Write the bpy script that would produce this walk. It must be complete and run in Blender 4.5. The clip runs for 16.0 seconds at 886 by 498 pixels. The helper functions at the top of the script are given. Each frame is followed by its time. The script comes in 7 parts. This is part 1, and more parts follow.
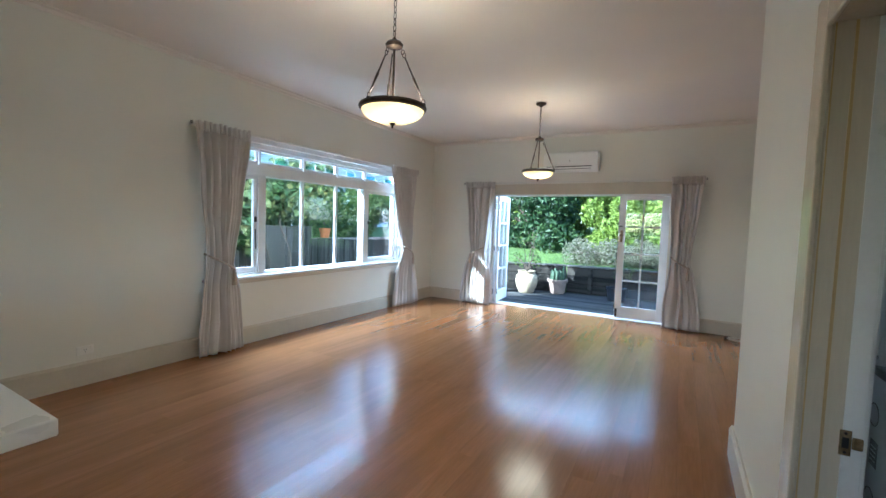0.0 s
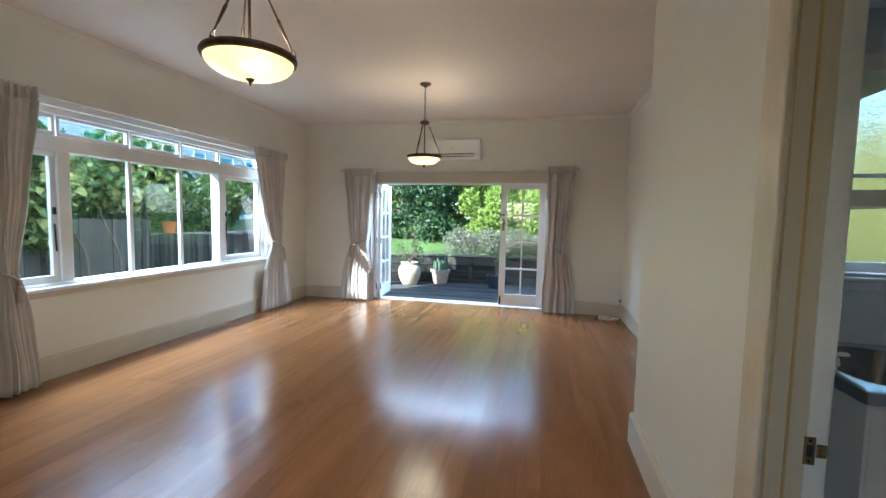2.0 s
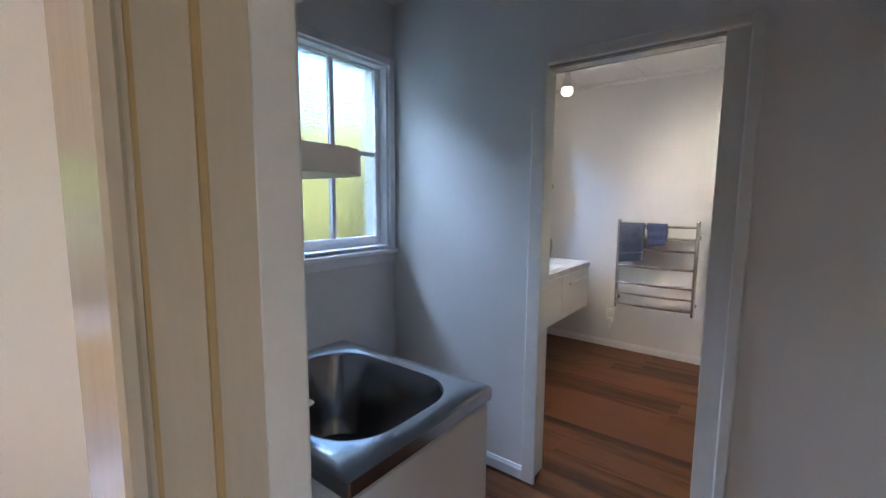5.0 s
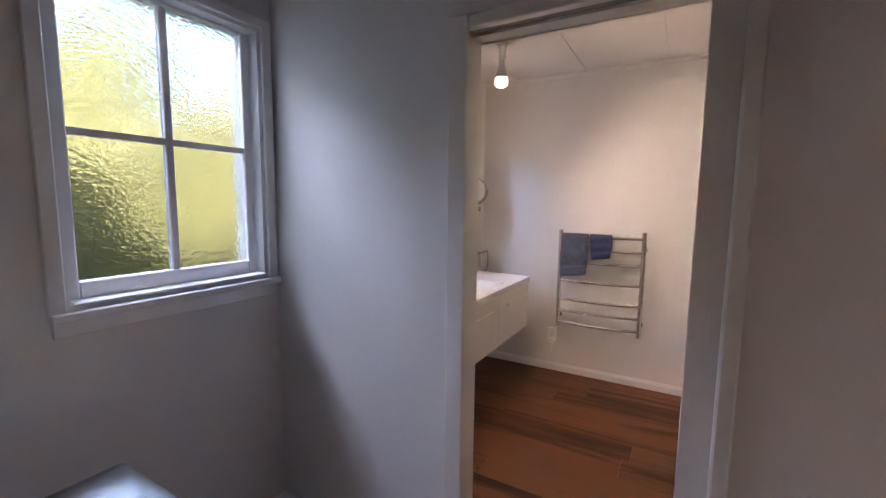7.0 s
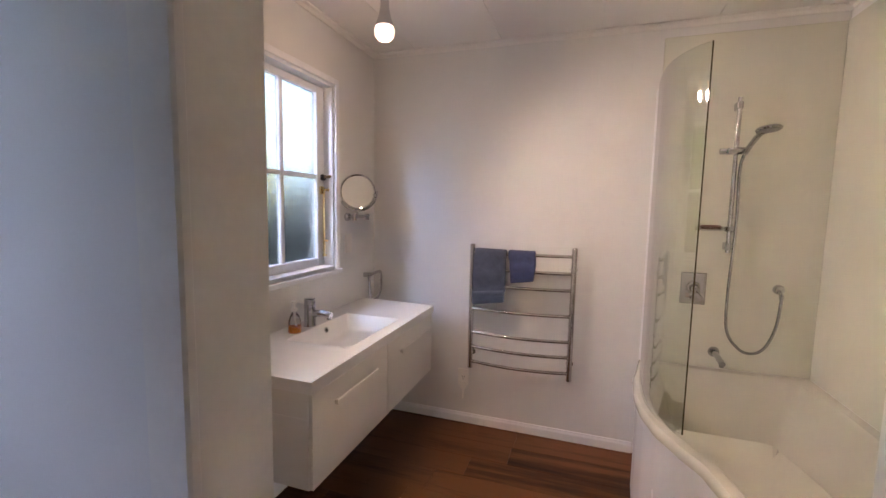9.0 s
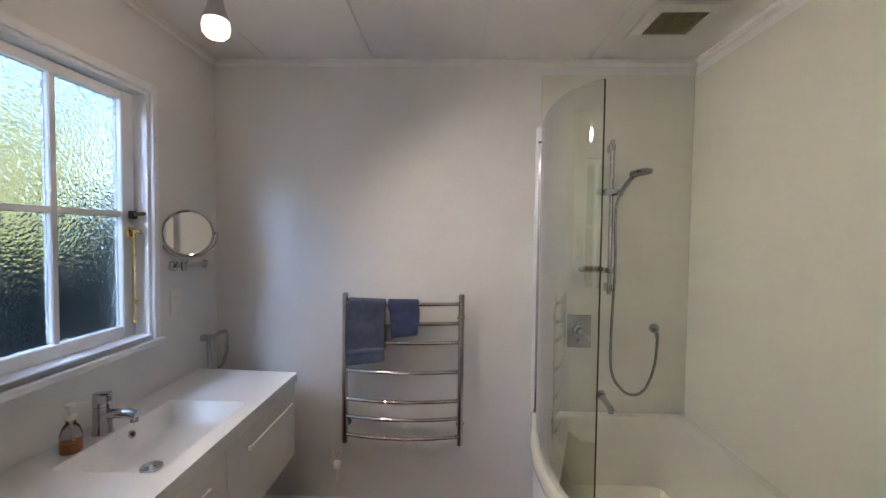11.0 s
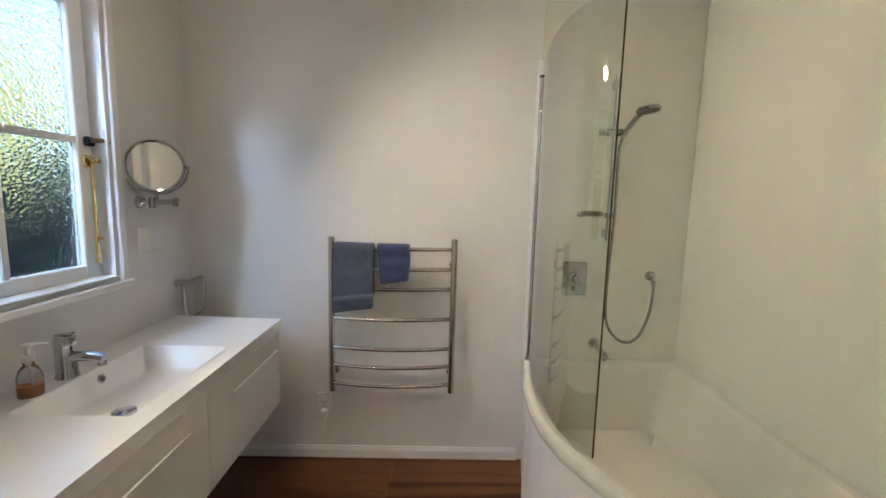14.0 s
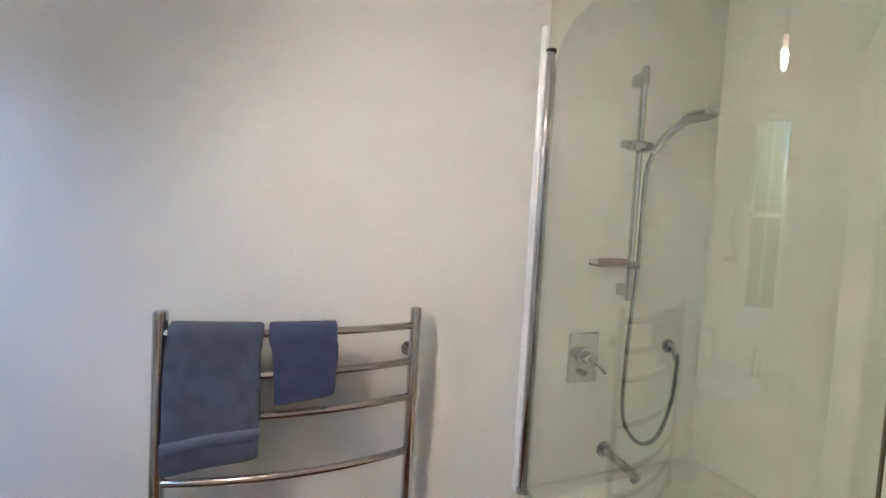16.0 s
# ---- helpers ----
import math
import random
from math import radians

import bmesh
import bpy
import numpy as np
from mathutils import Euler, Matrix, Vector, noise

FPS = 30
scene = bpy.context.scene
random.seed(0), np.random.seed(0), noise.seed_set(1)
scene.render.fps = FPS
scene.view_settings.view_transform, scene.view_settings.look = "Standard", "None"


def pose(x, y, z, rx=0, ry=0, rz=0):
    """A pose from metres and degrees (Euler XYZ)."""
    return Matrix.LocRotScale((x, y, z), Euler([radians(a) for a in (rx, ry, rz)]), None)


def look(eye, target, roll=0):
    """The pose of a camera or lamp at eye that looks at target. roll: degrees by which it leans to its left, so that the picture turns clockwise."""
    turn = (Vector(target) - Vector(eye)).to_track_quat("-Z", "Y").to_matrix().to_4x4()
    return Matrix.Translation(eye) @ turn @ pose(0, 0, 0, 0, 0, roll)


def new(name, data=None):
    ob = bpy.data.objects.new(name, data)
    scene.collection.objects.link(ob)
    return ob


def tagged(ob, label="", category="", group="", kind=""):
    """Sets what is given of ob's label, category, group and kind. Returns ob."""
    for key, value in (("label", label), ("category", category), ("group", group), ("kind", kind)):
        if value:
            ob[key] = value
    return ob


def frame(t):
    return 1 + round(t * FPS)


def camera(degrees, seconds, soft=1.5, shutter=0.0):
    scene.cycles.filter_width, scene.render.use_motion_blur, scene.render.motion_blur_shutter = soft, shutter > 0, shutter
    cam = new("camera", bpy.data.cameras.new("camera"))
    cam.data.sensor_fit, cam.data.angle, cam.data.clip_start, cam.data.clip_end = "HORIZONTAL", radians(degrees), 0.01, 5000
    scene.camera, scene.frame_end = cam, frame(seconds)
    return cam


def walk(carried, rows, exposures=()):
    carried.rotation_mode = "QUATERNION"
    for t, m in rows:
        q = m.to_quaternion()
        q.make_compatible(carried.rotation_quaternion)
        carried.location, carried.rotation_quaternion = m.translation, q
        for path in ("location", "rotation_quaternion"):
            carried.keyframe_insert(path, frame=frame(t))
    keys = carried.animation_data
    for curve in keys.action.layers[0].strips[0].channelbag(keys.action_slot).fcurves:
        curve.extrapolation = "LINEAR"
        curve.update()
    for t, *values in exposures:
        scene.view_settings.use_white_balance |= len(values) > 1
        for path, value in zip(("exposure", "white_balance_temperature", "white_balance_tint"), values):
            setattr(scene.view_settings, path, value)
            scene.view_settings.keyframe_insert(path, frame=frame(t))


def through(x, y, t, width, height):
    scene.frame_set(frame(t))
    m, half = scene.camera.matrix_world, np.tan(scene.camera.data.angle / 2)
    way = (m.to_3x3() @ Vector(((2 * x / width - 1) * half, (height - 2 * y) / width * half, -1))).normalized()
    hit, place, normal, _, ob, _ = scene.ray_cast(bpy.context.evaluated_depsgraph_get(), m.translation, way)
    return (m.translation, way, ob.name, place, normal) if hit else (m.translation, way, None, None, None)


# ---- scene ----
cam = camera(93.2, 16.0)
PATH = [
(0, (0.117, 0.217, 1.407), (-0.867, 1.954, 1.288), 1.9),
    (0.5, (0.121, 0.256, 1.402), (-0.811, 2.02, 1.266), 1.6),
    (1, (0.094, 0.324, 1.393), (-0.724, 2.143, 1.243), 1.4),
    (1.5, (-0.038, 0.467, 1.387), (-0.683, 2.355, 1.236), 1.2),
    (2, (-0.156, 0.604, 1.398), (-0.594, 2.55, 1.25), 1.2),
    (2.5, (-0.168, 0.819, 1.388), (-0.367, 2.804, 1.249), 1.0),
    (3, (-0.139, 0.981, 1.406), (-0.039, 2.975, 1.275), 0.8),
    (3.5, (-0.072, 1.164, 1.41), (0.426, 3.096, 1.27), 0.2),
    (4, (0.025, 1.359, 1.418), (0.968, 3.117, 1.269), 0.1),
    (4.5, (0.177, 1.448, 1.396), (1.5, 2.938, 1.221), -0.1),
    (4.7, (0.26, 1.48, 1.403), (1.7, 2.853, 1.205), -0.0),
    (5, (0.365, 1.508, 1.411), (1.942, 2.716, 1.183), 0.4),
    (5.2, (0.423, 1.52, 1.408), (2.064, 2.638, 1.163), 0.5),
    (7.5, (1.138, 1.776, 1.481), (2.912, 2.676, 1.272), 0.6),
    (8, (1.372, 1.854, 1.484), (3.219, 2.593, 1.276), 0.8),
    (8.2, (1.466, 1.859, 1.472), (3.323, 2.574, 1.266), 0.9),
    (10.3, (2.203, 1.999, 1.515), (4.176, 2.304, 1.404), 1.1),
    (10.5, (2.206, 2.0, 1.523), (4.192, 2.225, 1.439), 1.0),
    (11, (2.218, 1.987, 1.578), (4.216, 2.042, 1.505), 0.7),
    (11.5, (2.222, 1.981, 1.587), (4.218, 1.916, 1.48), 0.5),
    (12, (2.232, 1.982, 1.532), (4.218, 1.85, 1.336), 0.5),
    (12.5, (2.228, 1.989, 1.444), (4.2, 1.829, 1.153), 0.7),
    (13, (2.222, 1.997, 1.389), (4.184, 1.848, 1.031), 1.0),
    (13.5, (2.245, 2.014, 1.41), (4.216, 1.918, 1.09), 1.2),
    (14, (2.332, 2.04, 1.469), (4.317, 2.007, 1.22), 1.5),
    (14.5, (2.509, 2.071, 1.497), (4.501, 2.04, 1.322), 1.8),
    (15, (2.713, 2.123, 1.459), (4.706, 2.035, 1.315), 2.0),
    (15.5, (3.015, 2.237, 1.494), (4.977, 1.881, 1.334), 1.9),
    (16, (3.322, 2.307, 1.485), (5.191, 1.603, 1.385), 3.3),
]
walk(cam, [(t, look(eye, target, roll)) for t, eye, target, roll in PATH],
     exposures=[(0.0, 2.45, 4700, 0), (0.5, 2.45, 4750, 0), (1.0, 2.45, 5350, 2), (1.5, 2.3, 5000, 0), (2.0, 2.3, 5100, 0), (2.5, 2.3, 5550, 4), (3.0, 2.25, 5700, 6), (3.5, 2.3, 5500, 9), (4.0, 2.6, 5300, 13), (4.5, 2.85, 5050, 14), (5.0, 3.0, 5080, 15), (7.5, 2.86, 6000, 33),
                (8.2, 2.9, 6000, 33), (10.5, 2.42, 5120, 18), (11.3, 2.48, 5100, 16), (12.0, 2.72, 4850, 10), (13.2, 2.82, 5180, 10), (14.5, 2.66, 5400, 12), (15.0, 2.74, 5200, 10), (16.0, 2.86, 5100, 13)])

# ---- world, sun, lamps ----
SUN_WAY = Vector((0.593 * math.cos(radians(33)), 0.805 * math.cos(radians(33)), -math.sin(radians(33)))).normalized()
world = bpy.data.worlds.new("world")
scene.world = world
world.use_nodes = True
wn, wl = world.node_tree.nodes, world.node_tree.links
sky = wn.new("ShaderNodeTexSky")
sky.sky_type = "NISHITA"
sky.sun_disc = False
sky.sun_elevation = radians(33)
sky.sun_rotation = math.atan2(-SUN_WAY.x, -SUN_WAY.y)
wn["Background"].inputs[1].default_value = 0.15
wl.new(sky.outputs[0], wn["Background"].inputs[0])
sun_data = bpy.data.lights.new("sun", "SUN")
sun_data.energy, sun_data.angle, sun_data.color = 5.0, radians(0.6), (1.0, 0.95, 0.86)
sun = new("sun", sun_data)
sun.matrix_world = look((0, 0, 20), Vector((0, 0, 20)) + SUN_WAY)


def bulb_light(name, at, watts, radius, colour):
    d = bpy.data.lights.new(name, "POINT")
    d.energy, d.shadow_soft_size, d.color = watts, radius, colour
    o = new(name, d)
    o.location = at
    return o


def spot_bulb(name, at, aim, watts, radius, colour, cone, blend=1.0):
    d = bpy.data.lights.new(name, "SPOT")
    d.energy, d.shadow_soft_size, d.color, d.spot_size, d.spot_blend = watts, radius, colour, radians(cone), blend
    o = new(name, d)
    o.matrix_world = look(at, aim)
    return o


def sky_lamp(name, at, aim, sx, sy, watts, colour=(0.86, 0.93, 1.0)):
    """Stands in for the sky's light at a window's opening."""
    d = bpy.data.lights.new(name, "AREA")
    d.shape, d.size, d.size_y, d.energy, d.color = "RECTANGLE", sx, sy, watts, colour
    o = new(name, d)
    o.matrix_world = look(at, aim)
    return o


sky_lamp("living_window_sky", (-4.75, 4.37, 2.75), (-2.0, 4.37, 0.9), 3.2, 0.7, 100)
sky_lamp("garden_door_sky", (-1.5, 7.85, 2.45), (-1.5, 5.0, 0.7), 2.7, 0.6, 50)
sky_lamp("laundry_window_sky", (1.72, 4.40, 2.95), (2.1, 2.4, 0.9), 0.9, 0.6, 16.5, (0.76, 0.86, 1.0))
sky_lamp("bath_window_sky", (3.25, 4.40, 2.95), (4.45, 2.2, 1.3), 1.0, 0.6, 2.0)
sky_lamp("bath_window_side_sky", (2.90, 4.10, 1.85), (4.54, 2.55, 1.60), 0.8, 0.8, 2.2)

# ---- materials ----
def base_mat(name):
    m = bpy.data.materials.new(name)
    m.use_nodes = True
    nt = m.node_tree
    return m, nt, nt.nodes, nt.links, nt.nodes["Principled BSDF"]


def mat(name, colour, rough=0.5, metal=0.0, var=0.08, scale=6.0, bump=0.1, bump_scale=120.0, coat=0.0, spec=0.5,
        stretch=(1, 1, 1), tint=None, per_object=0.0, sheen=0.0, rough_var=0.06, dist=0.002):
    """A surface with cloudy variation, fine relief and uneven gloss."""
    m, nt, n, l, p = base_mat(name)
    co = n.new("ShaderNodeTexCoord")
    mp = n.new("ShaderNodeMapping")
    mp.inputs["Scale"].default_value = stretch
    l.new(co.outputs["Object"], mp.inputs["Vector"])
    big = n.new("ShaderNodeTexNoise")
    big.inputs["Scale"].default_value, big.inputs["Detail"].default_value = scale, 5
    l.new(mp.outputs[0], big.inputs["Vector"])
    fine = n.new("ShaderNodeTexNoise")
    fine.inputs["Scale"].default_value, fine.inputs["Detail"].default_value = bump_scale, 3
    l.new(mp.outputs[0], fine.inputs["Vector"])
    mix = n.new("ShaderNodeMixRGB")
    dark = tint or tuple(c * (1 - 2.2 * var) for c in colour)
    lite = tuple(min(1, c * (1 + var)) for c in colour)
    mix.inputs[1].default_value, mix.inputs[2].default_value = (*dark, 1), (*lite, 1)
    add = n.new("ShaderNodeMath")
    add.operation = "MULTIPLY_ADD"
    l.new(fine.outputs[0], add.inputs[0])
    add.inputs[1].default_value = 0.35
    l.new(big.outputs[0], add.inputs[2])
    ramp = n.new("ShaderNodeMapRange")
    ramp.inputs[1].default_value, ramp.inputs[2].default_value = 0.4, 0.95
    l.new(add.outputs[0], ramp.inputs[0])
    l.new(ramp.outputs[0], mix.inputs[0])
    out = mix.outputs[0]
    if per_object:
        info = n.new("ShaderNodeObjectInfo")
        hsv = n.new("ShaderNodeHueSaturation")
        r = n.new("ShaderNodeMapRange")
        r.inputs[3].default_value, r.inputs[4].default_value = 1 - per_object, 1 + per_object
        l.new(info.outputs["Random"], r.inputs[0])
        l.new(r.outputs[0], hsv.inputs["Value"])
        l.new(out, hsv.inputs["Color"])
        out = hsv.outputs[0]
    l.new(out, p.inputs["Base Color"])
    rr = n.new("ShaderNodeMapRange")
    rr.inputs[3].default_value, rr.inputs[4].default_value = max(0.01, rough - rough_var), min(1, rough + rough_var)
    l.new(big.outputs[0], rr.inputs[0])
    l.new(rr.outputs[0], p.inputs["Roughness"])
    p.inputs["Metallic"].default_value = metal
    p.inputs["Specular IOR Level"].default_value = spec
    p.inputs["Coat Weight"].default_value = coat
    p.inputs["Coat Roughness"].default_value = 0.02
    p.inputs["Coat IOR"].default_value = 2.0
    p.inputs["Sheen Weight"].default_value = sheen
    if bump:
        b = n.new("ShaderNodeBump")
        b.inputs["Strength"].default_value, b.inputs["Distance"].default_value = bump, dist
        l.new(fine.outputs[0], b.inputs["Height"])
        l.new(b.outputs[0], p.inputs["Normal"])
    return m


def wood_mat(name, dark, mid, light, along=0, grain=9.0, rough=0.25, coat=0.0, bump=0.04, spread=0.3, streak=18.0, blotch=0.5, spec=0.5, contrast=1.0):
    """Boards with a grain along one axis, each board a shade of its own."""
    m, nt, n, l, p = base_mat(name)
    co = n.new("ShaderNodeTexCoord")
    info = n.new("ShaderNodeObjectInfo")
    sh = n.new("ShaderNodeVectorMath")
    sh.operation = "MULTIPLY_ADD"
    l.new(info.outputs["Random"], sh.inputs[0])
    sh.inputs[1].default_value = (31, 17, 7)
    pos = n.new("ShaderNodeNewGeometry")
    l.new(pos.outputs["Position"], sh.inputs[2])
    mp = n.new("ShaderNodeMapping")
    st = [1.0, 1.0, 1.0]
    st[along] = 0.07
    mp.inputs["Scale"].default_value = st
    l.new(sh.outputs[0], mp.inputs["Vector"])
    warp = n.new("ShaderNodeTexNoise")
    warp.inputs["Scale"].default_value, warp.inputs["Detail"].default_value, warp.inputs["Distortion"].default_value = grain, 6, 1.2
    l.new(mp.outputs[0], warp.inputs["Vector"])
    fine = n.new("ShaderNodeTexNoise")
    fine.inputs["Scale"].default_value, fine.inputs["Detail"].default_value = grain * streak, 4
    l.new(mp.outputs[0], fine.inputs["Vector"])
    mixf = n.new("ShaderNodeMath")
    mixf.operation = "MULTIPLY_ADD"
    l.new(fine.outputs[0], mixf.inputs[0])
    mixf.inputs[1].default_value = 0.45
    sharp = n.new("ShaderNodeMath")
    sharp.operation = "MULTIPLY_ADD"
    l.new(warp.outputs[0], sharp.inputs[0])
    sharp.inputs[1].default_value, sharp.inputs[2].default_value = contrast, 0.5 - 0.5 * contrast
    l.new(sharp.outputs[0], mixf.inputs[2])
    p.inputs["Specular IOR Level"].default_value = spec
    shade = n.new("ShaderNodeMath")
    shade.operation = "MULTIPLY_ADD"
    l.new(info.outputs["Random"], shade.inputs[0])
    shade.inputs[1].default_value = spread
    l.new(mixf.outputs[0], shade.inputs[2])
    ramp = n.new("ShaderNodeValToRGB")
    e = ramp.color_ramp.elements
    e[0].position, e[0].color = 0.42, (*dark, 1)
    e[1].position, e[1].color = 1.05, (*light, 1)
    k = ramp.color_ramp.elements.new(0.72)
    k.color = (*mid, 1)
    l.new(shade.outputs[0], ramp.inputs[0])
    cloud = n.new("ShaderNodeTexNoise")
    cloud.inputs["Scale"].default_value, cloud.inputs["Detail"].default_value = 1.3, 4
    place = n.new("ShaderNodeNewGeometry")
    l.new(place.outputs["Position"], cloud.inputs["Vector"])
    cr = n.new("ShaderNodeMapRange")
    cr.inputs[3].default_value, cr.inputs[4].default_value = 1 - 0.25 * blotch, 1 + 0.2 * blotch
    l.new(cloud.outputs[0], cr.inputs[0])
    hsv = n.new("ShaderNodeHueSaturation")
    l.new(cr.outputs[0], hsv.inputs["Value"])
    l.new(ramp.outputs[0], hsv.inputs["Color"])
    l.new(hsv.outputs[0], p.inputs["Base Color"])
    rr = n.new("ShaderNodeMapRange")
    rr.inputs[3].default_value, rr.inputs[4].default_value = rough - 0.06, rough + 0.08
    l.new(cloud.outputs[0], rr.inputs[0])
    l.new(rr.outputs[0], p.inputs["Roughness"])
    p.inputs["Coat Weight"].default_value = coat
    p.inputs["Coat Roughness"].default_value = 0.12
    b = n.new("ShaderNodeBump")
    b.inputs["Strength"].default_value, b.inputs["Distance"].default_value = bump, 0.003
    l.new(mixf.outputs[0], b.inputs["Height"])
    l.new(b.outputs[0], p.inputs["Normal"])
    return m


def glass_mat(name, tint=(1, 1, 1), gloss=1.0):
    """A thin clear pane: see-through, with a mirror gloss by Fresnel."""
    m, nt, n, l, p = base_mat(name)
    n.remove(p)
    tr = n.new("ShaderNodeBsdfTransparent")
    tr.inputs[0].default_value = (*tint, 1)
    gl = n.new("ShaderNodeBsdfGlossy")
    gl.inputs["Roughness"].default_value = 0.01
    fr = n.new("ShaderNodeLayerWeight")
    fr.inputs[0].default_value = 0.5
    pw = n.new("ShaderNodeMath")
    pw.operation = "POWER"
    l.new(fr.outputs["Facing"], pw.inputs[0])
    pw.inputs[1].default_value = 4.0
    mu = n.new("ShaderNodeMath")
    mu.operation = "MULTIPLY_ADD"
    l.new(pw.outputs[0], mu.inputs[0])
    mu.inputs[1].default_value = 0.55 * gloss
    mu.inputs[2].default_value = 0.045 * gloss
    mx = n.new("ShaderNodeMixShader")
    l.new(mu.outputs[0], mx.inputs[0])
    l.new(tr.outputs[0], mx.inputs[1])
    l.new(gl.outputs[0], mx.inputs[2])
    l.new(mx.outputs[0], n["Material Output"].inputs[0])
    return m


def obscure_mat(name):
    """Pebbled privacy glass."""
    m, nt, n, l, p = base_mat(name)
    p.inputs["Base Color"].default_value = (0.50, 0.53, 0.48, 1)
    p.inputs["Transmission Weight"].default_value = 1.0
    p.inputs["Roughness"].default_value = 0.16
    p.inputs["IOR"].default_value = 1.25
    co = n.new("ShaderNodeTexCoord")
    mp = n.new("ShaderNodeMapping")
    mp.inputs["Scale"].default_value = (1, 1, 1.5)
    l.new(co.outputs["Object"], mp.inputs["Vector"])
    v = n.new("ShaderNodeTexVoronoi")
    v.feature = "SMOOTH_F1"
    v.inputs["Scale"].default_value = 75
    l.new(mp.outputs[0], v.inputs["Vector"])
    b = n.new("ShaderNodeBump")
    b.inputs["Strength"].default_value, b.inputs["Distance"].default_value = 1.0, 0.0045
    l.new(v.outputs["Distance"], b.inputs["Height"])
    l.new(b.outputs[0], p.inputs["Normal"])
    return m


def lit_glass_mat(name, colour, strength, through=0.0):
    m, nt, n, l, p = base_mat(name)
    co = n.new("ShaderNodeTexCoord")
    nz = n.new("ShaderNodeTexNoise")
    nz.inputs["Scale"].default_value, nz.inputs["Detail"].default_value = 14, 4
    l.new(co.outputs["Object"], nz.inputs["Vector"])
    mx = n.new("ShaderNodeMixRGB")
    mx.inputs[1].default_value, mx.inputs[2].default_value = (*[c * 0.75 for c in colour], 1), (*colour, 1)
    l.new(nz.outputs[0], mx.inputs[0])
    l.new(mx.outputs[0], p.inputs["Base Color"])
    l.new(mx.outputs[0], p.inputs["Emission Color"])
    p.inputs["Emission Strength"].default_value = strength
    p.inputs["Roughness"].default_value = 0.3
    if through:
        tl = n.new("ShaderNodeBsdfTranslucent")
        l.new(mx.outputs[0], tl.inputs[0])
        ms = n.new("ShaderNodeMixShader")
        ms.inputs[0].default_value = through
        l.new(p.outputs[0], ms.inputs[1])
        l.new(tl.outputs[0], ms.inputs[2])
        l.new(ms.outputs[0], n["Material Output"].inputs[0])
    return m


def leaf_mat(name, a, b, c):
    """Foliage: every leaf its own shade, a little light shining through."""
    m, nt, n, l, p = base_mat(name)
    g = n.new("ShaderNodeNewGeometry")
    ramp = n.new("ShaderNodeValToRGB")
    e = ramp.color_ramp.elements
    e[0].color, e[1].color = (*a, 1), (*c, 1)
    k = e.new(0.55)
    k.color = (*b, 1)
    l.new(g.outputs["Random Per Island"], ramp.inputs[0])
    l.new(ramp.outputs[0], p.inputs["Base Color"])
    p.inputs["Roughness"].default_value = 0.55
    tl = n.new("ShaderNodeBsdfTranslucent")
    l.new(ramp.outputs[0], tl.inputs[0])
    mx = n.new("ShaderNodeMixShader")
    mx.inputs[0].default_value = 0.4
    l.new(p.outputs[0], mx.inputs[1])
    l.new(tl.outputs[0], mx.inputs[2])
    l.new(mx.outputs[0], n["Material Output"].inputs[0])
    return m


WALL = mat("warm_white_wall_paint", (0.75, 0.73, 0.655), 0.55, var=0.025, scale=1.2, bump=0.12, bump_scale=220)
CEIL = mat("ceiling_paint", (0.76, 0.70, 0.64), 0.7, var=0.03, scale=0.9, bump=0.1, bump_scale=160)
TRIM = mat("stone_trim_paint", (0.58, 0.52, 0.41), 0.35, var=0.05, scale=3, bump=0.06, bump_scale=60)
JAMB = mat("old_cream_gloss_paint", (0.60, 0.53, 0.39), 0.22, var=0.06, scale=2.5, bump=0.1, bump_scale=40, stretch=(3, 3, 0.3))
JAMB_WHITE = mat("cool_white_gloss_paint", (0.74, 0.73, 0.68), 0.3, var=0.04, scale=4, bump=0.06, bump_scale=60)
WHITE_WOOD = mat("white_window_paint", (0.82, 0.83, 0.84), 0.32, var=0.04, scale=5, bump=0.08, bump_scale=50)
WET_WALL = mat("cool_white_wall_paint", (0.72, 0.72, 0.70), 0.45, var=0.025, scale=1.3, bump=0.1, bump_scale=200)
WET_CEIL = mat("bathroom_ceiling_panel", (0.76, 0.75, 0.72), 0.4, var=0.02, scale=1.5, bump=0.04)
ACRYLIC = mat("cream_acrylic_liner", (0.75, 0.755, 0.645), 0.05, var=0.012, scale=0.8, bump=0.006, bump_scale=6, rough_var=0.02, coat=0.35, spec=0.6)
BATH_WHITE = mat("white_bath_acrylic", (0.655, 0.645, 0.555), 0.08, var=0.012, scale=1.5, bump=0.01, bump_scale=20, rough_var=0.03)
PANEL_WHITE = mat("bath_panel_acrylic", (0.80, 0.81, 0.83), 0.25, var=0.02, scale=1.5, bump=0.02, bump_scale=30)
VANITY_TOP = mat("white_solid_surface", (0.85, 0.85, 0.84), 0.07, var=0.012, scale=3, bump=0.01, bump_scale=60, rough_var=0.03)
CABINET = mat("satin_white_cabinet", (0.76, 0.75, 0.71), 0.35, var=0.02, scale=2, bump=0.03, bump_scale=90)
COUNTER = mat("white_kitchen_bench", (0.74, 0.71, 0.64), 0.3, var=0.03, scale=4, bump=0.03)
CHROME = mat("chrome", (0.56, 0.56, 0.58), 0.08, metal=1.0, var=0.03, bump=0.0, rough_var=0.03)
STEEL = mat("brushed_stainless_steel", (0.40, 0.41, 0.43), 0.20, metal=1.0, var=0.05, scale=8, bump=0.01, bump_scale=90)
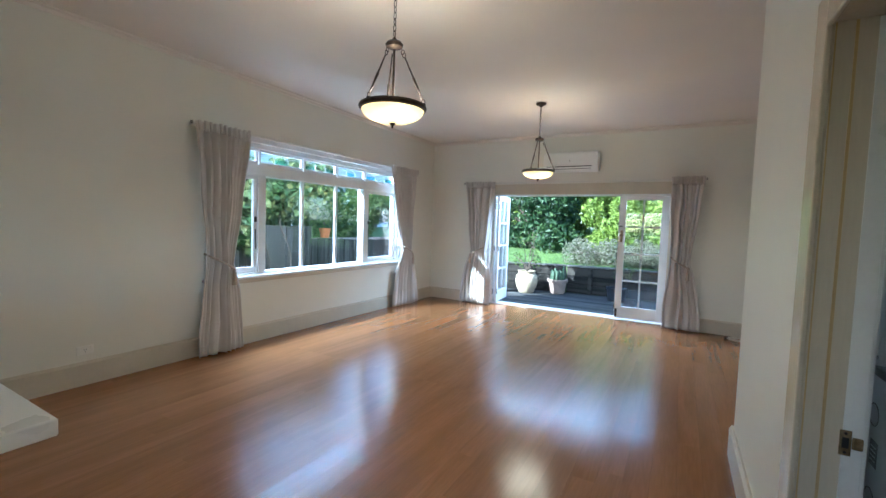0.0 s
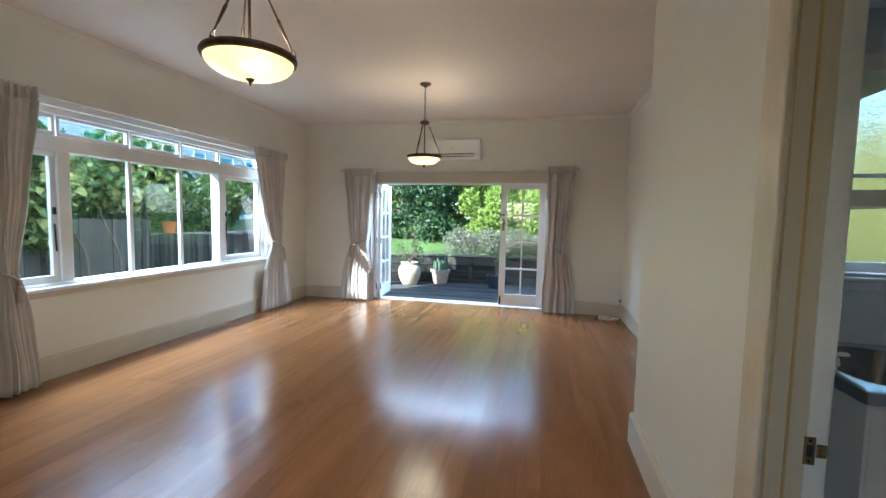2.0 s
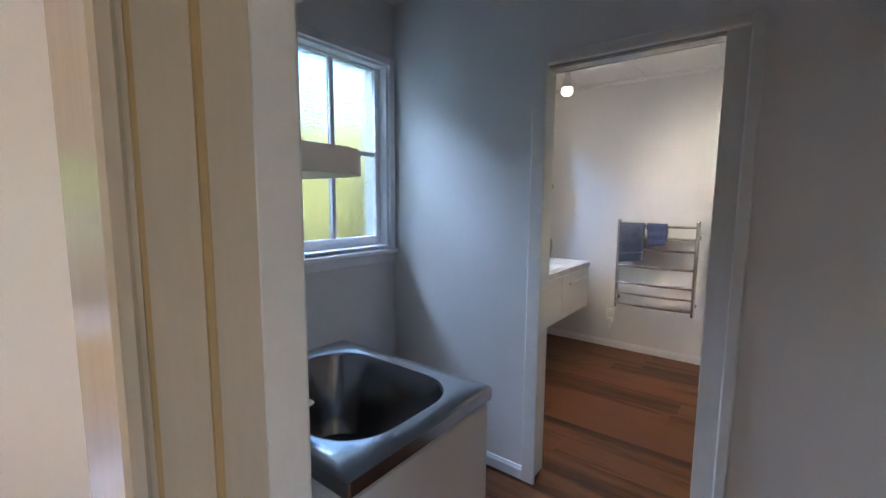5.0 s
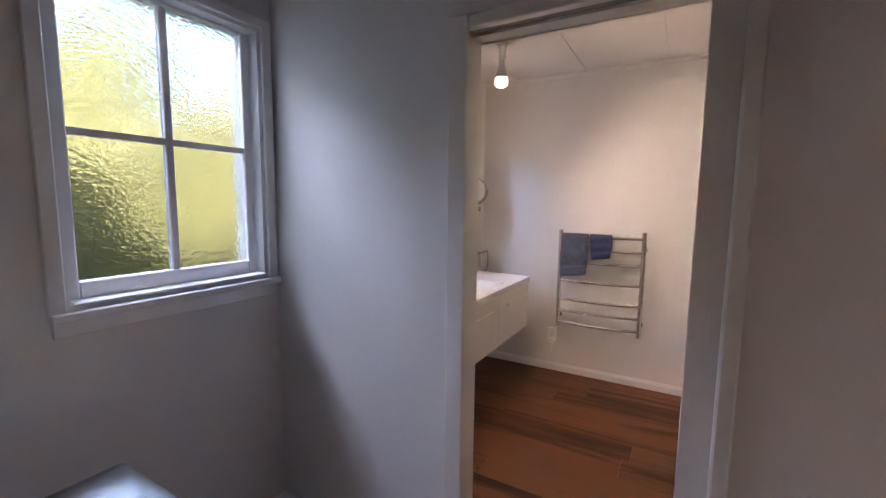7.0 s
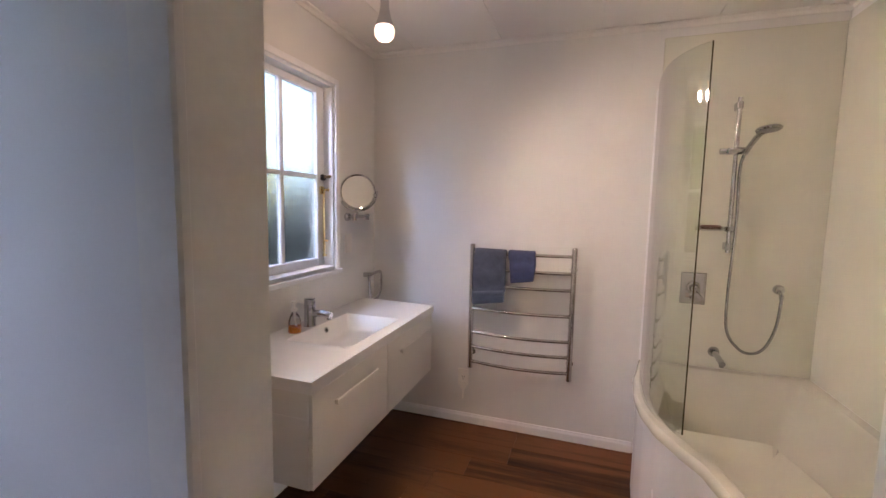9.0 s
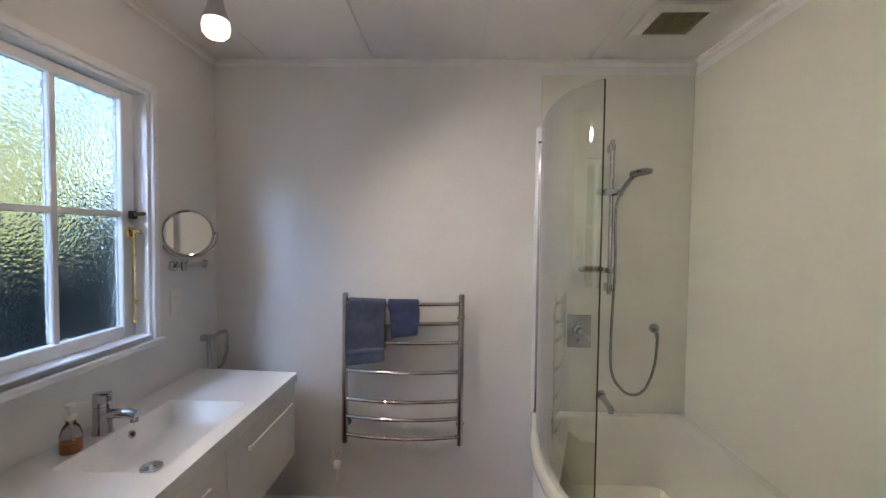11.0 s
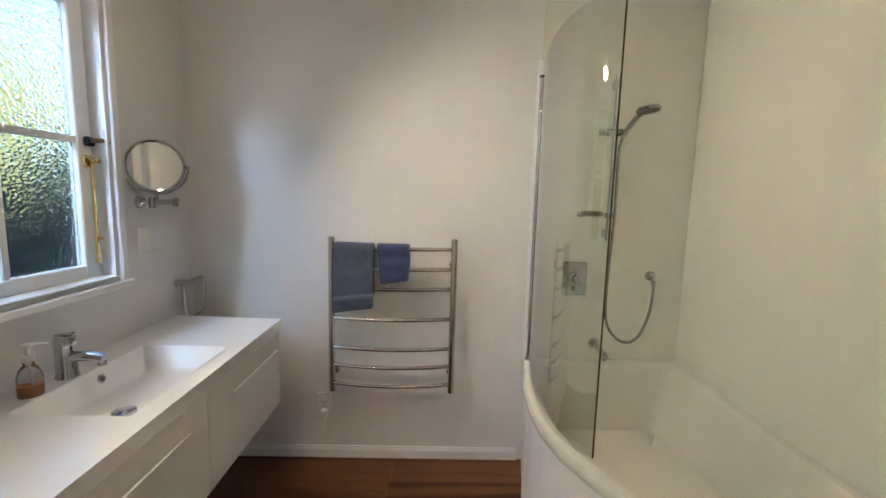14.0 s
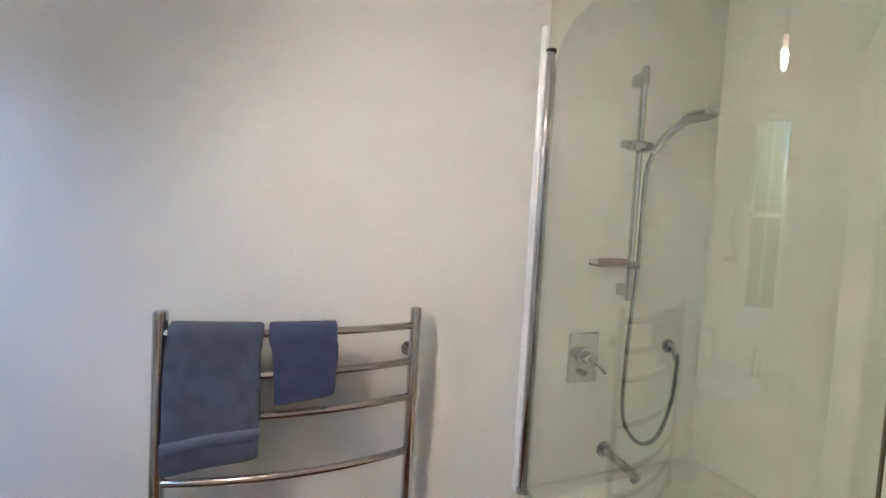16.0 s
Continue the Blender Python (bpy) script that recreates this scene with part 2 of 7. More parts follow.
RAIL_STEEL = mat("polished_stainless_tube", (0.55, 0.52, 0.50), 0.16, metal=1.0, var=0.04, bump=0.0)
BRASS = mat("polished_brass", (0.80, 0.62, 0.28), 0.16, metal=1.0, var=0.06, bump=0.02)
JAMB_LINE = mat("yellowed_varnish_edge", (0.52, 0.37, 0.16), 0.3, var=0.12, scale=5, bump=0.1, stretch=(3, 3, 0.3))
OLD_BRASS = mat("tarnished_brass", (0.30, 0.22, 0.12), 0.38, metal=0.9, var=0.25, scale=40, bump=0.1)
BRONZE = mat("dark_bronze", (0.065, 0.045, 0.032), 0.42, metal=0.7, var=0.25, scale=25, bump=0.15, bump_scale=80)
BLACK_IRON = mat("blackened_hardware", (0.03, 0.028, 0.026), 0.5, metal=0.5, var=0.2, bump=0.1)
CURTAIN = mat("oatmeal_linen", (0.60, 0.56, 0.53), 0.9, var=0.07, scale=3, bump=0.35, bump_scale=420, sheen=0.2)
TASSEL = mat("taupe_cord", (0.44, 0.37, 0.30), 0.85, var=0.15, scale=60, bump=0.5, bump_scale=300)
AC_WHITE = mat("white_appliance_plastic", (0.82, 0.81, 0.78), 0.35, var=0.015, bump=0.02)
# Near-black stands in for the shade inside slots, holes and gaps.
GAP_SHADE = mat("painted_gap_shade", (0.02, 0.02, 0.02), 0.6, var=0.1, bump=0.0)
PLASTIC = mat("white_switch_plastic", (0.78, 0.76, 0.71), 0.35, var=0.02, bump=0.0)
GREY_PLASTIC = mat("grey_plastic", (0.22, 0.22, 0.21), 0.45, var=0.08, bump=0.02)
CABLE = mat("white_cable_sheath", (0.74, 0.70, 0.58), 0.5, var=0.05, bump=0.0)
TOWEL_A = mat("slate_blue_terry", (0.075, 0.095, 0.15), 0.95, var=0.14, scale=26, bump=1.0, bump_scale=520, sheen=0.15, dist=0.004)
TOWEL_B = mat("navy_terry", (0.045, 0.06, 0.155), 0.95, var=0.14, scale=26, bump=1.0, bump_scale=520, sheen=0.15, dist=0.004)
TOWEL_BAND = mat("towel_flat_woven_band", (0.11, 0.13, 0.19), 0.85, var=0.08, scale=40, bump=0.4, bump_scale=300)
AMBER = mat("amber_liquid_soap", (0.62, 0.20, 0.02), 0.12, var=0.05, bump=0.0)
WOOD = wood_mat("varnished_timber_boards", (0.19, 0.078, 0.025), (0.245, 0.104, 0.035), (0.31, 0.138, 0.050), along=1, grain=5.0, rough=0.19, coat=0.0, spread=0.10, bump=0.02, spec=0.6)
VINYL = wood_mat("dark_oak_vinyl_planks", (0.018, 0.0068, 0.003), (0.058, 0.0225, 0.0088), (0.145, 0.062, 0.026), along=1, grain=6.0, rough=0.40, coat=0.0, spread=0.40, bump=0.05, blotch=1.6, spec=0.16, contrast=1.7)
DECK = wood_mat("weathered_dark_decking", (0.010, 0.010, 0.011), (0.026, 0.026, 0.027), (0.075, 0.074, 0.072), along=0, grain=6.0, rough=0.7, bump=0.35, spread=0.25, spec=0.12)
SLEEPER = wood_mat("weathered_grey_sleepers", (0.008, 0.007, 0.007), (0.018, 0.017, 0.016), (0.05, 0.045, 0.038), along=0, grain=8.0, rough=0.85, bump=0.5, spread=0.25, spec=0.1)
CAPPING = wood_mat("weathered_grey_capping", (0.05, 0.046, 0.042), (0.10, 0.095, 0.088), (0.18, 0.17, 0.155), along=0, grain=8.0, rough=0.85, bump=0.5, spread=0.25, spec=0.1)
FENCE = wood_mat("dark_stained_fence", (0.012, 0.013, 0.0125), (0.027, 0.028, 0.026), (0.060, 0.059, 0.054), along=2, grain=8.0, rough=0.8, bump=0.4, spread=0.3, spec=0.1)
GLASS = glass_mat("window_glass")
SCREEN_GLASS = glass_mat("shower_screen_glass", (0.955, 0.975, 0.95), 2.6)
OBSCURE = obscure_mat("obscure_glass")
LEAD = mat("lead_came", (0.75, 0.76, 0.78), 0.5, var=0.1, bump=0.05)
BLUE_GLASS = glass_mat("blue_leadlight_glass", (0.50, 0.82, 0.96))
LIT_GLASS = lit_glass_mat("alabaster_glass", (1.0, 0.84, 0.58), 0.07, 0.5)
BULB_GLASS = lit_glass_mat("glowing_bulb", (1.0, 0.70, 0.38), 0.55)
PENDANT_BULB = lit_glass_mat("pendant_bulb", (1.0, 0.72, 0.42), 26.0)
MIRROR, _nt, _n, _l, _p = base_mat("mirror_silver")
_p.inputs["Base Color"].default_value, _p.inputs["Metallic"].default_value, _p.inputs["Roughness"].default_value = (0.86, 0.87, 0.86, 1), 1.0, 0.015
BOTTLE, _nt, _n, _l, _p = base_mat("clear_bottle_plastic")
_p.inputs["Transmission Weight"].default_value, _p.inputs["Roughness"].default_value, _p.inputs["IOR"].default_value = 1.0, 0.05, 1.4
TERRACOTTA = mat("faded_pink_terracotta", (0.38, 0.28, 0.23), 0.8, var=0.15, scale=9, bump=0.3, bump_scale=70)
CREAM_POT = mat("cream_glazed_stoneware", (0.46, 0.38, 0.26), 0.5, var=0.12, scale=7, bump=0.2, bump_scale=50)
GLASS_EDGE = mat("green_brown_glass_edge", (0.10, 0.085, 0.05), 0.25, var=0.1, bump=0.0)
BLACK_POT = mat("black_plastic_pot", (0.02, 0.022, 0.03), 0.45, var=0.1, bump=0.05)
SOIL = mat("potting_soil", (0.045, 0.032, 0.022), 0.95, var=0.3, scale=40, bump=0.9, bump_scale=120)
STONE = mat("pale_garden_stone", (0.26, 0.21, 0.17), 0.85, var=0.2, scale=8, bump=0.6, bump_scale=40, per_object=0.25)
BARK = mat("bark", (0.13, 0.10, 0.075), 0.9, var=0.25, scale=12, bump=0.9, bump_scale=60)
CACTUS = mat("dark_succulent_skin", (0.05, 0.085, 0.045), 0.6, var=0.2, scale=20, bump=0.3)
GRASS = mat("lawn", (0.10, 0.155, 0.028), 0.9, var=0.2, scale=1.4, bump=1.0, bump_scale=60, tint=(0.05, 0.09, 0.016), dist=0.02)
BLADE = leaf_mat("grass_blades", (0.06, 0.11, 0.018), (0.10, 0.17, 0.03), (0.16, 0.22, 0.05))
LEAF_DARK = leaf_mat("dark_glossy_leaves", (0.012, 0.032, 0.010), (0.028, 0.065, 0.018), (0.085, 0.14, 0.045))
LEAF_LIME = leaf_mat("lime_leaves", (0.09, 0.14, 0.015), (0.19, 0.27, 0.03), (0.33, 0.39, 0.09))
LEAF_MID = leaf_mat("mid_green_leaves", (0.028, 0.062, 0.012), (0.07, 0.125, 0.022), (0.16, 0.20, 0.05))
# Shade is put into these leaf colours, bluer and greyer than foliage.
LEAF_PAINTED_SHADE = leaf_mat("painted_shade_leaves", (0.016, 0.024, 0.026), (0.035, 0.048, 0.052), (0.085, 0.10, 0.105))
LEAF_GREY = leaf_mat("silver_lavender_foliage", (0.10, 0.11, 0.05), (0.18, 0.19, 0.12), (0.30, 0.27, 0.23))
# Far paler than the other leaves: sunlit brightness is put into the colour.
LEAF_SUN_TINT = leaf_mat("sun_tinted_leaves", (0.30, 0.32, 0.10), (0.46, 0.44, 0.17), (0.62, 0.56, 0.30))
LEAF_VINE = leaf_mat("vine_leaves", (0.022, 0.052, 0.013), (0.080, 0.145, 0.034), (0.28, 0.29, 0.085))
BOARD_BLUE = mat("pale_blue_weatherboard", (0.70, 0.76, 0.82), 0.6, var=0.06, scale=3, bump=0.1)
ROOF_MAT = mat("dark_roof_sheet", (0.07, 0.07, 0.075), 0.6, var=0.1, scale=2, bump=0.1)
OUTER = mat("cream_weatherboard", (0.62, 0.60, 0.54), 0.6, var=0.06, scale=2, bump=0.1)


# ---- builders ----
def thing(name, at, label, category, group="", kind="", rz=0.0):
    o = new(name)
    o.empty_display_size = 0.1
    o.matrix_world = pose(*at, 0, 0, rz)
    bpy.context.view_layer.update()
    return tagged(o, label, category, group, kind)


def mesh_of(name, bm, material, smooth=False):
    bmesh.ops.recalc_face_normals(bm, faces=bm.faces)
    me = bpy.data.meshes.new(name)
    bm.to_mesh(me)
    bm.free()
    me.materials.append(material)
    if smooth:
        me.shade_smooth()
        me.set_sharp_from_angle(angle=radians(40))
    return me


def part(name, bm, material, parent, label="", smooth=False):
    """Links a bmesh, in the thing's own coordinates, as one mesh under it or under one of its parts."""
    o = new(name, mesh_of(name, bm, material, smooth))
    o.parent = parent
    if label:
        tagged(o, label)
    return o


def solid(name, bm, material, label, category="", group="", kind="", smooth=False, at=(0, 0, 0)):
    """A top-level mesh."""
    o = new(name, mesh_of(name, bm, material, smooth))
    o.location = at
    return tagged(o, label, category, group, kind)


def box(bm, x0, x1, y0, y1, z0, z1, bevel=0.0, seg=1):
    vs = [bm.verts.new((x, y, z)) for z in (z0, z1) for x, y in ((x0, y0), (x1, y0), (x1, y1), (x0, y1))]
    fs = [bm.faces.new([vs[i] for i in f]) for f in ((3, 2, 1, 0), (4, 5, 6, 7), (0, 1, 5, 4), (1, 2, 6, 5), (2, 3, 7, 6), (3, 0, 4, 7))]
    if bevel:
        es = {e for f in fs for e in f.edges}
        bmesh.ops.bevel(bm, geom=list(es), offset=bevel, segments=seg, affect="EDGES", profile=0.5)
    return bm


def boxes(*specs, bevel=0.0):
    bm = bmesh.new()
    for s in specs:
        box(bm, *s, bevel=bevel)
    return bm


def tube(bm, pts, r, sides=10, cap=True, radii=None):
    """A round tube along a line of points."""
    pts = [Vector(p) for p in pts]
    rings = []
    ref = None
    for i, p in enumerate(pts):
        d = (pts[min(i + 1, len(pts) - 1)] - pts[max(i - 1, 0)]).normalized()
        if ref is None:
            ref = d.orthogonal().normalized()
        ref = (ref - d * ref.dot(d)).normalized()
        side = d.cross(ref)
        rr = radii[i] if radii else r
        rings.append([bm.verts.new(p + (ref * math.cos(a) + side * math.sin(a)) * rr) for a in [2 * math.pi * k / sides for k in range(sides)]])
    for a, b in zip(rings, rings[1:]):
        for k in range(sides):
            bm.faces.new((a[k], a[(k + 1) % sides], b[(k + 1) % sides], b[k]))
    if cap:
        bm.faces.new(rings[0][::-1])
        bm.faces.new(rings[-1])
    return bm


def lathe(bm, profile, at=(0, 0, 0), sides=28, axis=None):
    """Turns a profile of (radius, height) round an upright axis, or round the given one."""
    m = Matrix.Translation(at)
    if axis is not None:
        m = m @ Vector(axis).to_track_quat("Z", "Y").to_matrix().to_4x4()
    rings = []
    for r, z in profile:
        if r < 1e-5:
            rings.append([bm.verts.new(m @ Vector((0, 0, z)))])
        else:
            rings.append([bm.verts.new(m @ Vector((r * math.cos(2 * math.pi * k / sides), r * math.sin(2 * math.pi * k / sides), z))) for k in range(sides)])
    for a, b in zip(rings, rings[1:]):
        for k in range(sides):
            j = (k + 1) % sides
            if len(a) == 1 and len(b) == 1:
                continue
            if len(a) == 1:
                bm.faces.new((a[0], b[j], b[k]))
            elif len(b) == 1:
                bm.faces.new((a[k], a[j], b[0]))
            else:
                bm.faces.new((a[k], a[j], b[j], b[k]))
    return bm


def ring_tube(bm, centre, u, v, ru, rv, r, n=28, sides=8):
    """A closed oval ring of tube in the plane of u and v."""
    u, v, c = Vector(u).normalized(), Vector(v).normalized(), Vector(centre)
    w = u.cross(v)
    rings = []
    for i in range(n):
        a = 2 * math.pi * i / n
        o = u * math.cos(a) + v * math.sin(a)
        p = c + u * (ru * math.cos(a)) + v * (rv * math.sin(a))
        rings.append([bm.verts.new(p + (o * math.cos(2 * math.pi * k / sides) + w * math.sin(2 * math.pi * k / sides)) * r) for k in range(sides)])
    for i in range(n):
        a, b = rings[i], rings[(i + 1) % n]
        for k in range(sides):
            bm.faces.new((a[k], a[(k + 1) % sides], b[(k + 1) % sides], b[k]))
    return bm


def curve_pts(ctrl, n=12):
    """Points on a smooth line through the given ones."""
    c = [Vector(p) for p in ctrl]
    c = [c[0] * 2 - c[1]] + c + [c[-1] * 2 - c[-2]]
    out = []
    for i in range(1, len(c) - 2):
        for k in range(n):
            t = k / n
            out.append(0.5 * (2 * c[i] + (c[i + 1] - c[i - 1]) * t + (2 * c[i - 1] - 5 * c[i] + 4 * c[i + 1] - c[i + 2]) * t * t
                              + (3 * c[i] - c[i - 1] - 3 * c[i + 1] + c[i + 2]) * t ** 3))
    return out + [c[-2]]


def prism(bm, outline, z0, z1):
    """An upright solid over an outline of (x, y)."""
    lo = [bm.verts.new((x, y, z0)) for x, y in outline]
    hi = [bm.verts.new((x, y, z1)) for x, y in outline]
    bm.faces.new(lo[::-1])
    bm.faces.new(hi)
    for i in range(len(lo)):
        j = (i + 1) % len(lo)
        bm.faces.new((lo[i], lo[j], hi[j], hi[i]))
    return bm


def wall_with_openings(axis, a0, a1, s0, s1, z0, z1, holes):
    """A wall between a0 and a1 in thickness, running s0..s1, with openings (s_from, s_to, z_from, z_to) through it."""
    bm = bmesh.new()

    def put(sa, sb, za, zb):
        if sb - sa < 1e-4 or zb - za < 1e-4:
            return
        if axis == "x":
            box(bm, a0, a1, sa, sb, za, zb)
        else:
            box(bm, sa, sb, a0, a1, za, zb)
    cuts = sorted(holes)
    s = s0
    for h0, h1, hz0, hz1 in cuts:
        put(s, h0, z0, z1)
        put(h0, h1, z0, hz0)
        put(h0, h1, hz1, z1)
        s = h1
    put(s, s1, z0, z1)
    return bm


# ---- the setting: walls, floors, ceilings ----
XL, YB, ZC = -4.05, 7.13, 2.915          # living room: side wall, end wall, ceiling
XR, XP, YP = 1.078, 0.475, 3.372          # far right wall, door wall, its corner
XB0, XB1, XRW = 2.205, 2.342, 4.54         # partition, towel rail wall
YN, YNL, YS, ZB = 3.33, 3.285, 0.70, 2.52            # wet rooms: window wall, bath wall, ceiling
YBACK = -2.6
WIN = (2.72, 6.02, 0.76, 2.24)           # living window: from, to, sill, head
FD = (-2.90, -0.04, -0.10, 1.965)        # garden doors
LW = (1.438, 2.152, 1.125, 2.177)            # laundry window
BW = (3.30, 4.035, 1.095, 2.18)            # bathroom window
ADDED_WIN = (-2.0, -0.3, 1.05, 2.10)              # unseen window, added behind the start of the walk for light
LD = (1.09, 1.901, 0.0, 2.05)             # laundry doorway
BD = (1.590, 2.374, 0.0, 2.037)             # bathroom doorway

solid("wall_west", wall_with_openings("x", XL - 0.16, XL, YBACK - 0.15, YB + 0.22, -0.3, 3.05, [WIN]), WALL, "warm white plastered living room wall with a wide window", "wall", kind="structure")
solid("wall_north", wall_with_openings("y", YB, YB + 0.22, XL, XR + 0.15, -0.3, 3.05, [FD]), WALL, "warm white living room end wall with the garden doors", "wall", kind="structure")
solid("wall_east", boxes((XR, XR + 0.15, YP, YB, -0.3, 3.05)), WALL, "warm white living room wall beside the garden", "wall", kind="structure")
solid("wall_return", boxes((XP + 0.14, XR + 0.15, YNL, YP, -0.3, 3.05), (XP, XP + 0.14, YNL, YP, -0.3, 3.05)), WALL, "short warm white return wall at the corner", "wall", kind="structure")
solid("wall_laundry_door", wall_with_openings("x", XP, XP + 0.14, YBACK, YNL, -0.3, 3.05, [(LD[0], LD[1], -0.028, LD[3])]), WALL, "warm white wall with the laundry doorway", "wall", kind="structure")
solid("wall_south", wall_with_openings("y", YBACK - 0.15, YBACK, XL, XP + 0.14, -0.3, 3.05, [ADDED_WIN]), WALL, "plain warm white wall with an added, unseen window", "wall", kind="structure")
solid("wall_laundry_north", wall_with_openings("y", YNL, YN + 0.16, XR + 0.15, XB1, -0.3, 3.05, [LW]), WET_WALL, "cool white laundry wall with a window", "wall", kind="structure")
solid("wall_bath_north", wall_with_openings("y", YN, YN + 0.16, XB1, XRW + 0.15, -0.3, 3.05, [BW]), WET_WALL, "white bathroom wall with a window over the vanity", "wall", kind="structure")


def partition():
    """A wall with the bathroom doorway; its short side is hollow and holds the sliding door."""
    bm = boxes((XB0, XB1, BD[1], YNL, 0.0, ZB + 0.02), (XB0, XB1, YS, BD[1], BD[3], ZB + 0.02),
               (XB0, 2.226, YS, BD[0], 0.0, BD[3]), (2.278, XB1, YS, BD[0], 0.0, BD[3]))
    bmesh.ops.remove_doubles(bm, verts=bm.verts, dist=1e-4)
    return bm


solid("wall_partition", partition(), WET_WALL, "white partition with the bathroom doorway", "wall", kind="structure")
solid("wall_bath_east", boxes((XRW, XRW + 0.15, YS - 0.15, YN, -0.3, 3.05)), WET_WALL, "white bathroom wall behind the towel rail", "wall", kind="structure")
solid("wall_bath_south", boxes((XP + 0.14, XRW, YS - 0.15, YS, -0.3, 3.05)), WET_WALL, "white wall along the bath", "wall", kind="structure")
solid("laundry_wall_lining", boxes((XP + 0.14, XP + 0.15, YS, LD[0] - 0.09, 0, ZB), (XP + 0.14, XP + 0.15, LD[1] + 0.09, YNL, 0, ZB), (XP + 0.14, XP + 0.15, LD[0] - 0.09, LD[1] + 0.09, LD[3] + 0.09, ZB)), WET_WALL, "cool white laundry wall", "wall", kind="structure")
solid("ceiling_living", boxes((XL, XP, YBACK, YB, ZC, ZC + 0.05), (XP, XR, YP, YB, ZC, ZC + 0.05)), CEIL, "off-white living room ceiling", "ceiling", kind="structure")


def wet_ceiling():
    bm = bmesh.new()
    box(bm, XP + 0.15, XRW, YS, YN, ZB + 0.012, ZB + 0.03)
    for x0, x1 in ((XP + 0.15, XB0), (XB1, XRW)):
        y = YS
        while y < YN - 0.01:
            y1 = min(y + 0.58, YN)
            box(bm, x0, x1, y + 0.0015, y1 - 0.0015, ZB, ZB + 0.012, bevel=0.001)
            y = y1
    return bm


solid("ceiling_bathroom", wet_ceiling(), WET_CEIL, "white panelled ceiling with narrow joints", "ceiling", kind="structure")


def cornice(bm, runs, z, d):
    """A small hollow moulding along the top of the walls: runs of (x0, y0, x1, y1, nx, ny)."""
    for x0, y0, x1, y1, nx, ny in runs:
        prof = [(0, 0), (0, -d), (d * 0.25, -d), (d * 0.45, -d * 0.45), (d, -d * 0.25), (d, 0)]
        a = [bm.verts.new((x0 + nx * p, y0 + ny * p, z + q)) for p, q in prof]
        b = [bm.verts.new((x1 + nx * p, y1 + ny * p, z + q)) for p, q in prof]
        for i in range(len(a)):
            j = (i + 1) % len(a)
            bm.faces.new((a[i], a[j], b[j], b[i]))
        bm.faces.new(a[::-1])
        bm.faces.new(b)
    return bm


solid("cornice_bathroom", cornice(bmesh.new(), [(XRW, YS, XRW, YN, -1, 0), (XB1 + 0.03, YN, XRW - 0.03, YN, 0, -1), (XB1 + 0.03, YS, XRW - 0.03, YS, 0, 1)], ZB - 0.001, 0.03), WET_CEIL, "small white cornice of the bathroom", "cornice", kind="structure")
solid("cornice_living", cornice(bmesh.new(), [(XL, YBACK, XL, YB, 1, 0), (XL + 0.02, YB, XR, YB, 0, -1), (XR, YP + 0.02, XR, YB - 0.02, -1, 0), (XP, YBACK, XP, YP, -1, 0)], ZC - 0.001, 0.045), CEIL, "thin off-white cornice of the living room", "cornice", kind="structure")


def skirting(name, runs, h, t, material, label):
    """Skirting boards with a bevelled top: runs of (x0, y0, x1, y1, nx, ny)."""
    bm = bmesh.new()
    for x0, y0, x1, y1, nx, ny in runs:
        prof = [(0, 0.001), (t, 0.001), (t, h - 0.02), (t * 0.55, h - 0.006), (t * 0.5, h), (0, h)]
        a = [bm.verts.new((x0 + nx * p, y0 + ny * p, q)) for p, q in prof]
        b = [bm.verts.new((x1 + nx * p, y1 + ny * p, q)) for p, q in prof]
        for i in range(len(a)):
            j = (i + 1) % len(a)
            bm.faces.new((a[i], a[j], b[j], b[i]))
        bm.faces.new(a[::-1])
        bm.faces.new(b)
    return solid(name, bm, material, label, "baseboard", kind="structure")


skirting("baseboard_living", [(XL, YBACK, XL, YB, 1, 0), (XL + 0.022, YB, FD[0] - 0.10, YB, 0, -1), (FD[1] + 0.10, YB, XR, YB, 0, -1),
                              (XR, YP + 0.022, XR, YB - 0.022, -1, 0), (XP, LD[1] + 0.09, XP, YP + 0.02, -1, 0), (XP + 0.001, YP, XR, YP, 0, 1)],
         0.195, 0.022, TRIM, "wide stone-coloured painted skirting board")
skirting("baseboard_bathroom", [(XRW, 1.56, XRW, YN, -1, 0), (XB1, YN, XRW - 0.014, YN, 0, -1), (XB0, BD[1] + 0.021, XB0, YNL, -1, 0), (XP + 0.15, YNL, XB0 - 0.014, YNL, 0, -1), (XB0, YS, XB0, BD[0] - 0.043, -1, 0)],
         0.068, 0.014, WHITE_WOOD, "low white bathroom and laundry skirting board")


# ---- outside ground ----
def ground_height(x, y):
    edge = 10.45 if x > -2.0 else 10.66 + (x + 2.2) * 0.32
    if y < edge:
        return -0.22
    return 0.46 + min(0.9, max(0, y - edge) * 0.055)


def ground():
    xs = [-400, -150, -60, -30, -18] + [-14 + 0.5 * i for i in range(61)] + [18, 24, 40, 80, 200, 400]
    ys = [-400, -100, -40, -12, 0, 5, 7, 8, 9.0, 9.4, 9.7, 9.72, 10.0, 10.2, 10.4, 10.43, 10.46, 10.6] + [11 + 0.5 * i for i in range(30)] + [28, 34, 44, 60, 100, 200, 400]
    bm = bmesh.new()
    g = [[bm.verts.new((x, y, ground_height(x, y) + 0.03 * noise.noise((x * 0.7, y * 0.7, 0)))) for x in xs] for y in ys]
    for j in range(len(ys) - 1):
        for i in range(len(xs) - 1):
            bm.faces.new((g[j][i], g[j][i + 1], g[j + 1][i + 1], g[j + 1][i]))
    return bm


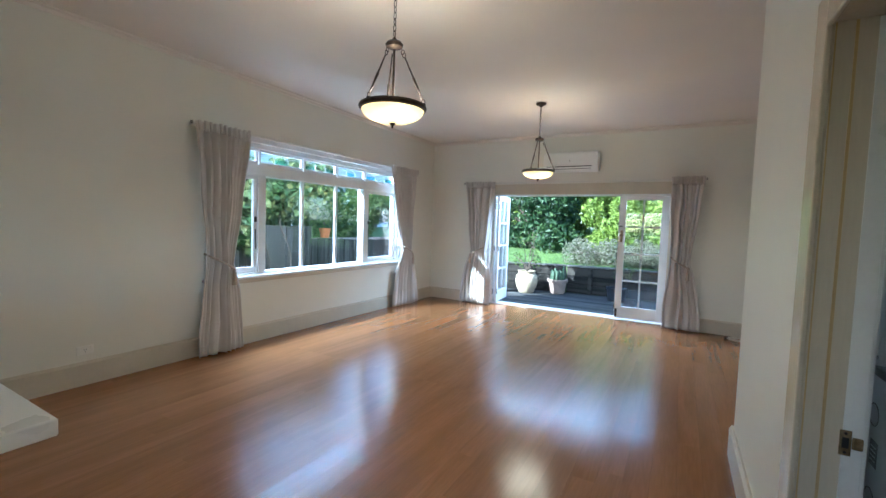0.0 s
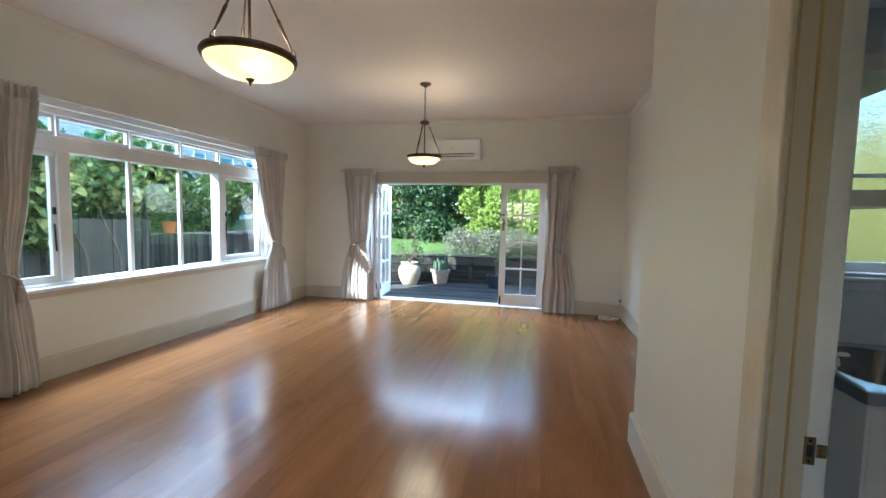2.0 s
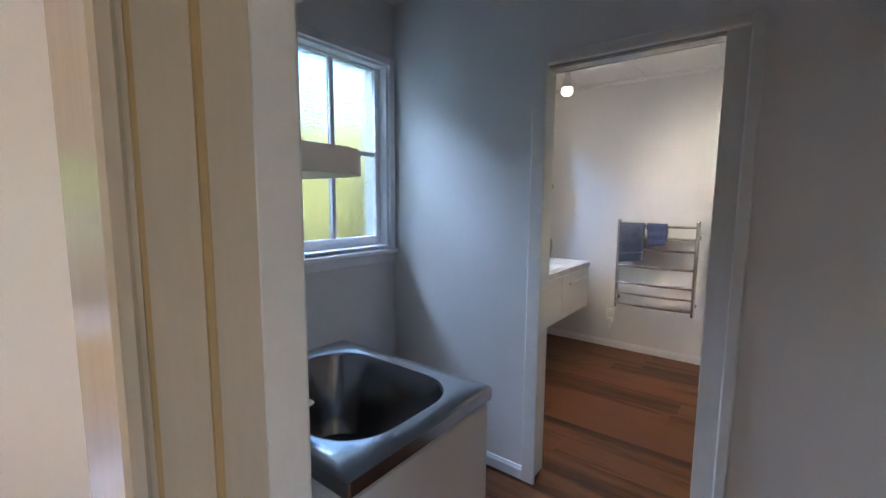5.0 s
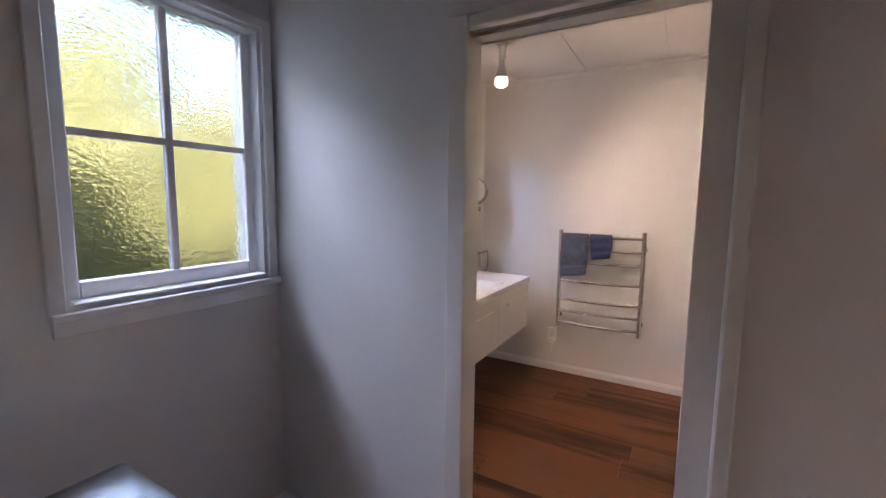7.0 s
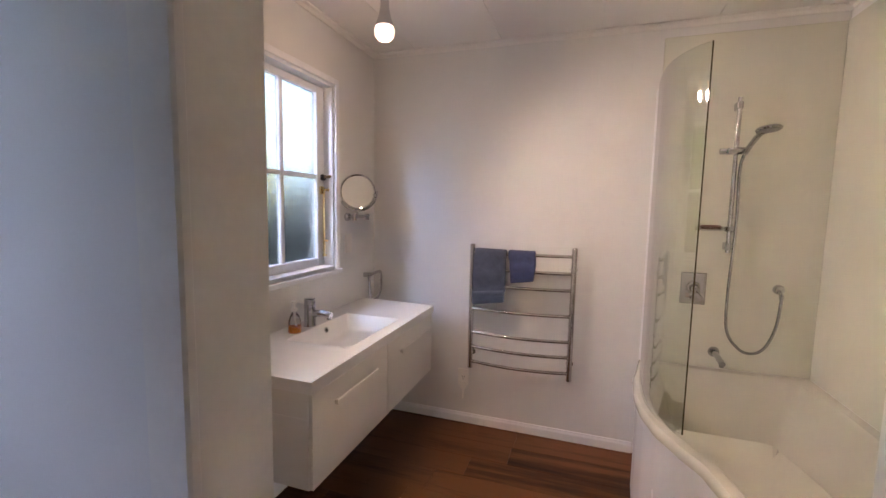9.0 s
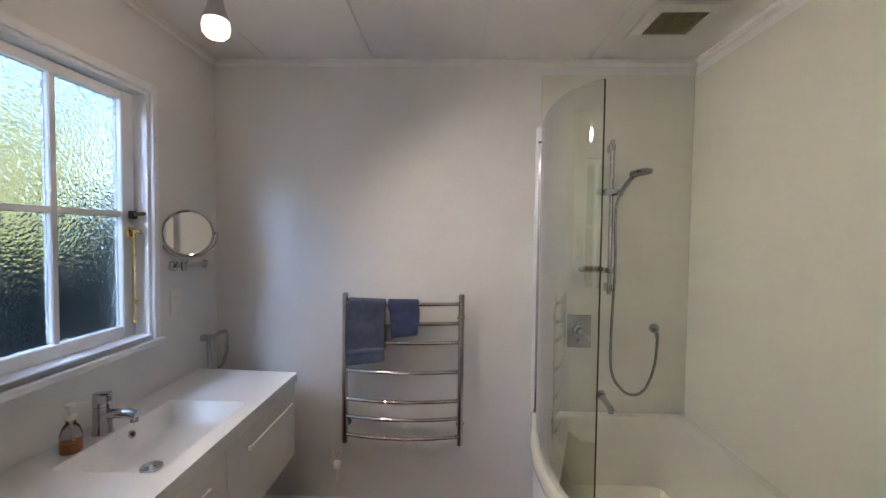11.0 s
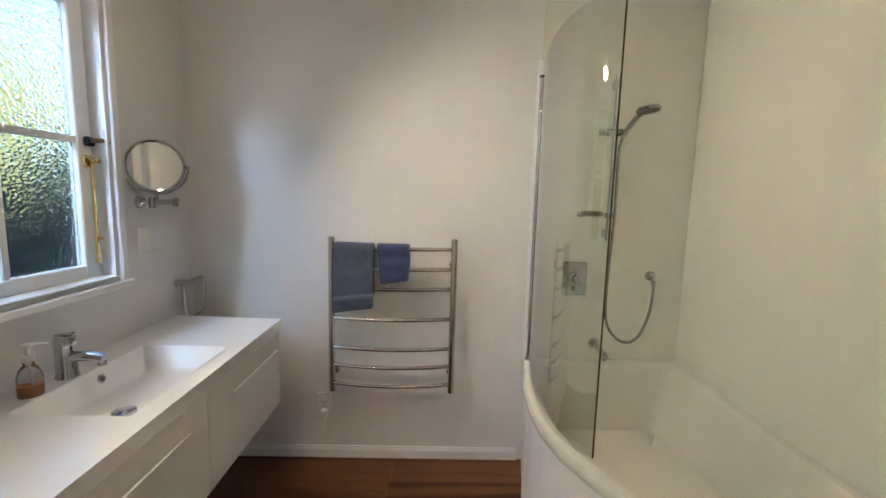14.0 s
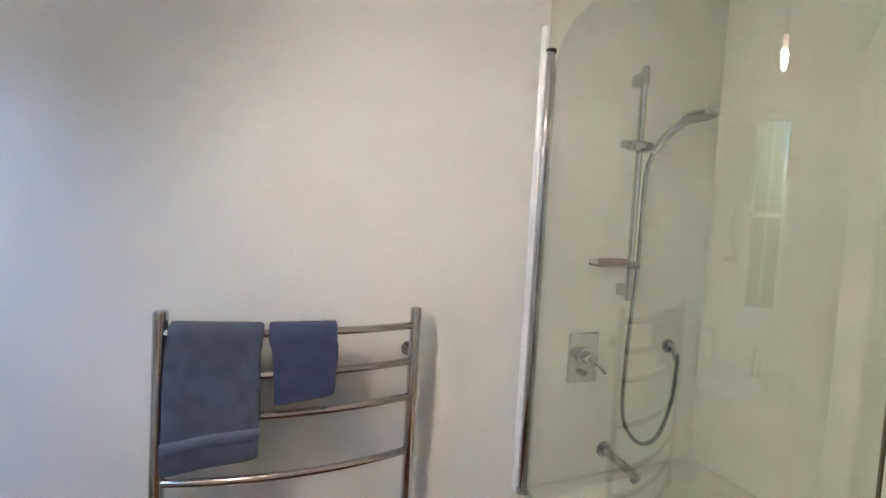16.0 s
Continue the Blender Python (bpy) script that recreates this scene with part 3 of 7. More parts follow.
solid("ground", ground(), GRASS, "sunlit green lawn of the garden", "lawn", kind="structure", smooth=True)


# Unseen roof; its eaves and ridge are set by the shadow they cast outside.
def gable_roof():
    bm = boxes((XR + 0.45, XRW + 0.4, YBACK - 0.4, YP + 0.30, 3.051, 3.20))
    pr = [(XL - 0.40, 3.051), (XR + 0.45, 3.051), (XR + 0.45, 3.15), (-1.5, 3.9), (XL - 0.40, 3.15)]
    a = [bm.verts.new((x, YBACK - 0.4, z)) for x, z in pr]
    b = [bm.verts.new((x, YB + 0.50, z)) for x, z in pr]
    bm.faces.new(a[::-1])
    bm.faces.new(b)
    for i in range(5):
        bm.faces.new((a[i], a[(i + 1) % 5], b[(i + 1) % 5], b[i]))
    return bm


solid("roof", gable_roof(), ROOF_MAT, "unseen dark gabled roof, shaped to shade the deck", "roof", kind="structure")


# ---- windows and doors ----
def framed_pane(parent, x0, x1, z0, z1, y, glass, t=0.005, name="pane", label=""):
    o = part(name, boxes((x0, x1, y - t / 2, y + t / 2, z0, z1)), glass, parent, label)
    o.visible_shadow = False
    return o


def living_window():
    """Built along its own x, facing the room at minus y; turned onto the side wall."""
    w0, w1, z0, z1 = WIN
    L = w1 - w0
    win = thing("window_1", (XL, w0, 0), "wide white timber window with two casements and five leaded top lights", "window", kind="structure", rz=90)
    f = 0.05
    T0, T1 = 1.885, 2.01                      # the transom between large panes and top lights
    zt = 2.185
    posts = [3.385 - w0, 5.20 - w0]           # the two wide posts
    bm = boxes((0, L, 0.03, 0.15, z0, z0 + 0.03), (0, L, 0.03, 0.15, zt, z1), (0, f, 0.03, 0.15, z0 + 0.03, zt), (L - f, L, 0.03, 0.15, z0 + 0.03, zt),
               *[(p - 0.05, p + 0.05, 0.03, 0.15, z0 + 0.03, T0) for p in posts], (f, L - f, 0.035, 0.15, T0, T1), bevel=0.004)
    part("window_frame", bm, WHITE_WOOD, win)
    part("window_sill", boxes((-0.05, L + 0.05, -0.035, 0.028, z0 - 0.03, z0 + 0.005), bevel=0.008), WHITE_WOOD, win)
    part("sill_apron", boxes((-0.02, L + 0.02, -0.014, -0.001, z0 - 0.075, z0 - 0.031), bevel=0.003), TRIM, win)
    part("architrave", boxes((-0.02, -0.001, -0.016, -0.001, z0 + 0.006, z1 + 0.07), (L + 0.001, L + 0.09, -0.016, -0.001, z0 + 0.006, z1 + 0.07), (0, L, -0.016, -0.001, z1, z1 + 0.07), bevel=0.003), WHITE_WOOD, win)

    def sash(a, b, zb, zt2, s, y0, y1, name):
        return part(name, boxes((a, b, y0, y1, zb, zb + s * 1.3), (a, b, y0, y1, zt2 - s, zt2), (a, a + s, y0, y1, zb + s * 1.3, zt2 - s), (b - s, b, y0, y1, zb + s * 1.3, zt2 - s), bevel=0.004), WHITE_WOOD, win)
    zb = z0 + 0.03
    for a, b in ((f, posts[0] - 0.05), (posts[1] + 0.05, L - f)):
        s = sash(a + 0.002, b - 0.002, zb + 0.002, T0 - 0.002, 0.045, 0.05, 0.09, "casement")
        framed_pane(s, a + 0.045, b - 0.045, zb + 0.06, T0 - 0.045, 0.07, GLASS)
        edge = b - 0.03 if a < 0.5 else a + 0.03
        st = part("casement_stay", tube(bmesh.new(), [(edge, 0.042, 1.28), (edge + 0.004, 0.038, 1.05)], 0.006), BLACK_IRON, s)
        part("casement_catch", boxes((edge - 0.012, edge + 0.012, 0.03, 0.05, 1.36, 1.42), bevel=0.004), BLACK_IRON, s)
    bars = [posts[0] + 0.05, 4.005 - w0, 4.605 - w0, posts[1] - 0.05]
    for p in bars[1:3]:
        part("glazing_bar", boxes((p - 0.02, p + 0.02, 0.06, 0.10, zb, T0), bevel=0.004), WHITE_WOOD, win)
    for a, b in zip(bars, bars[1:]):
        framed_pane(win, a + 0.012, b - 0.012, zb, T0, 0.082, GLASS)
    lights = [f, posts[0] - 0.03, 4.005 - w0, 4.605 - w0, posts[1], L - f]
    for i, (a, b) in enumerate(zip(lights, lights[1:])):
        s = sash(a + 0.004, b - 0.004, T1 + 0.002, zt - 0.002, 0.028, 0.055, 0.09, "top_light")
        framed_pane(s, a + 0.03, b - 0.03, T1 + 0.03, zt - 0.03, 0.075, GLASS)
        n = 3 if i else 2
        for k in range(n):                     # arched leadwork: a hoop in each third
            u0 = a + 0.034 + (b - a - 0.068) * k / n
            u1 = a + 0.034 + (b - a - 0.068) * (k + 1) / n
            mid, top = (u0 + u1) / 2, zt - 0.05
            arch = [(u0, 0.07, T1 + 0.035), (u0, 0.07, top - 0.03)] + [(mid - (u1 - u0) / 2 * math.cos(g), 0.07, top - 0.03 + 0.03 * math.sin(g)) for g in [math.pi * q / 8 for q in range(1, 8)]] + [(u1, 0.07, top - 0.03), (u1, 0.07, T1 + 0.035)]
            part("lead_came", tube(bmesh.new(), arch, 0.0032, 6), LEAD, s)
            if (k + i) % 2 == 0:
                q = part("coloured_pane", boxes((u0 + 0.006, u1 - 0.006, 0.0785, 0.081, T1 + 0.035, top - 0.035)), BLUE_GLASS, s, "pale blue leadlight glass")
                q.visible_shadow = False
    return win


living_window()


# Made-up opening: lets sun and sky in from behind onto the door jamb.
def added_window():
    x0, x1, z0, z1 = ADDED_WIN
    k = thing("window_4", (x0, YBACK - 0.1, 0), "plain white timber window with two panes, added unseen for light", "window", kind="structure")
    L = x1 - x0
    part("window_frame", boxes((0, L, 0, 0.06, z0, z0 + 0.05), (0, L, 0, 0.06, z1 - 0.05, z1), (0, 0.05, 0, 0.06, z0 + 0.05, z1 - 0.05), (L - 0.05, L, 0, 0.06, z0 + 0.05, z1 - 0.05), (L / 2 - 0.03, L / 2 + 0.03, 0, 0.06, z0 + 0.05, z1 - 0.05), bevel=0.003), WHITE_WOOD, k)
    framed_pane(k, 0.05, L / 2 - 0.03, z0 + 0.05, z1 - 0.05, 0.03, GLASS)
    framed_pane(k, L / 2 + 0.03, L - 0.05, z0 + 0.05, z1 - 0.05, 0.03, GLASS)


added_window()


def door_leaf(at, rz, label, handle=False, side=1):
    """A glazed door leaf, two panes wide and four high; hinged at its own x = 0."""
    w, z0, z1 = 0.68, 0.03, 1.945
    d = thing("garden_door", at, label, "door", group="folding garden doors", rz=rz)
    s, t = 0.095, 0.04
    lo, hi = 0.215, 1.868
    fr = part("door_frame", boxes((0, s, 0, t, z0, z1), (w - s, w, 0, t, z0, z1), (s, w - s, 0, t, z0, lo), (s, w - s, 0, t, hi, z1), bevel=0.003), WHITE_WOOD, d)
    part("glazing_bar", boxes((w / 2 - 0.012, w / 2 + 0.012, 0.006, t - 0.006, lo, hi)), WHITE_WOOD, d)
    rows = [lo, 0.618, 1.044, 1.458, hi]
    for z in rows[1:-1]:
        part("glazing_bar", boxes((s, w / 2 - 0.012, 0.006, t - 0.006, z - 0.012, z + 0.012), (w / 2 + 0.012, w - s, 0.006, t - 0.006, z - 0.012, z + 0.012)), WHITE_WOOD, d)
    for a, b in zip(rows, rows[1:]):
        for u0, u1 in ((s, w / 2 - 0.012), (w / 2 + 0.012, w - s)):
            framed_pane(d, u0, u1, a + (0.012 if a != lo else 0), b - (0.012 if b != hi else 0), t / 2, GLASS)
    for z in (0.22, 1.0, 1.75):
        part("hinge", tube(bmesh.new(), [(-0.006, -0.006, z - 0.05), (-0.006, -0.006, z + 0.05)], 0.011, 8), STEEL, d)
    if handle:
        pl = part("lock_plate", boxes((0.03, 0.065, -0.006, -0.0005, 1.22, 1.40), bevel=0.002), OLD_BRASS, d)
        part("door_knob", lathe(bmesh.new(), [(0.0, 0.06), (0.02, 0.058), (0.028, 0.045), (0.02, 0.03), (0.01, 0.022), (0.01, 0.0)], (0.048, -0.006, 1.335), 16, (0, -1, 0)), OLD_BRASS, pl)
        part("barrel_bolt", boxes((0.01, 0.04, -0.016, -0.0005, 0.05, 0.18), bevel=0.005), BLACK_IRON, d)
        part("latch", boxes((-0.004, 0.06, -0.012, -0.0005, 1.455, 1.475), bevel=0.003), BLACK_IRON, d)
    return d


door_leaf((-0.735, YB + 0.105, 0), 0, "white glazed garden door leaf standing closed with brass knob", handle=True)
door_leaf((-2.735, YB + 0.13, 0), 95, "white glazed garden door leaf folded open outwards")
door_leaf((-2.81, YB + 0.13, 0), 95, "white glazed garden door leaf folded open outwards")
door_leaf((-2.885, YB + 0.16, 0), 94, "white glazed garden door leaf folded against the jamb")
part_fd = thing("door_frame_1", (0, 0, 0), "white timber frame of the garden doors with a low sill", "door frame", kind="structure")
part("jamb", boxes((FD[0] + 0.001, FD[0] + 0.04, YB + 0.02, YB + 0.235, 0, FD[3] - 0.03), bevel=0.003), WHITE_WOOD, part_fd)
part("jamb", boxes((FD[1] - 0.012, FD[1] - 0.001, YB + 0.02, YB + 0.235, 0, FD[3] - 0.03), bevel=0.003), WHITE_WOOD, part_fd)
part("head", boxes((FD[0] + 0.001, FD[1] - 0.001, YB + 0.02, YB + 0.235, FD[3] - 0.03, FD[3] - 0.001), bevel=0.003), WHITE_WOOD, part_fd)
part("door_sill", boxes((FD[0] + 0.001, FD[1] - 0.001, YB + 0.16, YB + 0.36, -0.08, 0.012), bevel=0.008), WHITE_WOOD, part_fd, "worn white painted door sill")
part("head_board", boxes((FD[0] - 0.10, FD[1] + 0.10, YB - 0.018, YB - 0.001, FD[3] - 0.012, 2.125), bevel=0.004), TRIM, part_fd, "stone-coloured head board")
part("side_architrave", boxes((FD[0] - 0.10, FD[0] + 0.002, YB - 0.018, YB - 0.001, 0, FD[3] - 0.013), bevel=0.004), TRIM, part_fd)
part("side_architrave", boxes((FD[1] - 0.002, FD[1] + 0.10, YB - 0.018, YB - 0.001, 0, FD[3] - 0.013), bevel=0.004), TRIM, part_fd)


def wet_window(name, hole, y, sash_x, glass_z, label, hardware, a, back):
    """A small casement in four obscure panes, deep reveal and architrave; faces the room at minus y."""
    x0, x1, z0, z1 = hole
    win = thing(name, (0, 0, 0), label, "window", kind="structure")
    part("window_reveal", boxes((x0, x0 + 0.018, y - 0.001, y + 0.13, z0, z1), (x1 - 0.018, x1, y - 0.001, y + 0.13, z0, z1), (x0 + 0.018, x1 - 0.018, y - 0.001, y + 0.13, z0, z0 + 0.018), (x0 + 0.018, x1 - 0.018, y - 0.001, y + 0.13, z1 - 0.018, z1)), WHITE_WOOD, win)
    part("architrave", boxes((x0 - a, x0 + 0.004, y - 0.018, y - 0.0015, z0 - 0.02, z1 + a), (x1 - 0.004, x1 + a, y - 0.018, y - 0.0015, z0 - 0.02, z1 + a), (x0 + 0.004, x1 - 0.004, y - 0.018, y - 0.0015, z1 - 0.004, z1 + a), bevel=0.004), WHITE_WOOD, win)
    part("window_sill", boxes((x0 - a, x1 + a, y - 0.04, y - 0.019, z0 - 0.024, z0 + 0.003), (x0 + 0.019, x1 - 0.019, y - 0.019, y + 0.06, z0 + 0.0185, z0 + 0.026), bevel=0.004), WHITE_WOOD, win)
    if not hardware:
        part("sill_apron", boxes((x0 - a * 0.8, x1 + a * 0.8, y - 0.014, y - 0.0015, z0 - 0.075, z0 - 0.025), bevel=0.003), WHITE_WOOD, win)
    s0, s1 = x0 + 0.022, x1 - 0.022
    g0, g1 = sash_x
    h0, h1 = glass_z
    yy = y + back
    sash = part("sash", boxes((s0, g0, yy, yy + 0.04, z0 + 0.022, z1 - 0.022), (g1, s1, yy, yy + 0.04, z0 + 0.022, z1 - 0.022), (g0, g1, yy, yy + 0.04, z0 + 0.022, h0), (g0, g1, yy, yy + 0.04, h1, z1 - 0.022), bevel=0.004), WHITE_WOOD, win)
    mx, mz = (g0 + g1) / 2, (h0 + h1) / 2
    part("glazing_bar", boxes((mx - 0.014, mx + 0.014, yy + 0.004, yy + 0.036, h0, h1), bevel=0.004), WHITE_WOOD, win)
    part("glazing_bar", boxes((g0, mx - 0.014, yy + 0.006, yy + 0.034, mz - 0.011, mz + 0.011), (mx + 0.014, g1, yy + 0.006, yy + 0.034, mz - 0.011, mz + 0.011)), WHITE_WOOD, win)
    for a0, a1 in ((g0, mx - 0.014), (mx + 0.014, g1)):
        for b0, b1 in ((h0, mz - 0.011), (mz + 0.011, h1)):
            framed_pane(win, a0, a1, b0, b1, yy + 0.022, OBSCURE, 0.006, "pane", "pebbled privacy glass")
    if hardware:
        ex = g1 + 0.035
        c = part("window_catch", boxes((ex - 0.012, ex + 0.03, yy - 0.02, yy - 0.001, 1.625, 1.66), bevel=0.006), BLACK_IRON, sash)
        part("catch_lever", tube(bmesh.new(), [(ex, yy - 0.025, 1.645), (ex + 0.04, yy - 0.04, 1.65), (ex + 0.055, yy - 0.05, 1.64)], 0.009, 8), OLD_BRASS, c)
        st = part("casement_stay", boxes((ex - 0.004, ex + 0.012, yy - 0.022, yy - 0.012, 1.19, 1.575), bevel=0.003), BRASS, sash)
        part("stay_bracket", boxes((ex - 0.022, ex + 0.02, yy - 0.012, yy - 0.0005, 1.545, 1.59), bevel=0.004), BRASS, st)
        part("stay_knob", lathe(bmesh.new(), [(0, 0.03), (0.01, 0.026), (0.007, 0.01), (0.01, 0)], (ex + 0.004, yy - 0.022, 1.57), 12, (0, -1, 0)), BRASS, st)
        for z in (1.26, 1.33, 1.40, 1.47):
            # Dark disc paints the shade of each hole on the stay.
            part("stay_hole", lathe(bmesh.new(), [(0, 0.001), (0.003, 0.001), (0.003, 0)], (ex + 0.004, yy - 0.022, z), 8, (0, -1, 0)), GAP_SHADE, st)
        part("stay_pin", lathe(bmesh.new(), [(0, 0.016), (0.006, 0.012), (0.006, 0)], (ex + 0.012, yy - 0.022, 1.27), 10, (0, -1, 0)), BRASS, st)
        part("stay_end", boxes((ex - 0.008, ex + 0.022, yy - 0.024, yy - 0.010, 1.175, 1.19), bevel=0.003), BRASS, st)
    return win


wet_window("window_2", LW, YNL, (1.497, 2.092), (1.205, 2.142), "white timber laundry window with obscure glass", False, 0.04, 0.045)
wet_window("window_3", BW, YN, (3.355, 3.945), (1.17, 2.12), "white timber bathroom window with obscure glass and brass stay", True, 0.032, 0.055)
solid("cover_strip", boxes((3.165, 3.180, YN - 0.010, YN - 0.0005, 0.98, ZB - 0.03), bevel=0.003), CABINET, "slim painted cover strip on the wall", "trim", kind="structure")


def doorway(name, x0, x1, hole, jamb_mat, face0, face1, label, arch=0.10, lap=(0.012, 0.012), th=0.022):
    """Linings, stops and architraves on both faces of a wall in x."""
    y0, y1, _, z1 = hole
    d = thing(name, (0, 0, 0), label, "door frame", kind="structure")
    part("jamb", boxes((x0 - 0.003, x1 + 0.003, y0, y0 + th, 0.001, z1)), jamb_mat, d)
    far = part("jamb", boxes((x0 - 0.003, x1 + 0.003, y1 - th, y1, 0.001, z1)), jamb_mat, d)
    part("head", boxes((x0 - 0.003, x1 + 0.003, y0 + th, y1 - th, z1 - th, z1)), jamb_mat, d)
    for fx, sgn, m, lp in ((x0, -1, face0, lap[0]), (x1, 1, face1, lap[1])):
        xa, xb = sorted((fx + sgn * 0.0035, fx + sgn * 0.021))
        w = arch - lp
        part("architrave", boxes((xa, xb, y0 - w, y0 + lp, 0.001, z1 + w), bevel=0.004), m, d)
        part("architrave", boxes((xa, xb, y1 - lp, y1 + w, 0.001, z1 + w), bevel=0.004), m, d)
        part("architrave", boxes((xa, xb, y0 + lp, y1 - lp, z1 - lp, z1 + w), bevel=0.004), m, d)
    return d, far


dw = doorway("door_frame_2", XP, XP + 0.142, LD, JAMB, JAMB, JAMB_WHITE, "old cream gloss door frame of the laundry", 0.117, (0.023, -0.006), 0.010)[0]
part("edge_bead", boxes((XP + 0.048, XP + 0.056, LD[1] - 0.014, LD[1] - 0.0102, 0.001, LD[3] - 0.011), bevel=0.001), JAMB_LINE, dw, "yellowed edge bead")
part("edge_bead", boxes((XP + 0.003, XP + 0.007, LD[1] - 0.0125, LD[1] - 0.0102, 0.001, LD[3] - 0.011)), JAMB_LINE, dw, "yellowed edge bead")
part("edge_bead", boxes((XP + 0.048, XP + 0.056, LD[0] + 0.0102, LD[0] + 0.014, 0.001, LD[3] - 0.011), bevel=0.001), JAMB_LINE, dw)
part("jamb_lining", boxes((XP + 0.099, XP + 0.1462, LD[1] - 0.0122, LD[1] - 0.0005, 0.001, LD[3] - 0.011), bevel=0.001), JAMB_WHITE, dw, "cool white back edge of the jamb")
sp = part("strike_plate", boxes((XP + 0.092, XP + 0.120, LD[1] - 0.0150, LD[1] - 0.0124, 0.752, 0.830), bevel=0.001), OLD_BRASS, dw, "tarnished brass strike plate")
# Dark patch on the plate paints the shade inside the latch hole.
part("strike_hole", boxes((XP + 0.098, XP + 0.114, LD[1] - 0.0156, LD[1] - 0.0151, 0.775, 0.808)), GAP_SHADE, sp)
part("strike_lip", boxes((XP + 0.1205, XP + 0.146, LD[1] - 0.019, LD[1] - 0.0126, 0.775, 0.812), bevel=0.003), OLD_BRASS, sp)
for z in (0.762, 0.820):
    part("screw", lathe(bmesh.new(), [(0, 0.0012), (0.004, 0.0008), (0.0045, 0)], (XP + 0.106, LD[1] - 0.0150, z), 10, (0, -1, 0)), BLACK_IRON, sp)


def slider_frame():
    """The bathroom doorway: a lined jamb on one side, a slot that holds the sliding door on the other."""
    d = thing("door_frame_3", (0, 0, 0), "white cavity slider frame of the bathroom", "door frame", kind="structure")
    y0, y1, _, z1 = BD
    part("jamb", boxes((XB0 - 0.003, XB1 + 0.003, y1 - 0.022, y1 - 0.0005, 0.001, z1 - 0.0155)), JAMB_WHITE, d)
    part("head", boxes((XB0 - 0.003, 2.226, y0, y1 - 0.0005, z1 - 0.015, z1 - 0.0005), (2.278, XB1 + 0.003, y0, y1 - 0.0005, z1 - 0.015, z1 - 0.0005)), JAMB_WHITE, d)
    part("slider_track", boxes((2.2265, 2.2775, y0, y1 - 0.023, z1 - 0.006, z1 - 0.0005)), GREY_PLASTIC, d, "shadowed sliding track")
    for xa, xb in ((XB0 - 0.019, XB0 - 0.0005), (XB1 + 0.0005, XB1 + 0.019)):
        near = xa < XB0
        part("architrave", boxes((xa, xb, y1 - (0.048 if near else 0.018), y1 + 0.020, 0.001, z1 + 0.022), bevel=0.004), JAMB_WHITE, d)
        part("architrave", boxes((xa, xb, y0 - 0.042, y0 + 0.001, 0.001, z1 + 0.022), bevel=0.006), JAMB_WHITE, d)
        part("architrave", boxes((xa, xb, y0 + 0.0015, y1 - (0.0485 if near else 0.0185), z1 - 0.018, z1 + 0.022), bevel=0.004), JAMB_WHITE, d)
    return d


def sliding_door():
    """A plain leaf, slid back into the wall but for a hand's width."""
    s = thing("sliding_door", (2.252, 1.304, 0), "white sliding door slid almost wholly into the wall", "door")
    part("leaf", boxes((-0.018, 0.018, -0.40, 0.362, 0.008, 2.028), bevel=0.002), JAMB_WHITE, s)
    pull = part("flush_pull", boxes((-0.0195, -0.0182, 0.313, 0.335, 1.105, 1.185), bevel=0.0005), CABINET, s, "pale flush pull")
    part("pull_recess", boxes((-0.0202, -0.0196, 0.318, 0.330, 1.113, 1.177)), CABINET, pull)
    return s


slider_frame()
sliding_door()


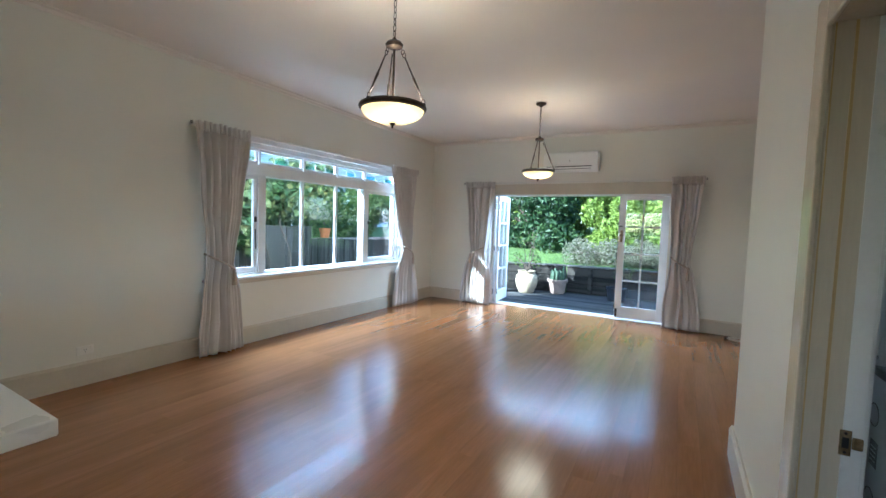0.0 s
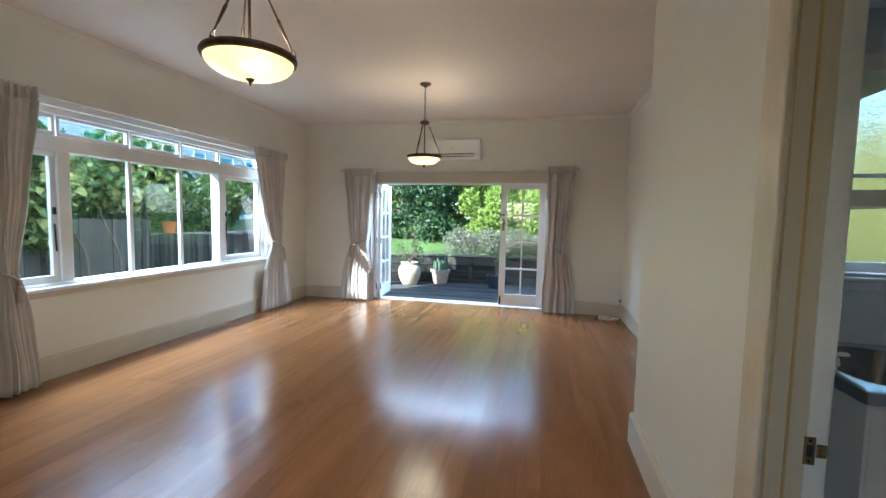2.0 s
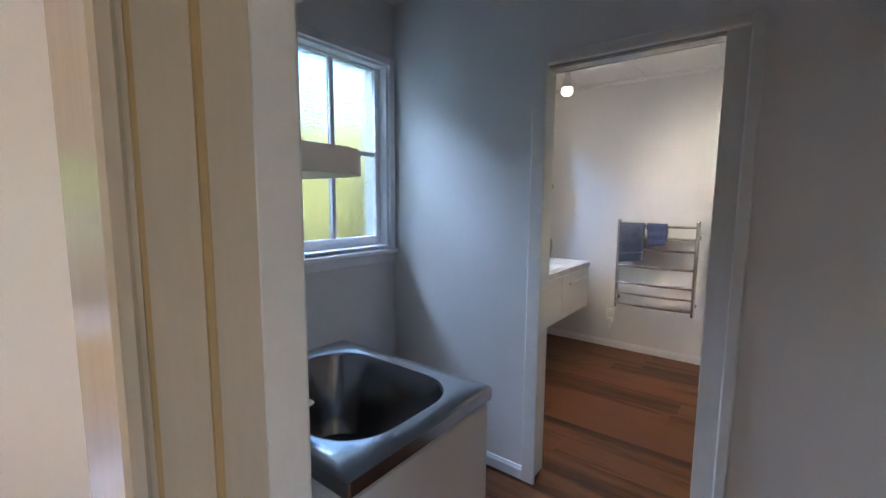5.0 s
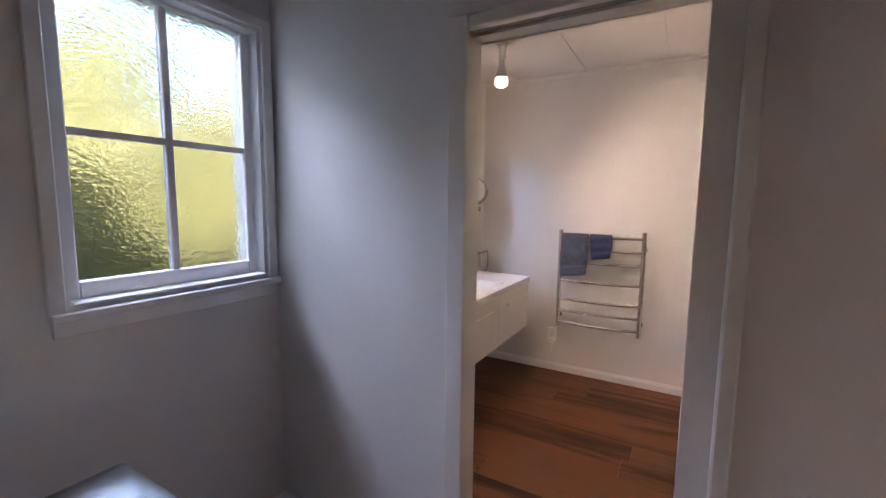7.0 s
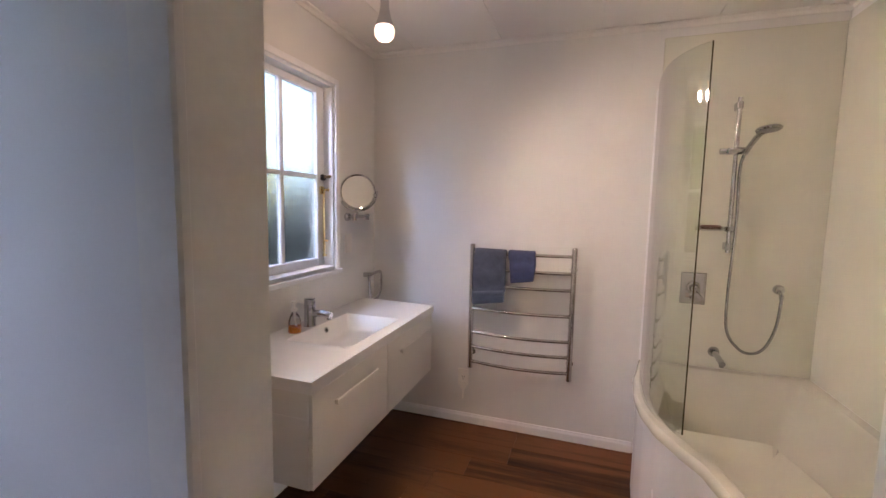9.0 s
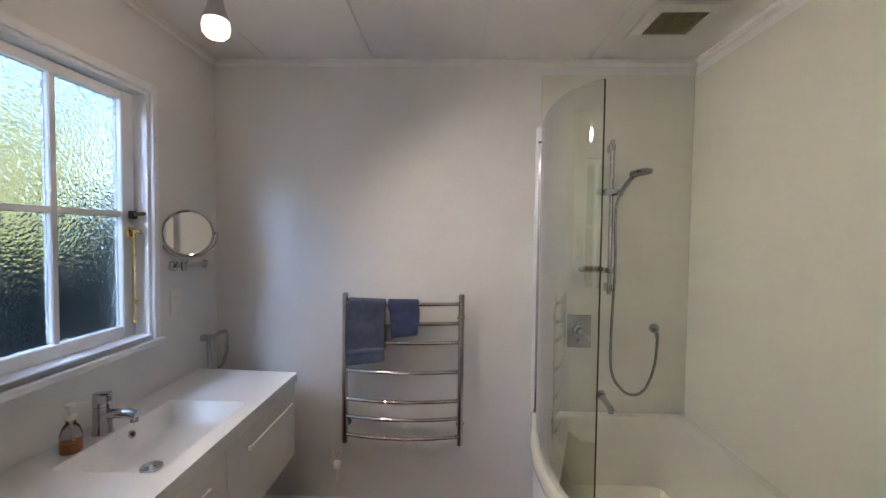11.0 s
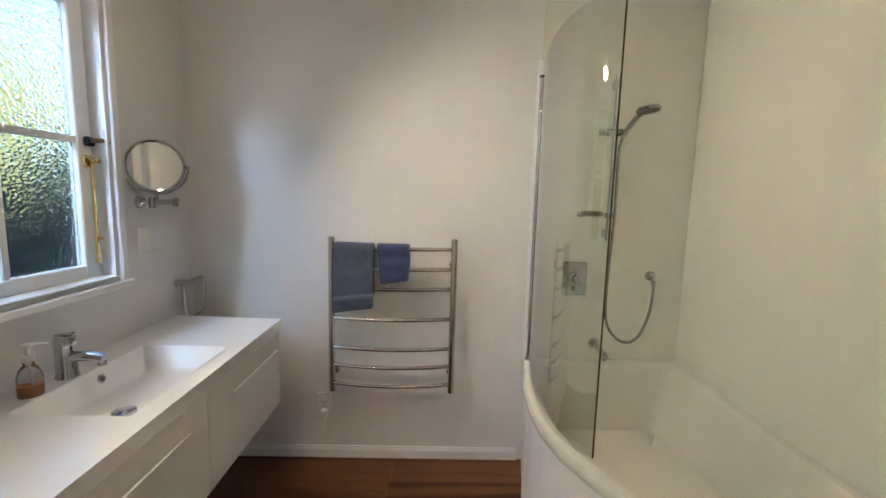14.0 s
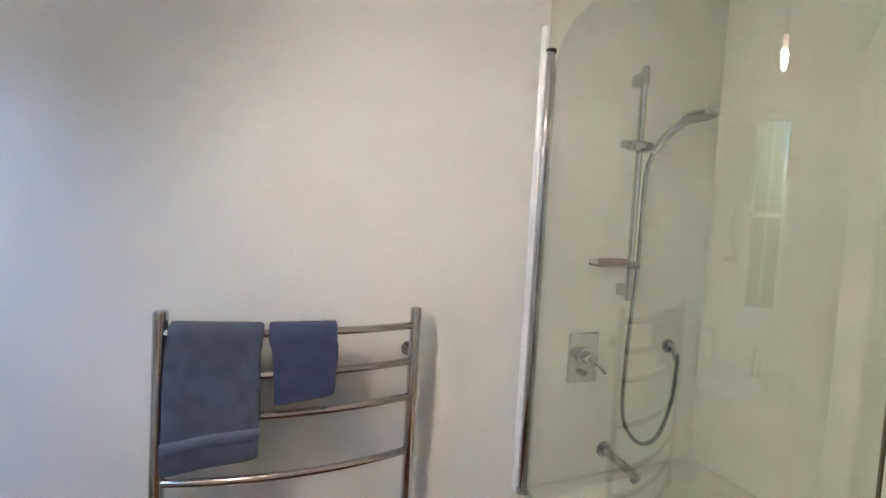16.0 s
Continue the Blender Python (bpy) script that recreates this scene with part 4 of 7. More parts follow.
# ---- living room ----
def curtain(at, rz, top, waist, bottom, ztop, ztie, folds, seed, tassel_side):
    """A tied-back pleated curtain on its own x, hanging out at minus y. top, waist, bottom: (from, to)."""
    c = thing("curtain", at, "oatmeal linen curtain tied back with a tasselled cord", "curtain", group="tied-back curtains", rz=rz)
    rnd = random.Random(seed)
    ph = [rnd.uniform(0, 6.28) for _ in range(8)]
    nz, nu = 46, folds * 12

    def edges(z):
        if z > ztie:
            f = (z - ztie) / (ztop - ztie)
            f = f ** 0.95
            return [w + (t - w) * f for w, t in zip(waist, top)]
        f = (ztie - z) / ztie
        f = 1 - (1 - f) ** 2.2
        return [w + (b - w) * f for w, b in zip(waist, bottom)]

    def sheet(z0, z1, n, amp0, out):
        bm = bmesh.new()
        rows = []
        for j in range(n + 1):
            z = z0 + (z1 - z0) * j / n
            a, b = edges(z)
            squeeze = (b - a) / (top[1] - top[0])
            row = []
            for i in range(nu + 1):
                u = i / nu
                v = u + 0.045 * math.sin(6.1 * u + ph[0] + z * 0.5) + 0.02 * math.sin(15.0 * u + ph[1])
                drift = 0.2 * math.sin(3.1 * u + ph[2] + z * 1.1) * (1 - z / ztop)
                size = 0.62 + 0.38 * math.sin(7.3 * u + ph[3] + z * 0.7) + 0.16 * math.sin(17 * u + ph[4])
                wave = size * math.sin(2 * math.pi * (v * folds + drift)) + 0.12 * math.sin(2 * math.pi * (v * folds * 2.3 + ph[5]) + z * 0.8)
                amp = amp0 * (0.6 + 0.4 / max(0.4, squeeze))
                bulge = 0.03 * math.sin(math.pi * u) * (1 - squeeze)
                row.append(bm.verts.new((a + (b - a) * u + 0.006 * math.sin(9 * z + 5 * u + seed), -out - amp * wave - bulge, z)))
            rows.append(row)
        for r, s in zip(rows, rows[1:]):
            for i in range(nu):
                bm.faces.new((r[i], r[i + 1], s[i + 1], s[i]))
        return bm
    for nm, z0, z1, n, amp, out in (("panel", 0.012, ztop - 0.09, nz, 0.040, 0.105), ("heading", ztop - 0.0895, ztop, 6, 0.022, 0.10)):
        o = part(nm, sheet(z0, z1, n, amp, out), CURTAIN, c, smooth=True)
        m = o.modifiers.new("cloth", "SOLIDIFY")
        m.thickness = 0.005
    for k in range(11):                 # stitched pencil pleats along the heading
        u = top[0] + (top[1] - top[0]) * (k + 0.5) / 11 + rnd.uniform(-0.006, 0.006)
        h = ztop + rnd.uniform(0.0, 0.014)
        part("pencil_pleat", tube(bmesh.new(), [(u, -0.118, ztop - 0.10), (u + 0.002, -0.126, ztop - 0.055), (u, -0.120, h)], 0.013, 8, radii=[0.006, 0.013, 0.016]), CURTAIN, c)
    a, b = waist
    lo, hi = (b, a) if tassel_side > 0 else (a, b)
    cord = curve_pts([(hi + (lo - hi) * 0.08, -0.03, ztie + 0.10), (hi + (lo - hi) * 0.08, -0.14, ztie + 0.075), ((a + b) / 2, -0.185, ztie + 0.01), (lo - (lo - hi) * 0.06, -0.155, ztie - 0.055), (lo, -0.06, ztie - 0.05)], 6)
    tie = part("tieback", tube(bmesh.new(), cord, 0.011, 8), TASSEL, c, "twisted taupe tieback cord")
    x = lo - (lo - hi) * 0.06
    part("tassel", lathe(bmesh.new(), [(0.0, 0.0), (0.012, -0.005), (0.016, -0.03), (0.01, -0.045), (0.02, -0.06), (0.026, -0.17), (0.0, -0.175)], (x, -0.165, ztie - 0.055), 14), TASSEL, tie, "taupe cord tassel")
    return c


curtain((XL, 0, 0), 90, (2.555, 3.13), (2.66, 2.93), (2.575, 3.05), 2.315, 0.93, 7, 3, 1)
curtain((XL, 0, 0), 90, (5.66, 6.42), (5.99, 6.26), (5.78, 6.50), 2.315, 0.93, 7, 11, 1)
curtain((0, YB, 0), 0, (-3.31, -2.74), (-3.17, -2.85), (-3.36, -2.76), 2.165, 0.95, 6, 5, -1)
curtain((0, YB, 0), 0, (-0.05, 0.365), (0.0, 0.24), (-0.06, 0.41), 2.175, 0.95, 5, 8, 1)


def curtain_rail(name_at, rz, u0, u1, z):
    r = thing("curtain_rail", name_at, "white curtain track on small wall brackets", "curtain rail", group="curtain tracks", rz=rz)
    part("rail", boxes((u0, u1, -0.085, -0.07, z, z + 0.022), bevel=0.003), JAMB_WHITE, r)
    n = 5
    for k in range(n):
        u = u0 + 0.03 + (u1 - u0 - 0.06) * k / (n - 1)
        part("bracket", boxes((u - 0.012, u + 0.012, -0.0695, -0.0005, z - 0.005, z + 0.03), bevel=0.003), JAMB_WHITE, r)
    for u in (u0, u1):
        part("end_stop", boxes((u - 0.008, u + 0.008, -0.092, -0.063, z - 0.004, z + 0.028), bevel=0.004), GREY_PLASTIC, r)
    return r


curtain_rail((XL, 0, 0), 90, 2.53, 6.44, 2.285)
curtain_rail((0, YB, 0), 0, -3.34, 0.385, 2.135)


def pendant(at, radius, zr, zhub, label):
    """A bowl of alabaster glass in a bronze ring, on rods from a hub and a chain from the ceiling."""
    x, y = at
    p = thing("pendant_lamp", (x, y, ZC), label, "pendant lamp", group="bowl pendant lamps")
    zr, zh = zr - ZC, zhub - ZC
    part("ceiling_rose", lathe(bmesh.new(), [(0, 0), (0.062, 0), (0.062, -0.008), (0.05, -0.02), (0.02, -0.03), (0.012, -0.045), (0, -0.045)], sides=24), BRONZE, p, smooth=True)
    zc, k = -0.045, 0
    while zc > zh + 0.05:
        u = (1, 0, 0) if k % 2 else (0, 1, 0)
        part("chain_link", ring_tube(bmesh.new(), (0, 0, zc - 0.02), u, (0, 0, 1), 0.009, 0.021, 0.003, 12, 6), BRONZE, p)
        zc -= 0.036
        k += 1
    part("hub", lathe(bmesh.new(), [(0, zh + 0.05), (0.012, zh + 0.045), (0.016, zh + 0.03), (0.045, zh + 0.022), (0.055, zh + 0.008), (0.05, zh - 0.008), (0.02, zh - 0.02), (0, zh - 0.022)], sides=24), BRONZE, p, smooth=True)
    part("stem", tube(bmesh.new(), [(0, 0, zh - 0.02), (0, 0, zr - 0.01)], 0.007, 10), BRONZE, p)
    part("socket_cluster", lathe(bmesh.new(), [(0, zr + 0.045), (0.03, zr + 0.03), (0.045, zr + 0.01), (0.03, zr - 0.01), (0, zr - 0.015)], sides=16), BRONZE, p)
    rim = part("rim", lathe(bmesh.new(), [(radius, zr + 0.005), (radius * 1.015, zr - 0.002), (radius * 0.985, zr - 0.016), (radius * 0.93, zr - 0.02), (radius * 0.92, zr - 0.01), (radius * 0.95, zr + 0.012), (radius * 0.985, zr + 0.012), (radius, zr + 0.005)], sides=48), BRONZE, p, "dark bronze rim", smooth=True)
    for a in (20, 140, 260):
        c, s = math.cos(radians(a)), math.sin(radians(a))
        top, foot = Vector((c * 0.05, s * 0.05, zh - 0.03)), Vector((c * radius * 0.95, s * radius * 0.95, zr + 0.02))
        rod = part("rod", tube(bmesh.new(), [top + (foot - top) * 0.12, top + (foot - top) * 0.5, top + (foot - top) * 0.52, top + (foot - top) * 0.94], 0.0055, 8, radii=[0.0045, 0.0055, 0.0085, 0.0045]), BRONZE, p)
        for f in (0.03, 0.09, 0.97):
            part("rod_ring", ring_tube(bmesh.new(), top + (foot - top) * f, (c, s, 0), (0, 0, 1), 0.010, 0.014, 0.0028, 12, 6), BRONZE, rod)
        part("rim_lug", lathe(bmesh.new(), [(0, 0.012), (0.010, 0.008), (0.010, -0.004), (0, -0.006)], (c * radius * 0.95, s * radius * 0.95, zr + 0.012), 10), BRONZE, rim)
    dip = 0.085 * radius / 0.208
    bowl = [(radius * 0.93 * math.sin(g), zr - 0.012 - dip * math.cos(g)) for g in [math.pi / 2 * q / 10 for q in range(10, -1, -1)]]
    bowl[-1] = (0.0, bowl[-1][1])
    inner = [(r * 0.985, z + 0.006) for r, z in bowl[::-1]]
    b = part("glass_bowl", lathe(bmesh.new(), bowl + inner, sides=48), LIT_GLASS, p, "glowing cream alabaster glass bowl", smooth=True)
    zb = zr - 0.012 - dip
    part("finial", lathe(bmesh.new(), [(0, zb - 0.032), (0.006, zb - 0.028), (0.007, zb - 0.016), (0.013, zb - 0.012), (0.02, zb - 0.002), (0.02, zb + 0.004), (0, zb + 0.004)], sides=16), BRONZE, p)
    for a in (80, 200, 320):
        q = part("bulb", lathe(bmesh.new(), [(0, -0.032), (0.02, -0.026), (0.028, -0.008), (0.022, 0.014), (0.012, 0.03), (0, 0.032)], (0.5 * radius * math.cos(radians(a)), 0.5 * radius * math.sin(radians(a)), zr - 0.026), 14), PENDANT_BULB, p, "lit bulb", smooth=True)
    return p


pendant((-1.484, 2.352), 0.208, 2.118, 2.490, "bronze pendant lamp with a large glowing glass bowl")
pendant((-1.463, 5.323), 0.20, 2.095, 2.475, "bronze pendant lamp with a glowing glass bowl")
bulb_light("pendant_light", (-1.484, 2.352, 2.165), 3.2, 0.03, (1, 0.80, 0.56))
spot_bulb("pendant_bowl_light", (-1.484, 2.352, 2.00), (-1.484, 2.352, 0), 8, 0.30, (1, 0.80, 0.54), 180, 0.4)
spot_bulb("pendant_bowl_light", (-1.463, 5.323, 1.98), (-1.463, 5.323, 0), 6, 0.26, (1, 0.80, 0.54), 180, 0.4)
bulb_light("pendant_light", (-1.463, 5.323, 2.135), 2.4, 0.03, (1, 0.80, 0.56))


def heat_pump():
    a = thing("air_conditioner", (-1.46, YB, 2.30), "white wall-mounted heat pump above the garden doors", "air conditioner")
    bm = bmesh.new()
    prof = [(0, 0.30), (-0.17, 0.30), (-0.205, 0.285), (-0.215, 0.24), (-0.215, 0.075), (-0.19, 0.03), (-0.14, 0.0), (0, 0.0)]
    lo = [bm.verts.new((-0.415, y, z)) for y, z in prof]
    hi = [bm.verts.new((0.415, y, z)) for y, z in prof]
    for i in range(len(prof)):
        j = (i + 1) % len(prof)
        bm.faces.new((lo[i], lo[j], hi[j], hi[i]))
    bm.faces.new(lo[::-1])
    bm.faces.new(hi)
    bmesh.ops.bevel(bm, geom=list(bm.edges), offset=0.006, segments=2, affect="EDGES")
    body = part("body", bm, AC_WHITE, a, smooth=True)
    part("front_panel", boxes((-0.405, 0.405, -0.222, -0.2155, 0.085, 0.272), bevel=0.004), AC_WHITE, a)
    # Two dark strips paint the shade of the outlet and the louvre gap.
    part("outlet_slot", boxes((-0.36, 0.33, -0.2205, -0.2155, 0.062, 0.074)), GAP_SHADE, a, "air outlet with its shade painted dark")
    part("louvre", boxes((-0.36, 0.32, -0.203, -0.192, 0.030, 0.036)), GAP_SHADE, a, "louvre gap with its shade painted dark")
    part("indicator", boxes((-0.01, 0.01, -0.2235, -0.2221, 0.15, 0.16)), GREY_PLASTIC, a)
    for k in range(9):
        part("top_slat", boxes((-0.39, 0.39, -0.16 + k * 0.016, -0.152 + k * 0.016, 0.3001, 0.304)), AC_WHITE, a)
    return a


heat_pump()


def switch_plate(name, at, n, w, h, rockers, label, category="socket", sockets=0):
    """A plastic plate on a wall; n: the wall's outward direction."""
    rz = math.degrees(math.atan2(n[0], -n[1]))
    s = thing(name, at, label, category, rz=rz)
    plate = part("plate", boxes((-w / 2, w / 2, -0.009, -0.0005, -h / 2, h / 2), bevel=0.003), PLASTIC, s)
    for (u, z) in rockers:
        part("rocker", boxes((u - 0.008, u + 0.008, -0.013, -0.009, z - 0.013, z + 0.013), bevel=0.002), PLASTIC, plate)
    for k in range(sockets):
        for du, dz, a in ((-0.008, 0.006, 0), (0.008, 0.006, 0), (0, -0.012, 0)):
            # Dark slips paint the shade inside the pin slots.
            part("pin_slot", boxes((du - 0.0015, du + 0.0015, -0.0098, -0.0091, dz - 0.005, dz + 0.005)), GAP_SHADE, plate)
    return s


switch_plate("power_socket", (XL, 1.71, 0.285), (1, 0), 0.115, 0.075, [(0.04, 0.02), (-0.04, 0.02)], "white double power socket low on the wall", sockets=1)
switch_plate("wall_sensor", (XL + 0.03, YB, 2.83), (0, -1), 0.06, 0.10, [], "small white alarm sensor under the ceiling", "sensor")
switch_plate("cord_hook", (-3.95, YB, 1.83), (0, -1), 0.02, 0.03, [], "tiny hook screwed into the wall", "hook")


def cable_coil():
    c = thing("cable_coil", (0.86, 6.88, 0), "coiled cream cable lying on the floorboards", "cable")
    rnd = random.Random(4)
    pts = []
    for k in range(70):
        a = k * 0.36
        r = 0.10 + 0.025 * math.sin(k * 0.9)
        pts.append((r * 1.25 * math.cos(a) + 0.02 * math.sin(k * 0.2), r * 0.8 * math.sin(a), 0.006 + 0.012 * (k / 70) + 0.01 * abs(math.sin(k * 0.31))))
    pts += [(0.16, 0.06, 0.02), (0.19, 0.12, 0.10), (0.195, 0.15, 0.20), (0.19, 0.17, 0.24)]
    part("coil", tube(bmesh.new(), curve_pts(pts, 2), 0.0045, 6), CABLE, c)
    part("plug", boxes((-0.17, -0.12, -0.02, 0.01, 0.002, 0.03), bevel=0.006), BLACK_POT, c, "black plug")
    part("connector", boxes((0.176, 0.204, 0.155, 0.185, 0.225, 0.265), bevel=0.004), GREY_PLASTIC, c)
    return c


cable_coil()


def counter():
    k = thing("kitchen_bench", (-2.6, 0.3, 0), "white kitchen bench with a thick square-edged top", "kitchen counter")
    part("benchtop", boxes((-1.45, 1.413, -0.34, 0.33, 0.855, 0.90), bevel=0.004), COUNTER, k)
    part("cabinet_body", boxes((-1.445, 1.10, -0.30, 0.10, 0.001, 0.8545), bevel=0.003), CABINET, k)
    return k


counter()


# ---- laundry ----
def laundry_tub():
    x0, x1, y0, y1, zt = 0.822, 1.338, 2.074, 2.716, 0.90
    t = thing("laundry_tub", ((x0 + x1) / 2, (y0 + y1) / 2, 0), "stainless laundry tub on a white metal cabinet", "laundry tub")
    hx, hy = (x1 - x0) / 2, (y1 - y0) / 2

    def loop(fx, fy, r, n=8, cy=0.0):
        pts = []
        for sx, sy, a0 in ((1, 1, 0), (-1, 1, 90), (-1, -1, 180), (1, -1, 270)):
            for k in range(n + 1):
                a = radians(a0 + 90 * k / n)
                pts.append(((fx - r) * sx + r * math.cos(a), (fy - r) * sy + r * math.sin(a) + cy))
        return pts
    rings = [(loop(hx, hy, 0.012), zt - 0.035), (loop(hx, hy, 0.012), zt - 0.003), (loop(hx - 0.004, hy - 0.004, 0.012), zt), (loop(hx - 0.055, hy - 0.065, 0.13), zt - 0.001), (loop(hx - 0.06, hy - 0.07, 0.13), zt - 0.008),
             (loop(hx - 0.075, hy - 0.085, 0.12), zt - 0.20), (loop(hx - 0.11, hy - 0.12, 0.10), zt - 0.255), (loop(0.05, 0.05, 0.045), zt - 0.27)]
    bm = bmesh.new()
    vs = [[bm.verts.new((x, y, z)) for x, y in pts] for pts, z in rings]
    for a, b in zip(vs, vs[1:]):
        for i in range(len(a)):
            j = (i + 1) % len(a)
            bm.faces.new((a[i], a[j], b[j], b[i]))
    bm.faces.new(vs[-1])
    part("basin", bm, STEEL, t, "brushed stainless basin with a broad rim", smooth=True)
    part("waste", lathe(bmesh.new(), [(0, zt - 0.266), (0.03, zt - 0.266), (0.036, zt - 0.262), (0.038, zt - 0.268)], sides=20), CHROME, t)
    cab = part("cabinet", boxes((-hx + 0.012, hx - 0.012, -hy + 0.012, hy - 0.012, 0.05, zt - 0.30), (-hx + 0.012, -hx + 0.022, -hy + 0.012, hy - 0.012, zt - 0.2995, zt - 0.036), (hx - 0.022, hx - 0.012, -hy + 0.012, hy - 0.012, zt - 0.2995, zt - 0.036), (-hx + 0.0225, hx - 0.0225, -hy + 0.012, -hy + 0.02, zt - 0.2995, zt - 0.036), (-hx + 0.0225, hx - 0.0225, hy - 0.02, hy - 0.012, zt - 0.2995, zt - 0.036)), AC_WHITE, t, "white enamelled cabinet")
    part("plinth", boxes((-hx + 0.03, hx - 0.03, -hy + 0.03, hy - 0.03, 0.001, 0.0495)), GREY_PLASTIC, t)
    part("door", boxes((-hx + 0.02, hx - 0.02, -hy + 0.004, -hy + 0.0115, 0.06, zt - 0.045), bevel=0.003), AC_WHITE, t)
    for y, z in ((0.12, 0.70), (0.10, 0.36), (0.10, 0.25), (0.16, 0.16)):
        part("knockout", ring_tube(bmesh.new(), (-hx + 0.0115, y, z), (0, 1, 0), (0, 0, 1), 0.045, 0.045, 0.0022, 24, 6), GREY_PLASTIC, cab, "round hose knock-out")
    part("sticker", boxes((-hx + 0.010, -hx + 0.0118, 0.06, 0.13, 0.50, 0.60)), GREY_PLASTIC, cab, "grey rating sticker")
    for k in range(4):
        part("sticker_line", boxes((-hx + 0.0094, -hx + 0.0099, 0.07, 0.12, 0.52 + k * 0.018, 0.526 + k * 0.018)), PLASTIC, cab)
    tap = part("tap", tube(bmesh.new(), curve_pts([(-hx + 0.03, 0.14, zt + 0.0), (-hx + 0.03, 0.14, zt + 0.09), (-hx + 0.06, 0.13, zt + 0.135), (-hx + 0.12, 0.12, zt + 0.13), (-hx + 0.15, 0.115, zt + 0.09)], 6), 0.014, 10), PLASTIC, t, "white swan-neck tap", smooth=True)
    part("tap_collar", lathe(bmesh.new(), [(0, 0.02), (0.022, 0.018), (0.026, 0.0)], (-hx + 0.03, 0.14, zt), 16), PLASTIC, tap)
    part("hose_valve", lathe(bmesh.new(), [(0, 0.05), (0.02, 0.045), (0.024, 0.02), (0.016, 0.012), (0.016, 0)], (-hx + 0.035, -0.10, zt), 14), PLASTIC, t, "white hose valve", smooth=True)
    part("valve_handle", boxes((-hx + 0.005, -hx + 0.085, -0.112, -0.088, zt + 0.05, zt + 0.062), bevel=0.005), PLASTIC, t)
    return t


laundry_tub()


def wall_shelf(at, z, label):
    s = thing("wall_shelf", at, label, "shelf", group="laundry shelves")
    d, L = 0.345, 1.12
    out = [(0.0, 0.0)] + [(d - 0.10 + 0.10 * math.sin(radians(a)), 0.10 - 0.10 * math.cos(radians(a))) for a in range(0, 91, 10)] + [(d, L), (0.0, L)]
    bm = prism(bmesh.new(), out, z, z + 0.05)
    bmesh.ops.bevel(bm, geom=[e for e in bm.edges if abs(e.verts[0].co.z - e.verts[1].co.z) < 1e-5], offset=0.006, segments=2, affect="EDGES")
    part("board", bm, JAMB_WHITE, s)
    for y in (0.25, 0.85):
        part("bracket", boxes((0.001, 0.012, y - 0.012, y + 0.012, z - 0.16, z - 0.0005), (0.0125, 0.22, y - 0.012, y + 0.012, z - 0.010, z - 0.0005)), STEEL, s)
    return s


wall_shelf((XP + 0.151, 2.13, 0), 1.46, "thick white laundry shelf with a rounded corner")
wall_shelf((XP + 0.151, 2.13, 0), 1.86, "thick white upper laundry shelf with a rounded corner")


# ---- bathroom ----
VX0, VX1, VY0, VZ = 3.06, 4.345, 2.795, 0.85


def vanity():
    v = thing("vanity_unit", ((VX0 + VX1) / 2, YN, 0), "wall-hung satin white vanity with two drawers", "vanity")
    ox, oy = (VX0 + VX1) / 2, YN
    x0, x1, y0 = VX0 + 0.01 - ox, VX1 - 0.015 - ox, VY0 + 0.025 - oy
    part("body", boxes((x0, x1, y0, -0.001, 0.425, 0.70), (x0, x0 + 0.018, y0, -0.001, 0.7005, 0.802), (x1 - 0.018, x1, y0, -0.001, 0.7005, 0.802)), CABINET, v)
    sp_ = 3.685 - ox
    for a, b in ((x0 + 0.001, sp_ - 0.002), (sp_ + 0.002, x1 - 0.001)):
        dr = part("drawer", boxes((a, b, y0 - 0.019, y0 - 0.0005, 0.428, 0.798), bevel=0.002), CABINET, v)
        h0, h1 = (a + 0.14, b - 0.12) if a < sp_ - 0.1 else (a + 0.15, b - 0.06)
        part("handle", boxes((h0, h1, y0 - 0.036, y0 - 0.028, 0.700, 0.722), (h0, h0 + 0.012, y0 - 0.0275, y0 - 0.0195, 0.702, 0.720), (h1 - 0.012, h1, y0 - 0.0275, y0 - 0.0195, 0.702, 0.720), bevel=0.002), CABINET, dr, "slim white bar handle")
    return v


vanity()


